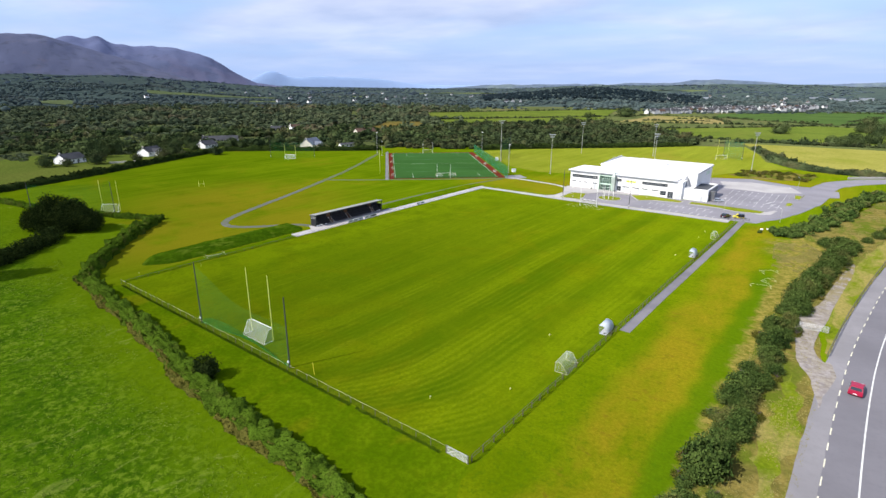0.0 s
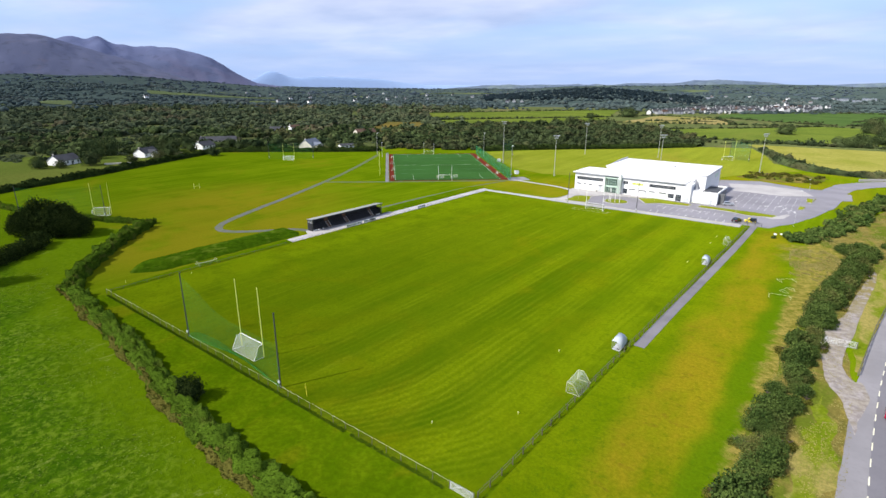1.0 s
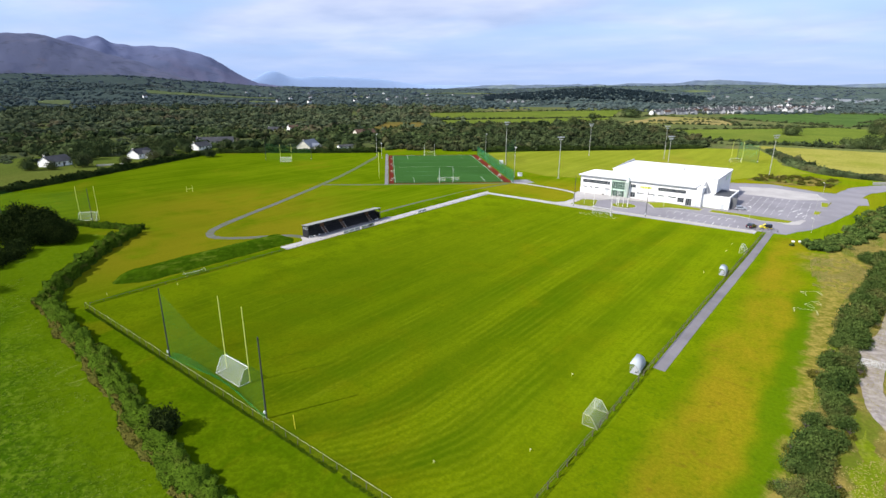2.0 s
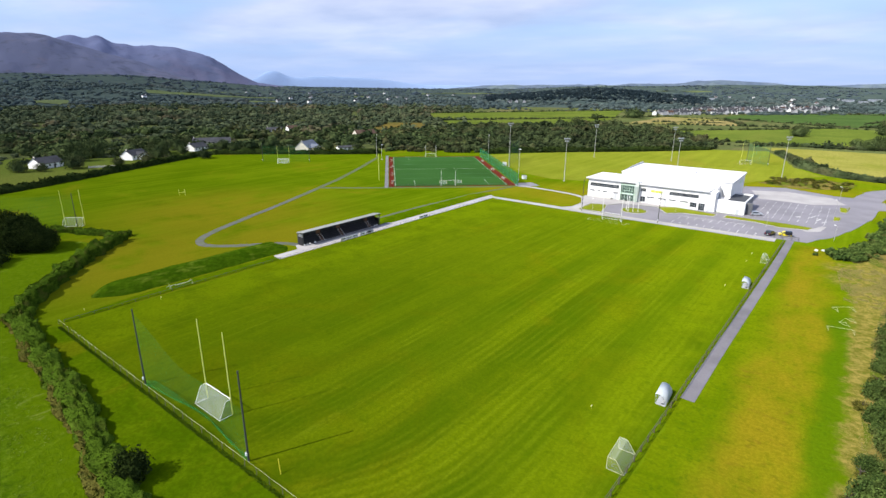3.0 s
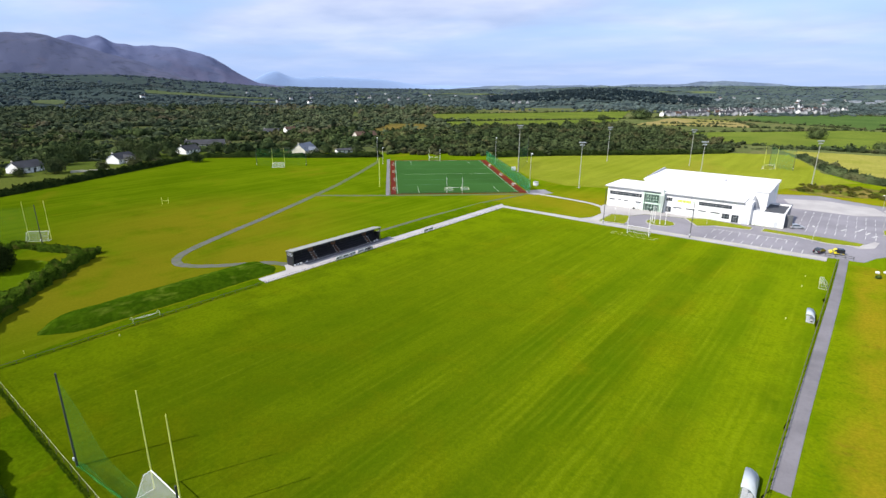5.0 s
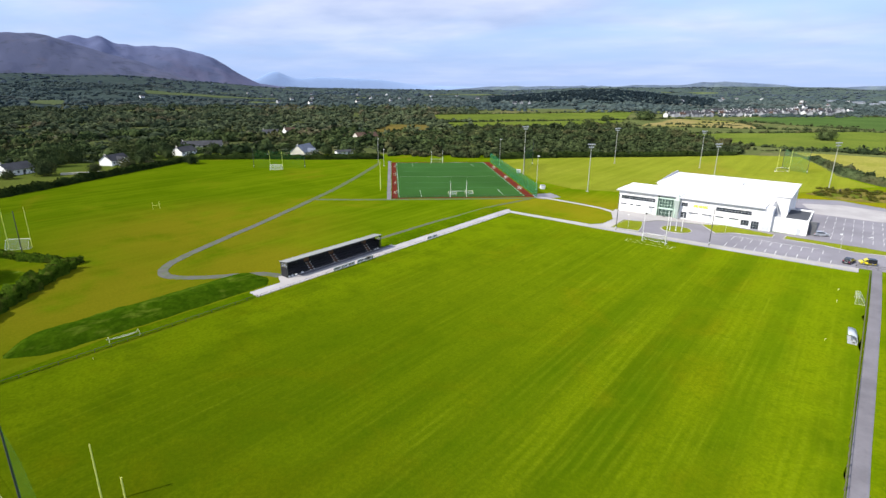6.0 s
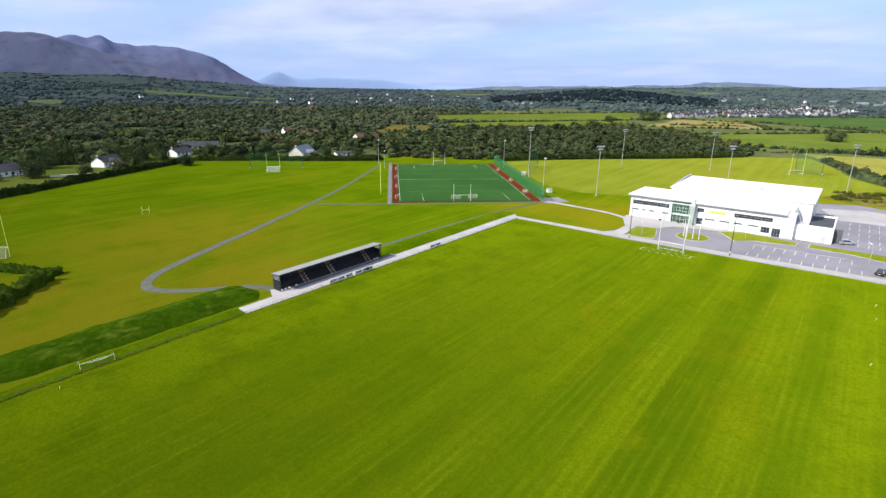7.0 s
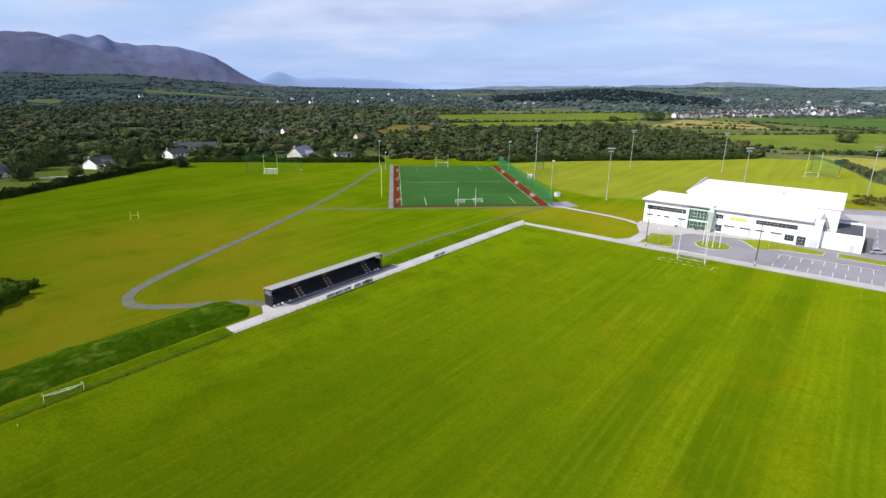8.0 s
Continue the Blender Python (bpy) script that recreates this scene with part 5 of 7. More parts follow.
tube_gate("pale tubular field gate at the corner of the pitch", (-3.35, 0), (-0.1, 0), 1.15, 5, "steel_light")
tube_gate("silver tubular gate across the roadside entrance", (27.9, 69.8), (32.6, 70.2), 1.25, 6, "steel_light")
RAIL = [(32.9, 59.3), (34.0, 70), (35.3, 82), (38.6, 106), (42.3, 129), (48.5, 158)]
for k, (p, q) in enumerate(zip(RAIL, RAIL[1:])):
    rail_fence("weathered wooden post and rail fence along the road", p, q, 1.15, 3.0, "wood", "wood", (0.98, 0.62), False, 0.08)


# ---- dugouts ----
def dugout(label, at, turn, length=3.8):
    d = thing("dugout", label, "dugout", "team dugouts", (*at, 0), turn)
    n, L = 10, length / 2
    outer, thick = [], 0.05
    for k in range(n + 1):
        w = math.pi * (0.02 + 0.60 * k / n)
        outer.append((-0.55 + 1.15 * math.cos(w) ** 1.0, 0.12 + 1.60 * math.sin(w) ** 0.8))
    v, f = [], []
    for x, z in outer:
        v += [(-L, x, z), (L, x, z), (-L, x * 0.95, z - thick), (L, x * 0.95, z - thick)]
    for k in range(n):
        a = 4 * k
        f += [(a, a + 1, a + 5, a + 4), (a + 2, a + 6, a + 7, a + 3), (a, a + 4, a + 6, a + 2), (a + 1, a + 3, a + 7, a + 5)]
    part("shell", Shape().add(v, f), "shell", d, "white curved shell", True)
    for s in (-L, L):
        side = [(s, x, z) for x, z in outer] + [(s, -0.9, 0.15)]
        part("end_panel", Shape().add(side, [tuple(range(len(side)))]), "clear", d, "clear end panel")
    part("bench", Shape().box(-L + 0.1, L - 0.1, -0.15, 0.3, 0.42, 0.5, 0.02), "grey", d)
    for s in (-L + 0.3, 0, L - 0.3):
        part("bench_leg", Shape().box(s - 0.04, s + 0.04, -0.1, 0.25, 0.05, 0.43), "darkpole", d)
    part("floor", Shape().box(-L, L, -0.8, 0.55, 0, 0.1, 0.02), "grey", d)


dugout("white curved dugout shelter beside the pitch fence", (-0.3, 45.6), -88)
dugout("white curved dugout shelter near the far end of the fence", (1.1, 104.6), -88)
for p in ((-7.9, 37.0), (-4.4, 17.1), (-2.85, 101.4), (-2.1, 132.7), (-2.1, 124.2), (-12.5, 8.0), (-100.9, 5.4), (-95.1, 17.8)):
    m = thing("pitch_marker", "small pale sideline marker on the grass", "marker", "sideline markers", (*p, 0))
    part("stake", Shape().bar((0, 0, 0), (0, 0, 0.5), 0.035), "yellow", m)
    part("flag", Shape().box(0.0, 0.16, -0.015, 0.015, 0.3, 0.5), "fence_rail", m)
st = thing("corner_stick", "thin yellow stick standing by the fence", "pole", "", (-31.0, 1.8, 0))
part("stick", Shape().bar((0, 0, 0), (-0.45, 0.15, 1.9), 0.045), "stick_yellow", st)
worn = bpy.data.objects["pitch_lawn"]
lines("worn_line", [((x, 141.9), (x + 1.1, 141.9)) for x in np.arange(-53, -41, 1.9)] + [((x, 144.2), (x + 1.0, 144.2)) for x in np.arange(-53, -40, 2.1)] + [((-53.2, 141.9), (-53.2, 144.2)), ((-40.4, 141.9), (-40.4, 144.2))],
      worn, "line_worn", 0.042, 0.25)

# frames lying on the rough grass
fallen = thing("collapsed_goal", "collapsed white goal frame with slack netting on the grass", "goal frame", "", (-98.9, 21.6, 0.05), 84)
for s in (0.0, 4.7):
    part("side", Shape().tube([(s, -0.2, 0.03), (s + 0.15, 0.35, 0.75), (s + 0.1, 1.0, 0.9), (s, 1.9, 0.05)], 0.028), "fence_rail", fallen)
part("crossbar", Shape().tube([(0.15, 0.35, 0.75), (1.4, 0.55, 0.48), (2.5, 0.6, 0.40), (3.6, 0.5, 0.52), (4.85, 0.35, 0.75)], 0.026), "fence_rail", fallen, "bent white crossbar")
part("back_bar", Shape().tube([(0, 1.9, 0.05), (2.4, 2.1, 0.06), (4.7, 1.9, 0.05)], 0.022), "fence_rail", fallen)
nv = [(0.15 + 4.7 * i / 12, 0.35 + 1.6 * j / 5 + 0.1 * math.sin(i * 1.3 + j), max(0.06, (0.75 - 0.32 * math.sin(math.pi * i / 12)) * (1 - j / 5) ** 1.3)) for i in range(13) for j in range(6)]
part("net", Shape().add(nv, [(i * 6 + j, i * 6 + 6 + j, i * 6 + 7 + j, i * 6 + 1 + j) for i in range(12) for j in range(5)]), "net", fallen, "slack white netting", True)
for p, q, w in (((18.4, 99.8), 40, 3.6), ((17.2, 88.0), 12, 4.0), ((20.4, 92.6), 70, 3.0)):
    fr = thing("fallen_goal", "white goal frame lying on the rough grass", "goal frame", "goal frames lying on the grass", (*p, 0.06), q)
    part("side", Shape().bar((0, 0, 0.05), (0, 2.0, 0.25), 0.02), "fence_rail", fr)
    part("side", Shape().bar((w, 0, 0.05), (w, 2.0, 0.25), 0.02), "fence_rail", fr)
    part("crossbar", Shape().bar((0, 2.0, 0.25), (w, 2.0, 0.25), 0.02), "fence_rail", fr)
    for x in (0, w):
        part("stay", Shape().bar((x, 0, 0.05), (x + 0.1, 0.9, 0.6), 0.015).bar((x + 0.1, 0.9, 0.6), (x, 2.0, 0.25), 0.015), "fence_rail", fr)
for p in ((11.6, 147.2), (13.2, 148.4)):
    bx = thing("white_crate", "small white crate on the rough grass", "crate", "", (*p, 0), 25)
    part("body", Shape().box(-0.35, 0.35, -0.3, 0.3, 0, 0.4, 0.1), "paint", bx)
    part("lid", Shape().box(-0.37, 0.37, -0.32, 0.32, 0.4, 0.46, 0.03), "paint", bx)

# ---- advertising boards along the walkway ----
for y0, n in ((70.0, 3), (77.6, 2), (81.0, 1), (105.0, 2)):
    for k in range(n):
        b = thing("pitch_board", "white advertising board with dark marks beside the walkway", "board", "boards along the walkway", (-97.75, y0 + k * 2.3 + 1.1, 0.12), 90)
        part("panel", Shape().box(-1.1, 1.1, -0.03, 0.03, 0.1, 0.95, 0.015), "paint", b)
        for s in (-0.9, 0.9):
            part("leg", Shape().box(s - 0.04, s + 0.04, 0.03, 0.1, 0, 0.9), "steel", b)
        for x in (-0.75, -0.35, 0.1, 0.5):
            part("mark", Shape().box(x, x + 0.26, -0.036, -0.028, 0.3, 0.75), "black", b)

# ---- covered stand ----
def build_stand():
    s = thing("stand", "long black-seated spectator stand under a pale sheet roof", "stand", "", (-102.3, 60.4, 0.0), 90)
    # local x runs along the stand, local y away from the pitch
    ln, dp = 30.2, 2.6
    hi, lo = 4.05, 3.72

    def slope(y):
        return hi + (lo - hi) * (y + 0.3) / (dp + 0.4)
    part("roof", Shape().add([(-0.2, -0.3, hi), (ln + 0.2, -0.3, hi), (ln + 0.2, dp + 0.1, lo), (-0.2, dp + 0.1, lo),
                              (-0.2, -0.3, hi - 0.1), (ln + 0.2, -0.3, hi - 0.1), (ln + 0.2, dp + 0.1, lo - 0.1), (-0.2, dp + 0.1, lo - 0.1)],
                             [(0, 1, 2, 3), (7, 6, 5, 4), (0, 4, 5, 1), (1, 5, 6, 2), (2, 6, 7, 3), (3, 7, 4, 0)]), "stand_roof", s, "pale grey corrugated roof")
    for k in range(32):
        x = k * ln / 31
        part("roof_rib", Shape().add([(x - 0.06, -0.3, hi + 0.01), (x + 0.06, -0.3, hi + 0.01), (x + 0.06, dp, slope(dp) + 0.01), (x - 0.06, dp, slope(dp) + 0.01), (x, -0.3, hi + 0.05), (x, dp, slope(dp) + 0.05)],
                                     [(0, 3, 5, 4), (1, 4, 5, 2), (0, 4, 1), (3, 2, 5)]), "stand_roof", s)
    part("fascia", Shape().box(-0.2, ln + 0.2, -0.36, -0.3, hi - 0.14, hi + 0.02, 0.02), "stand_roof", s, "pale roof edge")
    part("back_wall", Shape().box(0, ln, dp - 0.1, dp, 0, lo - 0.02), "black", s)
    for x in (0, ln):
        part("end_screen", Shape().add([(x - 0.02, 0.1, 2.5), (x + 0.02, 0.1, 2.5), (x + 0.02, dp - 0.1, 2.5), (x - 0.02, dp - 0.1, 2.5),
                                        (x - 0.02, 0.1, slope(0.1) - 0.15), (x + 0.02, 0.1, slope(0.1) - 0.15), (x + 0.02, dp - 0.1, lo - 0.1), (x - 0.02, dp - 0.1, lo - 0.1)],
                                       [(3, 2, 1, 0), (4, 5, 6, 7), (0, 1, 5, 4), (1, 2, 6, 5), (2, 3, 7, 6), (3, 0, 4, 7)]), "clear", s, "clear end screen")
        part("end_wall", Shape().box(x - 0.05, x + 0.05, 0.35, dp - 0.1, 0, 2.5), "black", s)
        part("end_post", Shape().box(x - 0.08, x + 0.08, -0.05, 0.1, 0.1, hi - 0.12, 0.02), "darkpole", s)
    for k in range(8):
        x = k * ln / 7
        part("roof_beam", Shape().box(x - 0.06, x + 0.06, -0.2, dp - 0.1, lo - 0.3, lo - 0.12), "darkpole", s)
        part("column", Shape().box(x - 0.08, x + 0.08, dp - 0.3, dp - 0.1, 0.1, lo - 0.1), "darkpole", s)
    stairs = (7.2, 14.8, 26.2)
    for k in range(4):
        part("terrace", Shape().box(0.08, ln - 0.08, 0.45 + 0.5 * k, dp - 0.12, 0.12 if k == 0 else 0.45 * k, 0.45 * (k + 1)), "terrace", s, "dark concrete step")
    seat = None
    for k in range(4):
        for x in np.arange(0.4, ln - 0.3, 0.52):
            if min(abs(x - q) for q in stairs) < 0.75:
                continue
            if seat is None:
                seat = part("seat", Shape().box(-0.21, 0.21, 0.0, 0.3, 0, 0.08, 0.02).box(-0.21, 0.21, 0.27, 0.33, 0.05, 0.36, 0.02), "black", s, "black plastic seat")
                q = seat
            else:
                q = seat.copy()
                scene.collection.objects.link(q)
            q.location = (x, 0.55 + 0.5 * k, 0.45 * (k + 1) + 0.08)
    for x in stairs:
        for k in range(8):
            part("stair", Shape().box(x - 0.6, x + 0.6, 0.3 + 0.25 * k, 0.57 + 0.25 * k, 0.0 if k < 2 else 0.225 * k - 0.1, 0.225 * (k + 1) + 0.03, 0.02), "stair", s, "brown step")
            if k % 2 == 0:
                for q in (x - 0.55, x + 0.55):
                    part("nosing", Shape().box(q - 0.16, q + 0.16, 0.26 + 0.25 * k, 0.48 + 0.25 * k, 0.225 * (k + 1) + 0.034, 0.225 * (k + 1) + 0.16, 0.03), "paint", s, "white step edge")
    for x in stairs:
        part("gangway_panel", Shape().box(x - 0.75, x + 0.75, dp - 0.16, dp - 0.1, 1.9, lo - 0.25, 0.02), "stair", s, "brown panel behind the gangway")
    for x in (0.5, 1.4, 2.4, 4.2, 28.2, 29.2):
        part("front_block", Shape().box(x - 0.22, x + 0.22, 0.1, 0.4, 0.12, 0.5, 0.05), "paint", s, "white front block")
    part("plinth", Shape().box(-0.1, ln + 0.1, 0.2, dp, -0.1, 0.14), "concrete", s)


build_stand()


# ---- clubhouse ----
def window(parent, x0, x1, z0, z1, y, nx, nz, frame="frame", glass="glass", name="window"):
    """A framed window in a wall that faces south: sill, frame, mullions and panes."""
    w = part(name, Shape().box(x0, x1, y - 0.05, y + 0.06, z0, z0 + 0.08).box(x0, x1, y - 0.05, y + 0.06, z1 - 0.08, z1)
             .box(x0, x0 + 0.08, y - 0.048, y + 0.06, z0 + 0.08, z1 - 0.08).box(x1 - 0.08, x1, y - 0.048, y + 0.06, z0 + 0.08, z1 - 0.08), frame, parent)
    dx, dz = (x1 - x0) / nx, (z1 - z0) / nz
    bars = Shape()
    for k in range(1, nx):
        bars.box(x0 + dx * k - 0.035, x0 + dx * k + 0.035, y - 0.045, y + 0.05, z0 + 0.08, z1 - 0.08)
    for k in range(1, nz):
        bars.box(x0 + 0.08, x1 - 0.08, y - 0.043, y + 0.05, z0 + dz * k - 0.035, z0 + dz * k + 0.035)
    if bars.v:
        part("mullion", bars, frame, w)
    for i in range(nx):
        for j in range(nz):
            part("pane", Shape().box(x0 + dx * i + 0.03, x0 + dx * (i + 1) - 0.03, y - 0.02, y - 0.008, z0 + dz * j + 0.03, z0 + dz * (j + 1) - 0.03), glass, w)
    return w


def build_clubhouse():
    c = thing("clubhouse", "large white rendered clubhouse and sports hall with a glazed entrance", "building")
    F = 180.8
    part("wall", Shape().box(-69.8, -56.2, F, 197, 0, 7.2), "white", c)
    part("wall", Shape().box(-49.8, -21.5, F, 190.2, 0, 7.0), "white", c)
    part("wall", Shape().box(-56.2, -49.8, F + 1.4, 190.2, 0, 7.1), "white", c)
    part("hall_wall", Shape().box(-59.4, -18.4, 190.2, 217.4, 0, 9.7), "hall", c, "tall white clad hall wall")
    part("wing_wall", Shape().box(-21.5, -12.0, 182.2, 200.4, 0, 4.15), "white", c)
    # low wing: parapet round a dark felt roof
    part("parapet", Shape().box(-21.5, -12.0, 182.2, 182.6, 4.15, 4.7).box(-12.4, -12.0, 182.6, 200.0, 4.15, 4.7).box(-18.4, -12.0, 200.0, 200.4, 4.15, 4.7), "white", c)
    part("flat_roof", Shape().box(-18.4, -12.4, 182.6, 200.0, 4.15, 4.2), "darkroof", c, "dark felt roof")
    # roofs with grey fascias
    part("fascia", Shape().box(-70.7, -49.0, 179.9, 197.5, 7.2, 7.55, 0.05), "grey", c, "grey overhanging roof edge")
    part("roof", Shape().box(-70.6, -49.1, 180.0, 197.4, 7.55, 7.75, 0.04), "roof", c, "white sheet roof")
    part("fascia", Shape().box(-49.0, -23.6, 180.0, 190.2, 7.0, 7.3, 0.05), "grey", c)
    part("roof", Shape().box(-49.0, -23.7, 180.1, 190.2, 7.3, 7.46, 0.04), "roof", c)
    z0, z1 = 9.7, 10.55
    part("hall_roof", Shape().add([(-59.8, 189.8, z0), (-18.0, 189.8, z0), (-18.0, 217.8, z0 + 0.1), (-59.8, 217.8, z0 + 0.1),
                                   (-59.8, 189.8, z0 + 0.3), (-18.0, 189.8, z0 + 0.3), (-18.0, 217.8, z1), (-59.8, 217.8, z1)],
                                  [(3, 2, 1, 0), (4, 5, 6, 7), (0, 1, 5, 4), (1, 2, 6, 5), (2, 3, 7, 6), (3, 0, 4, 7)]), "roof", c, "white standing-seam roof")
    for k in range(1, 42):
        x = -59.8 + k * 41.8 / 42
        part("roof_seam", Shape().add([(x - 0.03, 189.8, z0 + 0.3), (x + 0.03, 189.8, z0 + 0.3), (x + 0.03, 217.8, z1), (x - 0.03, 217.8, z1), (x, 189.8, z0 + 0.36), (x, 217.8, z1 + 0.06)],
                                      [(0, 3, 5, 4), (1, 4, 5, 2), (0, 4, 1), (3, 2, 5)]), "roof", c)
    part("upstand", Shape().add([(-60.2, 192, 9.9), (-60.2, 217.7, 10.4), (-60.2, 217.7, 11.2), (-59.7, 192, 9.9), (-59.7, 217.7, 10.4), (-59.7, 217.7, 11.2), (-60.2, 208, 11.0), (-59.7, 208, 11.0)],
                                [(0, 1, 2, 6), (7, 5, 4, 3), (0, 3, 4, 1), (1, 4, 5, 2), (2, 5, 7, 6), (6, 7, 3, 0)]), "grey", c, "grey wedge at the hall's end")
    # leaf-shaped fins
    part("fin", Shape().add([(-49.2, 179.2, 0), (-48.9, 179.2, 0), (-48.9, 182.2, 0), (-49.2, 182.2, 0), (-50.3, 178.9, 6.4), (-48.5, 178.9, 6.4), (-48.5, 182.2, 6.9), (-50.3, 182.2, 6.9), (-49.4, 180.4, 8.5)],
                            [(3, 2, 1, 0), (0, 1, 5, 4), (1, 2, 6, 5), (2, 3, 7, 6), (3, 0, 4, 7), (4, 5, 8), (5, 6, 8), (6, 7, 8), (7, 4, 8)]), "fin", c, "grey-green leaf-shaped fin")
    part("fin", Shape().add([(-23.6, 184.0, 4.2), (-20.2, 184.6, 4.2), (-20.2, 190.15, 4.2), (-23.6, 190.15, 4.2), (-22.0, 188.6, 8.9)],
                            [(3, 2, 1, 0), (0, 1, 4), (1, 2, 4), (2, 3, 4), (3, 0, 4)]), "fin_grey", c, "grey pyramid fin")
    part("plant_screen", Shape().box(-24.0, -19.4, 184.2, 184.5, 4.15, 5.0), "grey", c, "grey louvred screen")
    # front openings
    window(c, -68.9, -56.9, 4.4, 5.8, F - 0.04, 12, 2)
    for x0, x1 in ((-68.9, -66.8), (-65.6, -64.4), (-63.4, -61.6), (-59.0, -56.8)):
        window(c, x0, x1, 2.35, 2.85, F - 0.04, 3, 1)
    window(c, -48.2, -46.2, 4.5, 5.8, F - 0.04, 3, 2)
    window(c, -37.5, -27.1, 4.4, 5.7, F - 0.04, 11, 2)
    for x0, x1 in ((-45.7, -42.7), (-41.4, -38.5), (-37.4, -34.9), (-33.4, -30.5)):
        window(c, x0, x1, 2.3, 2.75, F - 0.04, 5, 1)
    window(c, -48.1, -46.2, 0.5, 2.6, F - 0.04, 2, 2)
    window(c, -29.8, -27.5, 0.9, 2.7, F - 0.04, 3, 2)
    window(c, -26.9, -24.7, 0.1, 2.7, F - 0.04, 3, 3)
    for x0, x1, m in ((-45.6, -44.6, "door"), (-39.2, -38.3, "door"), (-23.9, -21.9, "door"), (-58.9, -57.4, "door")):
        d = part("door", Shape().box(x0, x1, F - 0.06, F + 0.02, 0, 2.4, 0.02), m, c, "grey metal door")
        part("handle", Shape().bar((x1 - 0.15, F - 0.1, 1.0), (x1 - 0.15, F - 0.1, 1.25), 0.02), "darkpole", d)
    for k in range(4):
        x = -37.2 + k * 1.78
        part("panel", Shape().box(x, x + 1.72, F - 0.03, F + 0.02, 0.05, 2.1, 0.01), "green_panel", c, "pale green cladding panel")
    part("wing_door", Shape().box(-14.7, -13.6, 182.14, 182.25, 0, 1.9, 0.02), "door", c, "pale grey door")
    part("side_shutter", Shape().box(-12.03, -11.95, 184.9, 199.9, 0.0, 4.2, 0.02), "shade_grey", c, "grey shuttered side")
    sc = part("yard_screen", Shape().box(-11.95, -9.9, 184.2, 184.35, 0, 4.3, 0.02), "shade_grey", c, "dark grey louvred yard screen")
    for k in range(14):
        part("louvre", Shape().box(-11.9, -9.95, 184.14, 184.2, 0.2 + 0.29 * k, 0.34 + 0.29 * k), "grey_dark", sc)
    # sign: yellow-green lettering that cannot be read, between two pale roundels
    for k, w in enumerate((0.45, 0.5, 0.35, 0.55, 0.4, 0.5, 0.45, 0.4)):
        part("sign_letter", Shape().box(-44.4 + k * 0.56, -44.4 + k * 0.56 + w, F - 0.08, F - 0.01, 4.5 + 0.08 * (k % 2), 5.4 + 0.05 * (k % 3), 0.02), "sign", c, "yellow-green sign letter shape")
    for x in (-45.3, -39.2):
        part("roundel", Shape().bar((x, F - 0.08, 5.0), (x, F - 0.01, 5.0), 0.5, sides=16), "green_panel", c, "pale round badge")
    # glazed entrance
    e = part("entrance", Shape().box(-56.3, -55.9, F - 0.5, F + 1.4, 0, 6.6).box(-50.3, -49.9, F - 0.5, F + 1.4, 0, 6.6).box(-55.9, -50.3, F - 0.5, F + 1.4, 6.2, 6.6).box(-55.9, -50.3, F - 0.5, F + 1.4, 2.6, 3.0),
             "green_frame", c, "pale green entrance frame")
    window(e, -55.5, -50.7, 3.0, 6.1, F - 0.1, 5, 3, "green_frame", "green_glass", "curtain_wall")
    window(e, -55.5, -50.7, 0.05, 2.6, F - 0.1, 4, 2, "green_frame", "green_glass", "entrance_doors")
    for x in (-59.0, -53.0):
        part("planter", Shape().box(x - 0.3, x + 0.3, F - 1.6, F - 1.0, 0.1, 0.7, 0.08), "darkpole", e, "dark planter")
    for x in (-20.0, -30.0, -40.0, -58.0, -66.0):
        part("downpipe", Shape().bar((x, F - 0.06, 0.1) if x < -22 else (x, 182.14, 0.1), (x, F - 0.06, 6.9) if x < -22 else (x, 182.14, 4.1), 0.05), "grey", c)
    # hall end wall: grey fascia line and a pale panel sign
    part("end_fascia", Shape().box(-18.38, -18.2, 190.3, 217.3, 9.35, 9.7), "grey", c)
    part("hall_sign", Shape().box(-18.4, -18.3, 207, 213, 7.0, 8.6), "green_panel", c, "pale green panel on the hall's end")
    part("vent", Shape().bar((-34, 203, 10.0), (-34, 203, 10.9), 0.35, 0.35, 10), "grey", c)


build_clubhouse()


def flagpole(at, h=5.5):
    p = thing("flagpole", "white flagpole on the round grass island", "flagpole", "flagpoles before the clubhouse", (*at, 0.15))
    part("pole", Shape().bar((0, 0, 0), (0, 0, h), 0.09, 0.06, 8), "paint", p)
    part("finial", Shape().bar((0, 0, h), (0, 0, h + 0.2), 0.1, 0.03, 8), "paint", p)
    part("foot", Shape().box(-0.25, 0.25, -0.25, 0.25, -0.05, 0.12, 0.04), "concrete", p)


for p in ((-47.4, 163.6), (-46.3, 162.2), (-44.6, 162.4), (-43.0, 163.0)):
    flagpole(p)


def street_lamp(at, h=5.0, turn=0):
    p = thing("street_lamp", "pale lamp post with a single head in the car park", "street lamp", "lamp posts", (*at, 0), turn)
    part("pole", Shape().bar((0, 0, 0), (0, 0, h), 0.045, 0.03, 8), "mast", p)
    part("arm", Shape().bar((0, 0, h), (0.9, 0, h + 0.15), 0.03), "mast", p)
    part("lamp_head", Shape().box(0.7, 1.4, -0.16, 0.16, h + 0.08, h + 0.24, 0.05), "paint", p)


for p, h in (((15.0, 163.1), 4.4), ((-3.2, 168.6), 4.6), ((-32.3, 171.8), 2.2), ((13.6, 205), 5.0), ((13.9, 239), 5.0), ((-57.5, 156.5), 4.0)):
    street_lamp(p, h, 120)


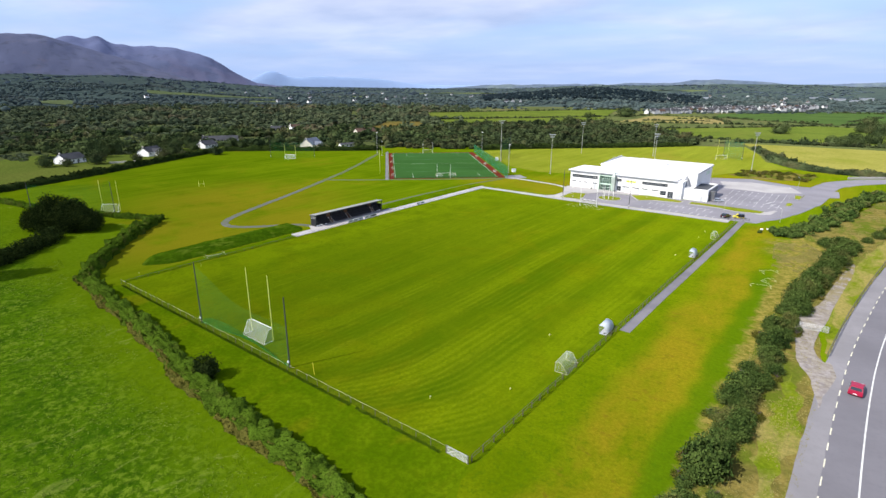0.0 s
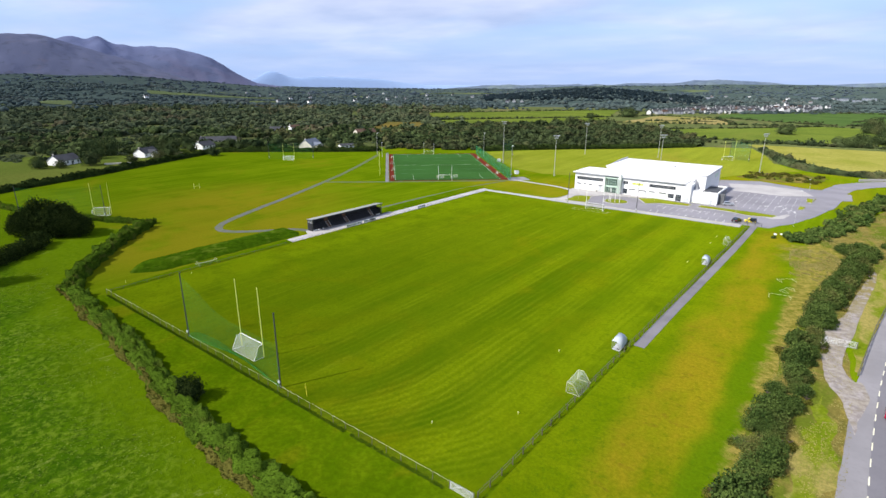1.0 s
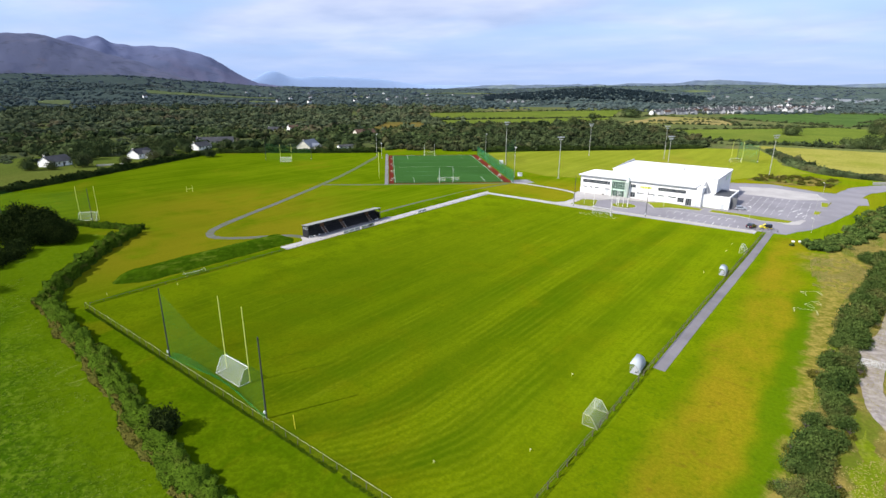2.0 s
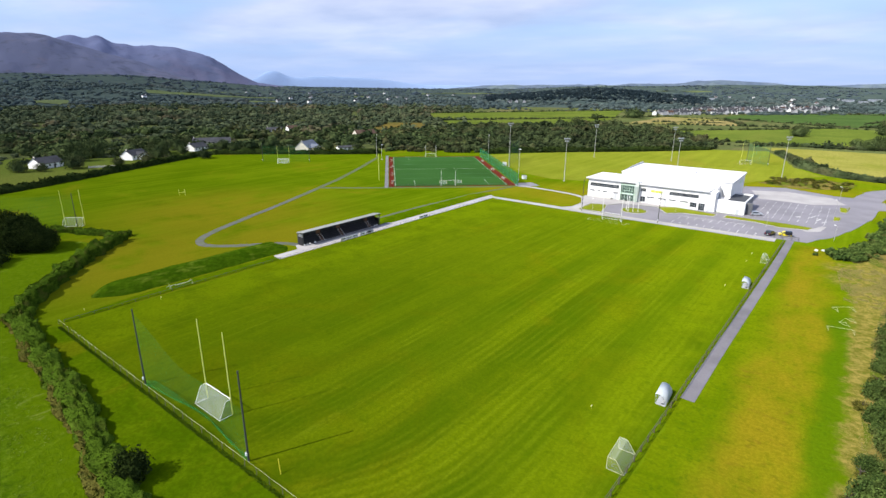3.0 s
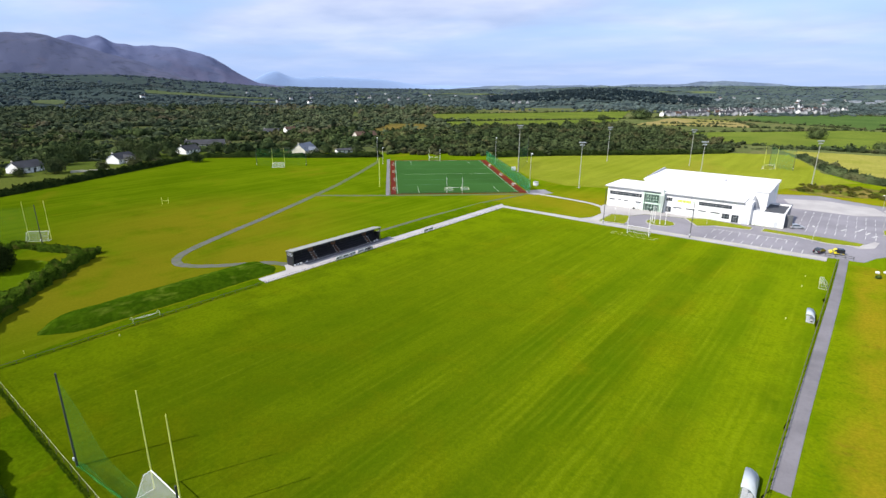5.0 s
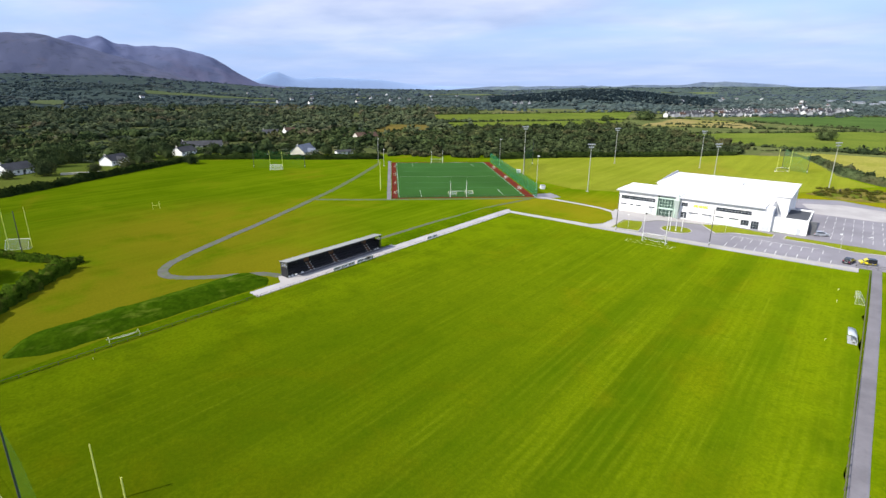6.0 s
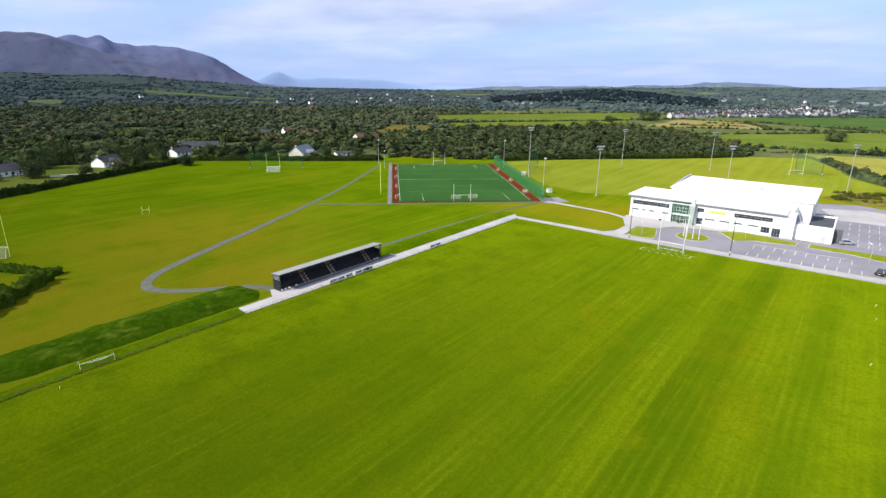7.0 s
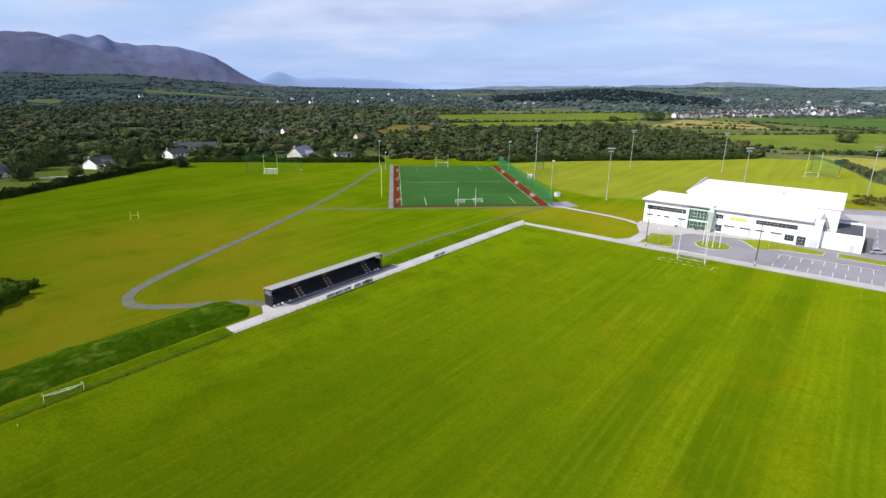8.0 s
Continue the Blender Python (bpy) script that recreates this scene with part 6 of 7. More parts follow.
# ---- vehicles ----
def car(label, at, turn, paint, length=4.2, width=1.78, high=1.45, van=False, second=None):
    c = thing("van" if van else "car", label, "van" if van else "car", "", (*at, 0.06), turn)
    L, w = length / 2, width / 2

    def shell(prof, inset):
        v, f, n = [], [], len(prof)
        for s in (-1, 1):
            v += [(x, s * (w - inset * max(0.0, min(1.0, (z - 0.75) / 0.7))), z) for x, z in prof]
        f += [tuple(range(n)), tuple(range(n, 2 * n))[::-1]]
        f += [(k, n + k, n + (k + 1) % n, (k + 1) % n) for k in range(n)]
        return Shape().add(v, f)
    if van:
        body = [(-L, 0.35), (-L, high - 0.08), (-L + 0.1, high), (L - 1.5, high), (L - 0.75, high * 0.55), (L - 0.05, high * 0.48), (L, 0.4), (L - 0.1, 0.28), (-L + 0.1, 0.28)]
        glass = [(L - 1.46, high - 0.1), (L - 0.76, high * 0.57), (L - 1.9, high * 0.57), (L - 1.9, high - 0.1)]
    else:
        body = [(-L, 0.45), (-L + 0.06, 0.82), (-L + 0.3, 0.9), (-L + 0.55, high - 0.06), (-L + 0.9, high), (L - 1.9, high), (L - 1.05, 0.93), (L - 0.2, 0.78), (L, 0.55), (L - 0.05, 0.28), (-L + 0.05, 0.28)]
        glass = [(-L + 0.50, 0.92), (-L + 0.68, high - 0.12), (L - 1.98, high - 0.12), (L - 1.2, 0.93)]
    part("body", shell(body, 0.16), paint, c)
    gl = shell(glass, 0.12)
    gl.v = [(x, y * 1.012, z) for x, y, z in gl.v]
    part("side_glass", gl, "glass", c, "dark side windows")
    if not van:
        part("windscreen", Shape().add([(L - 1.80, -w + 0.24, high - 0.04), (L - 1.80, w - 0.24, high - 0.04), (L - 1.06, w - 0.16, 1.00), (L - 1.06, -w + 0.16, 1.00)], [(0, 3, 2, 1)]), "glass", c)
        part("rear_window", Shape().add([(-L + 0.28, -w + 0.2, 0.97), (-L + 0.28, w - 0.2, 0.97), (-L + 0.50, w - 0.26, high - 0.08), (-L + 0.50, -w + 0.26, high - 0.08)], [(0, 3, 2, 1)]), "glass", c)
    if second:
        part("rear_panel", Shape().box(-L - 0.012, 0.1, -w - 0.012, w + 0.012, 0.4, high + 0.014, 0.05), second, c, "black rear half")
    for x in (-L + 0.78, L - 0.8):
        for s in (-1, 1):
            t = part("wheel", Shape().bar((x, s * (w - 0.2), 0.31), (x, s * (w + 0.01), 0.31), 0.31, sides=16), "tyre", c)
            part("rim", Shape().bar((x, s * (w + 0.005), 0.31), (x, s * (w + 0.02), 0.31), 0.19, sides=12), "steel", t)
    for s in (-1, 1):
        part("headlight", Shape().box(L - 0.16, L - 0.03, s * (w - 0.32) - 0.16, s * (w - 0.32) + 0.16, 0.6, 0.74, 0.03), "paint", c)
        part("tail_light", Shape().box(-L - 0.01, -L + 0.08, s * (w - 0.25) - 0.13, s * (w - 0.25) + 0.13, 0.66, 0.84, 0.02), "carred", c)
    for x in (-L + 0.02, L - 0.04):
        part("number_plate", Shape().box(x - 0.04, x + 0.04, -0.26, 0.26, 0.45, 0.56), "paint", c, "plain pale plate")
    return c


car("small red hatchback driving on the grey road", (36.9, 48.9), 85, "carred", 3.9)
car("silver car parked beside the clubhouse wing", (-8.6, 185.4), 30, "carsilver")
car("black car parked at the corner of the car park", (-0.9, 158.4), 72, "carblack", 4.0)
car("bright yellow van with a black end at the car park corner", (2.8, 160.0), 194, "caryellow", 3.5, 1.65, 1.5, True, "carblack")
bar = thing("entrance_barrier", "dark barrier rails where path meets car park", "barrier", "", (0.6, 154.9, 0), 8)
for x in (0.0, 2.2, 4.4, 6.2):
    part("post", Shape().bar((x, 0, 0), (x, 0, 1.1), 0.06), "darkpole", bar)
part("rail", Shape().bar((0, 0, 1.05), (6.2, 0, 1.05), 0.05), "darkpole", bar)
part("rail", Shape().bar((0, 0, 0.6), (6.2, 0, 0.6), 0.05), "darkpole", bar)


# ---- small things round the artificial pitch ----
for u, v, t in ((1.6, 10, 60), (1.5, 33, 75), (1.5, 58, 70), (1.5, 84, 85), (AW - 1.7, 18, -70), (AW - 1.7, 46, -75), (AW - 1.7, 78, -80)):
    portable("small white training goal on the red strip by the artificial turf", astro(u, v), 43.6 + t, 2.6, 1.1, 1.0)
hut = thing("equipment_hut", "pale grey round-topped equipment box by the floodlight", "hut", "", (-141, 231, 0), 43)
part("body", Shape().box(-1.0, 1.0, -0.8, 0.8, 0, 1.7, 0.25), "clear_grey", hut)
part("roof", Shape().box(-1.05, 1.05, -0.85, 0.85, 1.7, 2.0, 0.2), "clear_grey", hut)
hut = thing("white_kiosk", "small white kiosk beside the path", "kiosk", "", (-110.5, 199.5, 0), 43)
part("body", Shape().box(-1.0, 1.0, -0.8, 0.8, 0, 1.6, 0.1), "paint", hut)
part("roof", Shape().box(-1.1, 1.1, -0.9, 0.9, 1.6, 1.75, 0.05), "grey", hut)


# ---- houses ----
def house(label, at, turn, length, width, wall_h, roof_h, wall="white", roof="slate", chimneys=1, annex=None, group="houses beyond the playing fields"):
    h = thing("house", label, "house", group, (*at, 0), turn)
    L, w = length / 2, width / 2
    part("wall", Shape().add([(-L, -w, 0), (L, -w, 0), (L, w, 0), (-L, w, 0), (-L, -w, wall_h), (L, -w, wall_h), (L, w, wall_h), (-L, w, wall_h), (-L, 0, wall_h + roof_h), (L, 0, wall_h + roof_h)],
                             [(0, 1, 5, 4), (2, 3, 7, 6), (1, 2, 6, 9, 5), (3, 0, 4, 8, 7)]), wall, h)
    o, t = 0.35, 0.2
    for s in (-1, 1):
        e = (w + o) * s
        drop = o * roof_h / w
        part("roof", Shape().add([(-L - o, 0, wall_h + roof_h + 0.02), (L + o, 0, wall_h + roof_h + 0.02), (L + o, e, wall_h - drop + 0.02), (-L - o, e, wall_h - drop + 0.02),
                                  (-L - o, 0, wall_h + roof_h + t), (L + o, 0, wall_h + roof_h + t), (L + o, e, wall_h - drop + t), (-L - o, e, wall_h - drop + t)],
                                 [(0, 1, 2, 3), (7, 6, 5, 4), (0, 4, 5, 1), (1, 5, 6, 2), (2, 6, 7, 3), (3, 7, 4, 0)]), roof, h)
    for k in range(chimneys):
        x = -L + 0.6 if k == 0 else L - 0.6
        part("chimney", Shape().box(x - 0.3, x + 0.3, -0.35, 0.35, wall_h + roof_h - 0.4, wall_h + roof_h + 0.8, 0.04), "cream", h)
    n = max(2, int(length / 3.2))
    for k in range(n):
        x = -L + length * (k + 0.5) / n
        for s in (-1, 1):
            wnd = part("window", Shape().box(x - 0.55, x + 0.55, s * w - 0.04, s * w + 0.04, 1.0, min(2.2, wall_h - 0.3)), "frame", h)
            part("pane", Shape().box(x - 0.47, x + 0.47, s * w - 0.05, s * w + 0.05, 1.08, min(2.12, wall_h - 0.38)), "glass", wnd)
    part("door", Shape().box(-0.5 + 1.1, 0.5 + 1.1, -w - 0.05, -w + 0.05, 0, 2.05), "darkpole", h)
    if annex:
        al, aw, ah = annex
        part("annex", Shape().add([(-al / 2, -w - aw, 0), (al / 2, -w - aw, 0), (al / 2, -w, 0), (-al / 2, -w, 0), (-al / 2, -w - aw, ah), (al / 2, -w - aw, ah), (al / 2, -w, ah), (-al / 2, -w, ah), (0, -w - aw, ah + 1.8), (0, 0, ah + 1.8)],
                                  [(0, 1, 5, 8, 4), (1, 2, 6, 5), (3, 0, 4, 7)]), wall, h)
        part("annex_roof", Shape().add([(-al / 2 - 0.3, -w - aw - 0.3, ah), (0, -w - aw - 0.3, ah + 2.0), (0, 0, ah + 2.0), (-al / 2 - 0.3, 0, ah), (al / 2 + 0.3, -w - aw - 0.3, ah), (al / 2 + 0.3, 0, ah)],
                                       [(0, 1, 2, 3), (1, 4, 5, 2)]), roof, h)
    return h


house("white-gabled house with a dark slate roof", (-328, 110), 118, 13, 8.0, 2.7, 2.8, annex=(6, 3, 2.6))
house("white bungalow with a dark slate roof and chimneys", (-328, 65), 114, 13, 9.0, 2.7, 2.8, chimneys=1)
house("low white cottage with a dark slate roof and chimneys", (-342, 156), 112, 13, 8.0, 2.5, 2.6, chimneys=1)
house("long grey-roofed house among trees", (-368, 182), 55, 26, 9, 2.5, 2.6, "cream", "slate")
house("house with a blue-grey slate roof", (-286, 206), 112, 15, 10, 2.4, 4.2, "cream", "blueslate", annex=(7, 3.5, 2.4))
house("pale house among the trees", (-424, 276), 50, 14, 8, 2.6, 2.2, "white", "slate")
house("pale house with a brown roof among the trees", (-430, 300), 80, 10, 7, 2.8, 2.2, "white", "redroof")
house("low white outbuilding behind the hedge", (-266, 224), 68, 13, 5, 2.2, 0.9, "white", "slate", 0)
house("brown-roofed barn among the trees", (-330, 303), 70, 18, 12, 2.6, 3.4, "cream", "redroof", 0)
tagged(Shape().box(0, 20, -0.15, 0.15, 0, 1.6, 0.05).ob("garden_wall", "cream"), "long pale garden wall beside the field", "wall").matrix_basis = pose(-311, 173, 0, 0, 0, 42)
tagged(Shape().box(0, 24, -0.15, 0.15, 0, 1.0, 0.05).ob("garden_wall", "cream"), "low pale garden wall before the house", "wall").matrix_basis = pose(-308, 78, 0, 0, 0, 62)
tagged(Shape().box(0, 20, -0.2, 0.2, 0, 1.2, 0.05).ob("entrance_wall", "concrete"), "pale concrete wall at the road entrance", "wall").matrix_basis = pose(31, 285, 0, 0, 0, 40)


# ---- banks of unmown grass ----
def bank(name, label, y0, y1, foot, crest, back, high, n=60, taper=3.2, mat="bank"):
    """A long low bank: rises from its foot by the pitch to a crest and falls away behind."""
    v, f = [], []
    prof = ((0, 0), (0.12, 0.45), (0.45, 0.92), (0.62, 1.0), (0.8, 0.55), (1.0, 0.0))
    for i in range(n + 1):
        t = i / n
        y = y0 + (y1 - y0) * t
        end = math.sin(min(1.0, t * taper, (1 - t) * 14) * math.pi / 2) ** 0.9
        for s, z in prof:
            x = foot + (back - foot) * (0.42 + (s - 0.42) * (0.15 + 0.85 * end))
            w = 0.5 * noise.noise((x * 0.3, y * 0.25, 9))
            edge = 0.7 * noise.noise((y * 0.16, s * 2.0, 21)) + 0.5 * noise.noise((y * 0.5, s * 3.0, 22)) if s in (0, 1.0, 0.12, 0.8) else 0.0
            v.append((x + w * 0.6 + edge * (0.5 if s < 0.5 else 1.0), y + w, max(-0.02, z * high * end + 0.18 * w * (z > 0) * end)))
    m = len(prof)
    for i in range(n):
        f += [(i * m + j, i * m + j + 1, (i + 1) * m + j + 1, (i + 1) * m + j) for j in range(m - 1)]
    ob = new(name, mesh_of(name, v, f, True))
    attach(ob, mat)
    return tagged(ob, label, "bank", kind="structure")


bank("bank_west", "dark green unmown grass bank beside the pitch", 9.0, 57.6, -102.4, -110, -114.2, 1.4, taper=6)
bank("bank_north", "dark green grass bank behind the walkway", 93, 154, -101.8, -107, -109.0, 0.75, taper=14, mat="strip")
sheet("bank_lawn", [(-101.5, 93), (-101.2, 152), (-103, 158), (-107, 156), (-108.4, 120), (-108.5, 95)], 0.05, "strip", "dark green unmown grass beside the walkway", "grass", 0.3)


# ---- hedges, bushes and trees ----
def hedge(label, pts, width, high, seed, mat="hedge", leaf=0.28, per_m=90, rough=0.5, group="", fine=8):
    """A hedge along a line: an uneven core with leaf clumps all over it."""
    rng = random.Random(seed)
    ln = smooth_line(pts, fine)
    ring = 11
    v, f = [], []
    for i, p in enumerate(ln):
        a, b = np.array(ln[max(0, i - 1)]), np.array(ln[min(len(ln) - 1, i + 1)])
        d = (b - a) / (np.linalg.norm(b - a) + 1e-9)
        nn = np.array((-d[1], d[0]))
        swell = 1 + 0.35 * noise.noise((p[0] * 0.22, p[1] * 0.22, seed))
        top = 1 + 0.45 * noise.noise((p[0] * 0.3, p[1] * 0.3, seed + 7))
        end = 0.35 if i in (0, len(ln) - 1) else 1.0
        for k in range(ring):
            w = math.pi * k / (ring - 1)
            x = math.cos(w) * width / 2 * swell * end
            z = math.sin(w) ** 0.7 * high * top * end
            jig = rough * (noise.noise((p[0] * 0.55, p[1] * 0.55, k * 0.8 + seed)) + 0.6 * noise.noise((p[0] * 1.4, p[1] * 1.4, k * 1.7 + seed)))
            q = np.array(p) + nn * (x * (1 + jig))
            v.append((q[0], q[1], max(0.0, z * (1 + jig)) - 0.05))
    n = len(ln)
    for i in range(n - 1):
        f += [(i * ring + k, (i + 1) * ring + k, (i + 1) * ring + k + 1, i * ring + k + 1) for k in range(ring - 1)]
    ob = thing("hedge", label, "hedge", group)
    part("core", Shape().add(v, f), mat, ob, "", True)
    va, fa = np.array(v), np.array([(a, b, c) for a, b, c, d in f] + [(a, c, d) for a, b, c, d in f])
    total = sum(math.dist(p, q) for p, q in zip(ln, ln[1:]))
    cv, cf = clumps(rng, va, fa, int(total * per_m), leaf, leaf * 1.8)
    attach(new("leaves", fast_mesh("leaves", cv, cf)), mat, ob)
    return ob


HEDGE_LINE = [(19, -18.8), (14, -18), (4, -15.2), (-8.3, -13.5), (-15, -12.9), (-27, -12.4), (-41.4, -11.5), (-64, -8.3), (-86, -6.2), (-103, -4.6), (-109, -2.6), (-128.3, 11.0), (-140, 21.6), (-149, 31.5)]
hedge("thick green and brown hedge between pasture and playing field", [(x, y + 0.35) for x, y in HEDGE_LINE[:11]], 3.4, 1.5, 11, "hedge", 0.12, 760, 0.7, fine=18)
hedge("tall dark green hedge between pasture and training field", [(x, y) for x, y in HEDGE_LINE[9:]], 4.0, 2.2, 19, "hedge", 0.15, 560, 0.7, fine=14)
hedge("dry brown bracken and straw along the foot of the hedge", [(x - 0.2, y - 0.75 + 0.5 * math.sin(x * 0.31)) for x, y in smooth_line(HEDGE_LINE[1:11], 4)], 2.0, 0.8, 15, "bracken", 0.11, 620, 0.8)
hedge("dark hedge at the corner of the pasture", [(-150.2, 34.2), (-155, 31.8), (-160, 29.2), (-168, 25.5), (-176, 22)], 2.8, 1.5, 12, "hedge", 0.26, 160)
hedge("low hedge beyond the big trees", [(-170, 20), (-190, 15), (-215, 11), (-245, 5)], 3.0, 1.6, 13, "hedge", 0.32, 70)
hedge("long dark hedge along the training field", [(-246, -2), (-252, 14), (-262, 38), (-273, 62), (-289, 95), (-303, 124), (-314, 146)], 4.2, 2.6, 14, "oak", 0.5, 60)
hedge("hedge behind the car park", [(-26, 404), (-16, 374), (-6, 338), (8, 312), (26, 303), (50, 306)], 6.0, 2.6, 16, "belt_leaves", 0.45, 110)


def tree_mesh(seed, lobes, count, leaf, sub=2, squat=0.75):
    rng = random.Random(seed)
    v, f = broad_crown(seed, lobes, squat, 2 if lobes > 40 else 1)
    return v, f, clumps(rng, v, f, count, leaf, leaf * 4.0)


def stem_mesh(seed, high, spread, r):
    rng = random.Random(seed)
    s = Shape().bar((0, 0, -0.05), (0, 0, high), r, r * 0.6, 7)
    for k in range(5):
        a = k * 1.3 + rng.uniform(0, 0.6)
        z = high * rng.uniform(0.45, 0.9)
        s.bar((0, 0, z), (math.cos(a) * spread, math.sin(a) * spread, z + spread * rng.uniform(0.5, 1.0)), r * 0.5, r * 0.2, 5)
    return s


def plant(name, label, category, group, variant, stem, at, turn, size, high, mat, lift):
    """A tree or shrub: stem with limbs, crown, and leaf clumps over the crown."""
    t = thing(name, label, category, group, (*at, 0), turn)
    tr = new("trunk", stem)
    tr.parent = t
    cr = new("crown", variant[0])
    cr.parent = t
    cr.scale, cr.location = (size * 0.70, size * 0.70, high * 0.74), (0, 0, lift)
    lf = new("leaves", variant[1])
    lf.parent = t
    lf.scale, lf.location = (size, size, high), (0, 0, lift)
    for o in (cr, lf):
        if not o.data.materials:
            o.data.materials.append(M[mat])
    if not tr.data.materials:
        tr.data.materials.append(M["bark"])
    return t


def variants(seed, n, lobes, count, leaf, mat, squat=0.75):
    out = []
    for k in range(n):
        v, f, (cv, cf) = tree_mesh(seed + k, lobes, count, leaf, 2, squat)
        out.append((fast_mesh("crown", v, f, True), fast_mesh("leaves", cv, cf)))
        for me in out[-1]:
            me.materials.append(M[mat])
    return out


THORNS = variants(350, 3, 10, 1800, 0.085, "oak", 0.85)
OAKS = variants(300, 3, 30, 9000, 0.040, "oak", 0.8)
SHRUBS = variants(400, 6, 12, 1700, 0.085, "gorse", 0.9)
SCRUBS = variants(430, 3, 8, 900, 0.09, "bracken", 0.8)
BUSH_STEM = mesh_of("stem", *(lambda s: (s.v, s.f))(stem_mesh(5, 0.9, 0.5, 0.09)))
TREE_STEM = mesh_of("trunk", *(lambda s: (s.v, s.f))(stem_mesh(6, 3.2, 2.4, 0.32)))
for k, (p, s, h) in enumerate((((-161.8, 7.4), 5.8, 8.2), ((-157.4, 10.8), 5.2, 7.4), ((-153.2, 13.6), 4.0, 5.2), ((-166.4, 4.0), 4.2, 5.6), ((-160.2, 11.6), 4.0, 7.0))):
    plant("tree", "broad dark-leaved tree at the edge of the pasture", "tree", "dark trees by the pasture", OAKS[k % 3], TREE_STEM, p, 70 * k, s, h, "oak", 0.6)
for k, (p, s) in enumerate((((-151, 3.0), 2.8), ((-147.6, 0.2), 3.0), ((-144.6, -3.0), 2.6), ((-141.6, -6.0), 2.9), ((-138.8, -9.6), 2.6), ((-136, -13), 2.8), ((-133.4, -16.5), 2.6))):
    plant("bush", "dark bramble bush in the pasture hedge", "bush", "bushes in the pasture hedge", THORNS[k % 3], BUSH_STEM, p, 50 * k, s, s * 0.95, "oak", 0.1)
plant("tree", "tree standing in the pasture", "tree", "", OAKS[1], TREE_STEM, (-127.6, -21), 20, 4.2, 11.0, "oak", 0.8)
plant("bush", "lone dark thorn bush in the hedge", "bush", "", THORNS[1], BUSH_STEM, (-43.4, -9.2), 140, 1.75, 2.5, "oak", 0.5)

rng = random.Random(21)
ROW = smooth_line([(20.2, -36), (20.5, -14), (21, 2), (21.8, 16.6), (22.8, 31), (23.4, 45), (24.5, 63.5), (26.2, 82), (28.2, 98), (30.4, 112), (32.4, 124), (33.4, 134)], 9)
ROW2 = smooth_line([(17.4, 143.5), (21, 150), (25, 162), (29.5, 178), (34, 204), (41, 232), (51, 258), (62, 285)], 9)
k = 0
for row, side, most in ((ROW, 1.5, 2.3),):
    for p in row:
        p = (p[0] + 0.9 * max(0.0, min(1.0, (110 - p[1]) / 40)), p[1])
        for _ in range(rng.choice((1, 2, 2))):
            off = rng.gauss(0, side * 0.6)
            s = rng.uniform(0.7, most) * (1.0 - 0.16 * abs(off)) * (1 + 0.3 * noise.noise((p[1] * 0.12, off, 4.0)))
            q = (p[0] + off, p[1] + rng.uniform(-1.6, 1.6))
            plant("shrub", "dense dark green roadside shrub", "shrub", "shrubs along the road", SHRUBS[k % 6], BUSH_STEM, q, rng.uniform(0, 360), s, s * rng.uniform(0.75, 1.3), "gorse", 0.05)
            k += 1
        if rng.random() < 0.35:
            s = rng.uniform(0.5, 1.1)
            q = (p[0] + rng.choice((-1, 1)) * rng.uniform(1.6, 3.0), p[1] + rng.uniform(-2, 2))
            plant("shrub", "low dry olive-brown scrub at the foot of the shrubs", "shrub", "dry scrub along the road", SCRUBS[k % 3], BUSH_STEM, q, rng.uniform(0, 360), s, s * 0.7, "bracken", 0.0)
            k += 1
for p in ((30.5, 136), (31.8, 140), (28.5, 139), (34.6, 137), (33, 146), (44, 168), (47, 190), (52, 214), (41, 158), (38.5, 150), (46, 200)):
    s = rng.uniform(1.3, 2.5)
    plant("shrub", "dense dark green roadside shrub", "shrub", "shrubs along the road", SHRUBS[k % 6], BUSH_STEM, p, rng.uniform(0, 360), s, s * 0.9, "gorse", 0.05)
    k += 1
sheet("scrub_patch", [(-18, 264), (-10, 258), (4, 258), (16, 270), (19, 284), (6, 292), (-6, 290), (-14, 278)], 0.07, "straw", "rough brown-green scrub behind the car park", "scrub", 1.5)
for _ in range(56):
    p = (rng.uniform(-15, 17), rng.uniform(262, 288))
    s = rng.uniform(0.6, 1.7)
    plant("shrub", "low brown-green scrub bush behind the car park", "shrub", "scrub behind the car park", SCRUBS[k % 3], BUSH_STEM, p, rng.uniform(0, 360), s, s * 0.6, "bracken", 0.0)
    k += 1


def tufts(name, label, poly, count, size, mat, seed, z=0.05, upright=1.6, gaps=-0.12):
    """Tussocks strewn over an area: a few bent blades each."""
    g = np.random.default_rng(seed)
    xs, ys = [p[0] for p in poly], [p[1] for p in poly]
    pts = []
    while len(pts) < count:
        x, y = g.uniform(min(xs), max(xs)), g.uniform(min(ys), max(ys))
        if inside((x, y), poly) and noise.noise((x * 0.12, y * 0.12, seed)) + 0.5 * noise.noise((x * 0.5, y * 0.5, seed)) > gaps:
            pts.append((x, y, z))
    p = np.repeat(np.array(pts), 3, axis=0)
    n = len(p)
    a = g.uniform(0, 6.28, n)
    e = np.stack([np.cos(a), np.sin(a), np.zeros(n)], 1)
    h = np.stack([g.normal(0, 0.4, n), g.normal(0, 0.4, n), np.full(n, upright)], 1)
    s = size * g.uniform(0.5, 1.4, (n, 1))
    p = p + e[:, [1, 0, 2]] * s * 0.4
    v = np.stack([p - e * s * 0.55, p + e * s * 0.55, p + h * s * 0.55 + e * s * 0.2], 1).reshape(-1, 3)
    ob = new(name, fast_mesh(name, v, np.arange(n * 3).reshape(-1, 3)))
    attach(ob, mat)
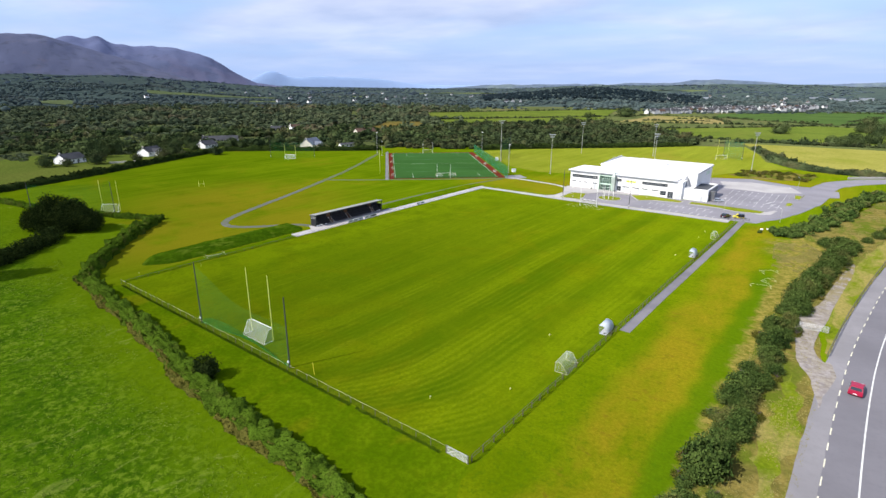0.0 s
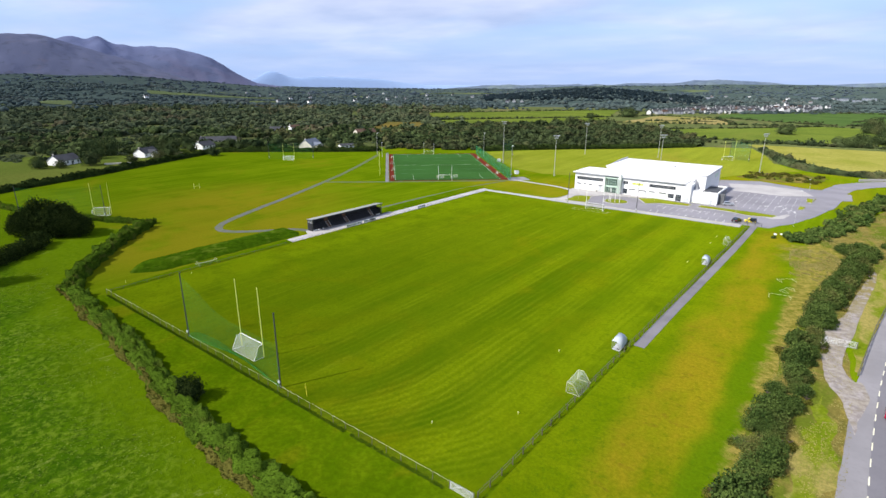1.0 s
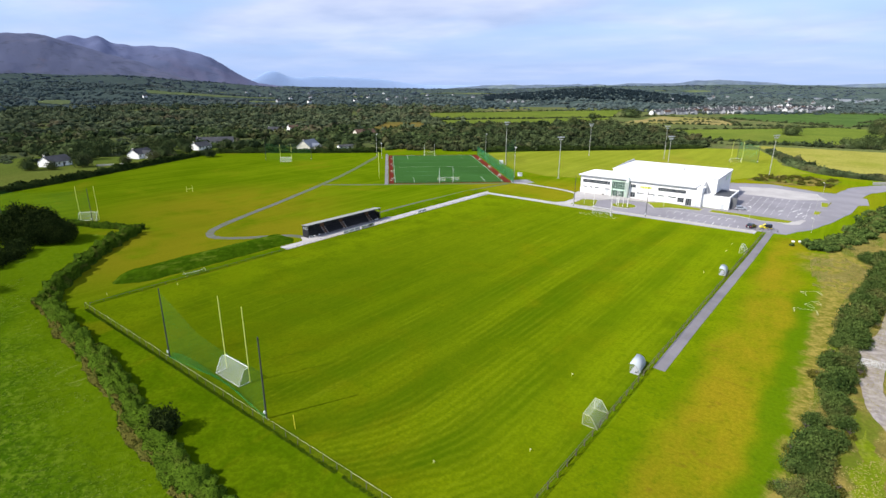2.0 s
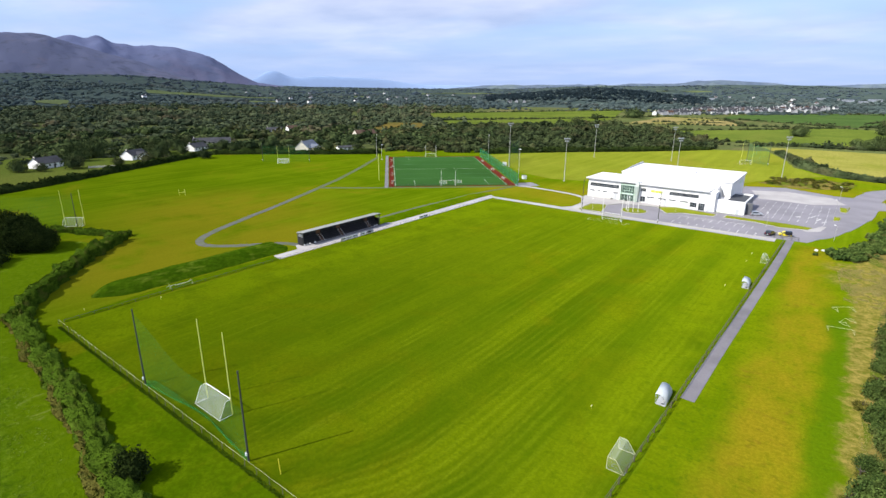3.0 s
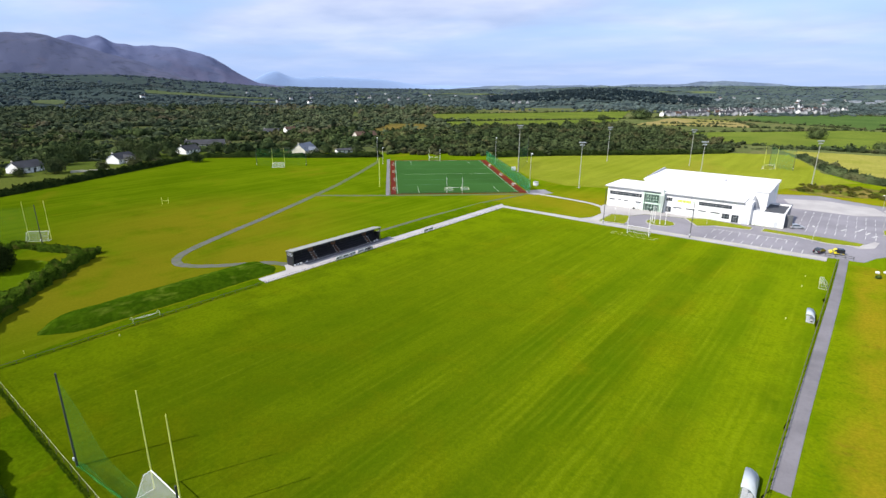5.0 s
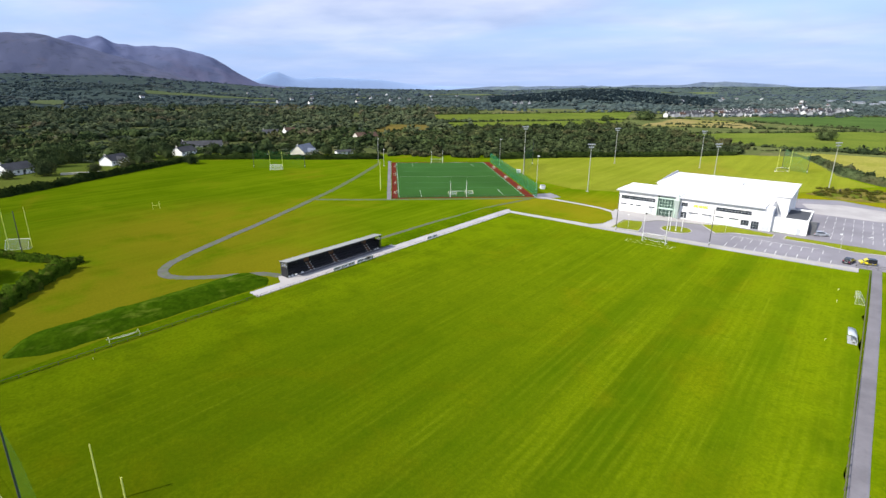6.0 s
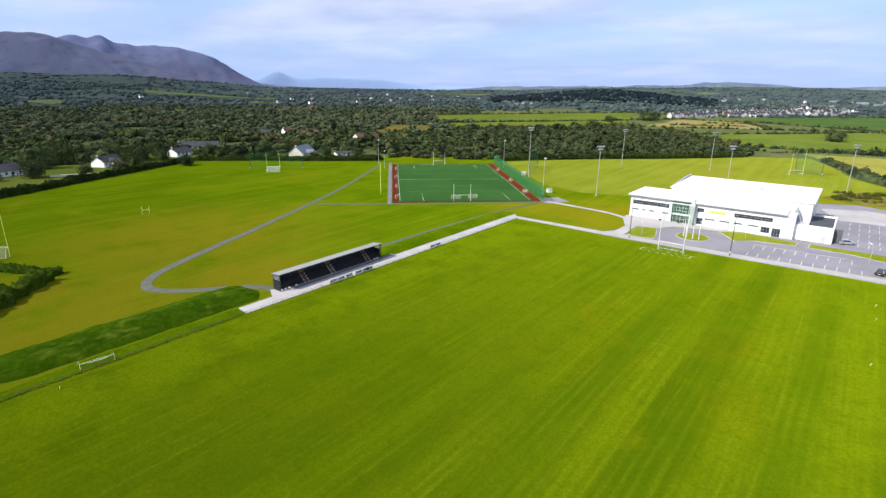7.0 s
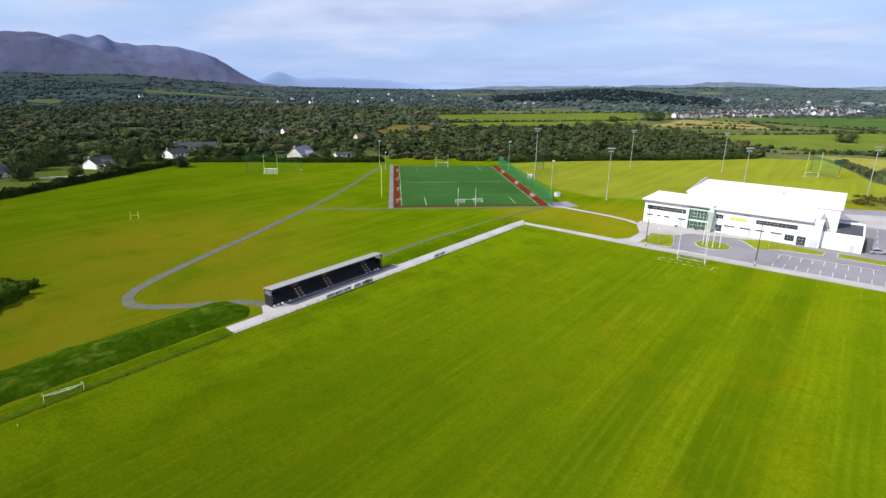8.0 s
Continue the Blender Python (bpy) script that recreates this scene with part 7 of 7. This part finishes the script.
    return tagged(ob, label, "grass tufts", kind="stuff")


tufts("dry_tussocks", "dry straw-coloured tussocks along the road", SCRUB, 24000, 0.13, "straw_blades", 31, upright=1.1)
tufts("dry_tussocks_bank", "dry tussocks beside the path end", [(19, 108), (25, 106), (29, 130), (20, 145), (17, 130)], 4200, 0.16, "straw_blades", 32, upright=1.0)
tufts("pasture_tufts", "uneven grass tufts in the pasture", [(0, -17.5), (-27, -15.6), (-63, -11.8), (-105, -7.5), (-128, -2), (-120, -40), (-70, -70), (0, -50)], 6000, 0.20, "pasture_blades", 33, upright=0.5, gaps=0.05)
tufts("fence_weeds", "long grass left along the pitch fence", [(-96, -0.6), (-4, -0.6), (-4, -0.1), (-96, -0.1)], 4200, 0.17, "bank_blades", 34, upright=0.8, gaps=-0.6)
tufts("fence_weeds_east", "long grass left along the wooden fence", [(0.1, 0.5), (0.6, 0.5), (3.8, 150), (3.3, 150)], 2600, 0.10, "bank_blades", 35, upright=0.3, gaps=-0.6)
tufts("rail_weeds", "long dark grass under the low rail", [(-97.9, 1), (-97.5, 1), (-97.8, 49), (-98.2, 49)], 1300, 0.12, "bank_blades", 38, upright=0.9, gaps=-0.7)

# ---- farm fields and woods beyond the grounds ----
FIELDS = {
    "field_a": ([(-432, 515), (-275, 765), (-350, 1010), (-548, 660)], "field"),
    "field_b": ([(-350, 452), (-240, 612), (-270, 740), (-420, 515)], "field"),
    "field_c": ([(-215, 640), (-92, 690), (-138, 815), (-225, 835)], "hay"),
    "field_d": ([(-150, 850), (0, 750), (140, 800), (150, 1240), (5, 1200), (-150, 960)], "green_field"),
    "field_e": ([(-140, 560), (-82, 476), (0, 470), (110, 500), (110, 700), (-5, 720), (-68, 640)], "field"),
    "field_f": ([(-14, 384), (2, 340), (14, 318), (60, 320), (80, 452), (0, 446), (-40, 440)], "pale_field"),
    "field_h": ([(-440, 445), (-405, 478), (-328, 385), (-347, 332), (-372, 345)], "brownfield"),
}
for fname, (poly, kind) in FIELDS.items():
    sheet(fname, poly, 0.35, kind, {"green_field": "deep green meadow before the far estate", "field": "sunlit green farm field between hedges", "hay": "cut straw-coloured hay field", "pale_field": "pale yellow-green field behind the hedge", "brownfield": "rough brown field among trees"}[kind], "field", 6.0, 20.0)


def far_field(name, az0, az1, r0, r1, mat="field"):
    """A strip of farmland on the distant slopes, following the land."""
    v, f, n, m = [], [], 24, 4
    for i in range(n + 1):
        a = az0 + (az1 - az0) * i / n
        for j in range(m + 1):
            r = r0 + (r1 - r0) * (j / m) + 70 * noise.noise((a * 0.6, j * 0.3, r0)) + 30 * noise.noise((a * 2.2, j * 0.7, r0))
            x, y = HOME[0] + r * math.sin(radians(a)), HOME[1] + r * math.cos(radians(a))
            v.append((x, y, land(x, y) + 1.2))
    for i in range(n):
        f += [(i * (m + 1) + j, i * (m + 1) + j + 1, (i + 1) * (m + 1) + j + 1, (i + 1) * (m + 1) + j) for j in range(m)]
    ob = new(name, mesh_of(name, v, f, True))
    attach(ob, "far_field")
    tagged(ob, "distant green field among dark woods", "field", kind="structure")


FAR_FIELDS = [(-67, -55, 1700, 1850), (-76, -73.5, 1200, 1330), (-62, -58, 2250, 2350), (-52, -46, 2000, 2090), (-40, -30, 2600, 2850), (-16, -11, 3300, 3400), (-58, -55, 1350, 1420)]
for k, q in enumerate(FAR_FIELDS):
    far_field("far_field_%d" % (k + 1), *q)

OPEN = [p for p, _ in FIELDS.values()]
HOMEFIELD = [(-250, -5), (-258, 20), (-268, 40), (-281, 66), (-298, 97), (-312, 126), (-318, 150), (-296, 168), (-262, 196), (-232, 222), (-180, 268), (-150, 308), (-112, 345),
             (-66, 396), (-38, 410), (-22, 372), (-14, 335), (8, 306), (60, 320), (200, 320), (200, -200), (-250, -200)]
HOUSING = [(-290, 850), (-225, 845), (-140, 1060), (10, 1150), (40, 1400), (-60, 1560), (-300, 1330)]
GARDENS = [[(-320, 40), (-290, 92), (-306, 122), (-338, 112), (-345, 60)], [(-352, 138), (-322, 150), (-312, 168), (-338, 172)], [(-300, 180), (-262, 205), (-252, 236), (-290, 214)],
           [(-375, 165), (-345, 185), (-365, 200), (-385, 180)], [(-432, 262), (-405, 268), (-415, 305), (-440, 305)], [(-345, 288), (-308, 288), (-308, 318), (-340, 318)]]
OPEN += [HOMEFIELD, HOUSING] + GARDENS


def near_far_field(p):
    d, a = math.hypot(p[0] - HOME[0], p[1] - HOME[1]), math.degrees(math.atan2(p[0] - HOME[0], p[1] - HOME[1]))
    return any(a0 < a < a1 and r0 - 90 < d < r1 for a0, a1, r0, r1 in FAR_FIELDS)


def scatter(seed, count, az0, az1, r0, r1, gap_noise, gap):
    rng = random.Random(seed)
    out = []
    while len(out) < count:
        a = radians(rng.uniform(az0, az1))
        r = math.sqrt(rng.uniform(r0 * r0, r1 * r1))
        p = (HOME[0] + r * math.sin(a), HOME[1] + r * math.cos(a))
        if noise.noise((p[0] / gap_noise, p[1] / gap_noise, 5)) + 0.4 * noise.noise((p[0] * 4 / gap_noise, p[1] * 4 / gap_noise, 6)) < gap:
            continue
        if any(inside(p, q) for q in OPEN) or near_far_field(p):
            continue
        out.append(p)
    return out


def wood(name, label, spots, size, shapes, seed, mat="wood_leaves", sink=0.12, tall=(0.55, 1.15)):
    rng = random.Random(seed)
    pieces = []
    for x, y in spots:
        v, f = shapes[rng.randrange(len(shapes))]
        s, a = rng.uniform(*size) * (1 + 0.35 * noise.noise((x / 45, y / 45, 3))), rng.uniform(0, 6.28)
        c, d = math.cos(a), math.sin(a)
        q = np.stack([v[:, 0] * c - v[:, 1] * d, v[:, 0] * d + v[:, 1] * c, v[:, 2] * rng.uniform(*tall)], 1) * s
        pieces.append((q + (x, y, land(x, y) - sink * s), f))
    v, f = join(pieces)
    ob = new(name, fast_mesh(name, v, f))
    attach(ob, mat)
    return tagged(ob, label, "trees", kind="stuff")


def ragged_crown(seed, lobes, count, leaf):
    """A crown with leaf clumps breaking its outline."""
    v, f = crown(seed, lobes, 1, 0.4)
    return join([(v, f), clumps(random.Random(seed), v, f, count, leaf, leaf * 0.8)])


NEAR_CROWNS = [ragged_crown(100 + k, 6, 56, 0.26) for k in range(8)]
MID_CROWNS = [ragged_crown(140 + k, 4, 20, 0.34) for k in range(8)]
FAR_CROWNS = [crown(200 + k, 2, 1, 0.45) for k in range(6)]
wood("woodland_edge", "dark green trees behind the houses and playing fields", scatter(1, 1000, -84, -30, 330, 500, 40, -0.12), (1.8, 6.8), NEAR_CROWNS, 2)
wood("scrub_edge", "low olive scrub between the trees behind the houses", scatter(3, 1700, -84, -30, 325, 560, 30, -0.25), (1.0, 3.2), MID_CROWNS, 3, "olive_leaves", 0.2, (0.4, 0.9))
wood("woodland", "mixed olive and dark green woodland", scatter(9, 4600, -84, -34, 450, 1120, 42, -0.16), (2.2, 8.0), MID_CROWNS, 10, "olive_leaves", 0.12, (0.4, 0.95))
BELT = [(-236, 236), (-180, 276), (-146, 312), (-112, 350), (-70, 400), (-60, 440), (-96, 480), (-140, 545), (-236, 600), (-345, 450), (-300, 330), (-262, 250)]
rng = random.Random(77)
belt = []
while len(belt) < 1700:
    p = (rng.uniform(-345, -55), rng.uniform(235, 610))
    if inside(p, BELT) and noise.noise((p[0] / 34, p[1] / 34, 8)) > -0.45 and not any(inside(p, q) for q in OPEN):
        belt.append(p)
wood("woodland_belt", "dense belt of trees behind the playing fields", belt, (2.0, 5.2), NEAR_CROWNS, 4, "belt_leaves", 0.12, (0.6, 1.25))
# bluer leaf materials bring the distance haze in as colour
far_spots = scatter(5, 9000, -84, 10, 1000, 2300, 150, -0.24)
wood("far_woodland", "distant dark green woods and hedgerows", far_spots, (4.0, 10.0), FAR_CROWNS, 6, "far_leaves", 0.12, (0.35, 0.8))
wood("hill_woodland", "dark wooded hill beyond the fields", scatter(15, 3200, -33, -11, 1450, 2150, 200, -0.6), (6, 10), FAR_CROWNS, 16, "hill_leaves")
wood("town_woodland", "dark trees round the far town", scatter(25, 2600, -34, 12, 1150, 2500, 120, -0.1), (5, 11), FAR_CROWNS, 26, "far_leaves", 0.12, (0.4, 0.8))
wood("farthest_woodland", "far woods low on the horizon, haze-blue by colour", scatter(7, 5000, -84, 12, 2250, 4300, 260, -0.18), (7, 16), FAR_CROWNS, 8, "farthest_leaves", 0.12, (0.22, 0.5))


def hedgerow(name, lines_, gap, size, seed, mat="wood_leaves", skip=0.2):
    rng = random.Random(seed)
    spots = []
    for ln in lines_:
        for p, q in zip(ln, ln[1:]):
            n = max(1, int(math.dist(p, q) / gap))
            for k in range(n):
                if rng.random() > skip:
                    t = (k + rng.random()) / n
                    spots.append((p[0] + (q[0] - p[0]) * t + rng.uniform(-2, 2), p[1] + (q[1] - p[1]) * t + rng.uniform(-2, 2)))
    return wood(name, "dark hedgerow trees between the fields", spots, size, MID_CROWNS, seed, mat, 0.2)


thicket_rng = random.Random(71)
wood("roadside_thicket", "dense dark green thicket along the entrance road", [(p[0] + thicket_rng.gauss(0, 1.7), p[1] + thicket_rng.uniform(-1.6, 1.6)) for p in ROW2 for _ in range(7)],
     (0.8, 2.3), NEAR_CROWNS, 72, "gorse", 0.1, (0.7, 1.2))


hedgerow("field_hedgerow", [[(-432, 512), (-350, 640), (-272, 752)], [(-240, 612), (-215, 640), (-92, 692), (-5, 722), (112, 705)], [(-275, 765), (-225, 838), (-138, 818), (-92, 695)], [(-140, 562), (-68, 640), (-5, 722)],
                            [(-548, 662), (-350, 1012), (-275, 900)], [(-128, 838), (0, 752), (140, 802)], [(-82, 474), (0, 466), (110, 496)], [(-60, 474), (90, 476)], [(-135, 1045), (5, 1140), (150, 1143)]], 3.0, (1.6, 3.6), 51, "belt_leaves", 0.12)
hedgerow("hay_hedgerow", [[(-14, 384), (2, 342), (14, 318)], [(-200, 690), (-120, 735)], [(-180, 760), (-120, 790)], [(20, 830), (60, 1000)], [(-60, 440), (-14, 470), (60, 478)], [(28, 790), (50, 700), (66, 600)], [(38, 790), (60, 700), (76, 600)], [(48, 800), (72, 690)], [(10, 1200), (60, 1180), (120, 1190)]], 2.6, (1.4, 3.0), 52, "belt_leaves", 0.12)
BIG = variants(500, 2, 34, 1500, 0.06, "wood_leaves", 0.8)
for p, s, h in (((-249, 768), 13, 11), ((-233, 532), 7, 9), ((-28, 570), 8, 8), ((-280, 700), 6, 6), ((40, 742), 9, 9), ((70, 560), 8, 7), ((-300, 105), 4.5, 5), ((-310, 72), 5, 6), ((-298, 138), 4, 4.5), ((-318, 120), 4, 5),
                ((-322, 172), 4, 4), ((-292, 186), 3.4, 3.4), ((-268, 200), 3.6, 3.2), ((-340, 84), 6, 8), ((-352, 98), 7, 9), ((-306, 92), 3.2, 3.4), ((-312, 58), 3, 3.2), ((-318, 50), 4, 5), ((-302, 118), 3, 3), ((-336, 128), 6, 7.5), ((-350, 122), 6, 8), ((-330, 140), 4, 5), ((-352, 148), 5, 6.5),
                ((-318, 158), 3, 3.2), ((-336, 172), 4, 5), ((-306, 190), 4.5, 6), ((-276, 216), 4, 4.6), ((-300, 212), 5, 6.5), ((-258, 226), 3.4, 4), ((30, 500), 6, 7), ((44, 506), 7, 8), ((16, 488), 5, 5), ((58, 498), 6, 7), ((72, 512), 7, 8), ((46, 610), 9, 10), ((60, 630), 10, 11), ((36, 640), 7, 7), ((70, 600), 9, 9), ((24, 472), 6, 6), ((34, 478), 6, 7)):
    plant("tree", "round dark green tree standing among fields and gardens", "tree", "trees in fields and gardens", BIG[int(s) % 2], TREE_STEM, p, s * 40, s, h, "wood_leaves", 0.4)
hedge("ragged hedge at the far end of the playing fields", [(-314, 150), (-296, 170), (-262, 198), (-234, 226)], 5, 2.6, 17, "oak", 0.6, 50)
hedge("ragged hedge behind the field beyond the clubhouse", [(-182, 270), (-150, 310), (-112, 347), (-68, 398)], 5, 3.0, 18, "oak", 0.6, 50)


# ---- housing estate and scattered far houses ----
def plain_house(length, width, wall_h, roof_h, wall, roof):
    h = thing("house", "small white house with a dark roof in the far estate", "house", "houses of the far estate")
    L, w = length / 2, width / 2
    part("wall", Shape().add([(-L, -w, 0), (L, -w, 0), (L, w, 0), (-L, w, 0), (-L, -w, wall_h), (L, -w, wall_h), (L, w, wall_h), (-L, w, wall_h), (-L, 0, wall_h + roof_h), (L, 0, wall_h + roof_h)],
                             [(0, 1, 5, 4), (2, 3, 7, 6), (1, 2, 6, 9, 5), (3, 0, 4, 8, 7)]), wall, h)
    part("roof", Shape().add([(-L - .3, -w - .3, wall_h - .2), (L + .3, -w - .3, wall_h - .2), (L + .3, 0, wall_h + roof_h + .1), (-L - .3, 0, wall_h + roof_h + .1), (L + .3, w + .3, wall_h - .2), (-L - .3, w + .3, wall_h - .2)],
                             [(0, 1, 2, 3), (3, 2, 4, 5)]), roof, h)
    part("chimney", Shape().box(L - 1.2, L - 0.4, -0.4, 0.4, wall_h + roof_h - 0.6, wall_h + roof_h + 1.1), wall, h)
    for x in (-L * 0.5, L * 0.5):
        part("window", Shape().box(x - 0.7, x + 0.7, -w - 0.04, -w + 0.04, 1.0, 2.3), "glass", h)
        part("window", Shape().box(x - 0.7, x + 0.7, -w - 0.04, -w + 0.04, 3.0, 4.1), "glass", h)
    return h


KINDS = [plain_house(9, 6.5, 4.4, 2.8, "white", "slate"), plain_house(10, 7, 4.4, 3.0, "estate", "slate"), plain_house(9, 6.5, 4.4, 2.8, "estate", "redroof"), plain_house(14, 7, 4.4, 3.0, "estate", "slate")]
estate_rng = random.Random(60)
wood("estate_trees", "dark garden trees among the far houses", [(-290 + 330 * t + estate_rng.uniform(-8, 8), 860 + 300 * t ** 1.2 + estate_rng.uniform(0, 330)) for t in (estate_rng.random() for _ in range(420))],
     (2.0, 4.5), MID_CROWNS, 63, "far_leaves")
rng = random.Random(61)
spots = []
for row in range(8):
    for col in range(22):
        t = col / 21
        x = -262 + 200 * t + rng.uniform(-5, 5) + row * 5
        y = 880 + 300 * t ** 1.2 + row * 42 + rng.uniform(-9, 9)
        if rng.random() < 0.72:
            spots.append((x, y))
for k, (x, y) in enumerate(spots[:112]):
    h = KINDS[k % 4] if k < 4 else copy_thing(KINDS[rng.choice((0, 0, 1, 1, 2, 3))], pose(0, 0, 0))
    h.matrix_basis = pose(x, y, land(x, y), 0, 0, rng.choice((40, 130, 40, 20, 100)))
far_rng = random.Random(62)
for k in range(46):
    a, r = radians(far_rng.choice((far_rng.uniform(-74, -50), far_rng.uniform(-50, -28), far_rng.uniform(-14, 0)))), far_rng.uniform(1150, 2500)
    x, y = HOME[0] + r * math.sin(a), HOME[1] + r * math.cos(a)
    h = copy_thing(KINDS[k % 2 + (1 if k % 5 == 0 else 0)], pose(x, y, land(x, y) + 2, 0, 0, far_rng.uniform(0, 180)))
    tagged(h, "small white farmhouse far off among dark woods", "house", "scattered far farmhouses")
for x, y, w in ((-30, 2150, 30), (40, 2250, 34), (-110, 2300, 24), (10, 2050, 20), (-380, 1900, 16)):
    b = thing("warehouse", "long white industrial building on the edge of town", "building", "far industrial buildings", (x, y, land(x, y)), 12)
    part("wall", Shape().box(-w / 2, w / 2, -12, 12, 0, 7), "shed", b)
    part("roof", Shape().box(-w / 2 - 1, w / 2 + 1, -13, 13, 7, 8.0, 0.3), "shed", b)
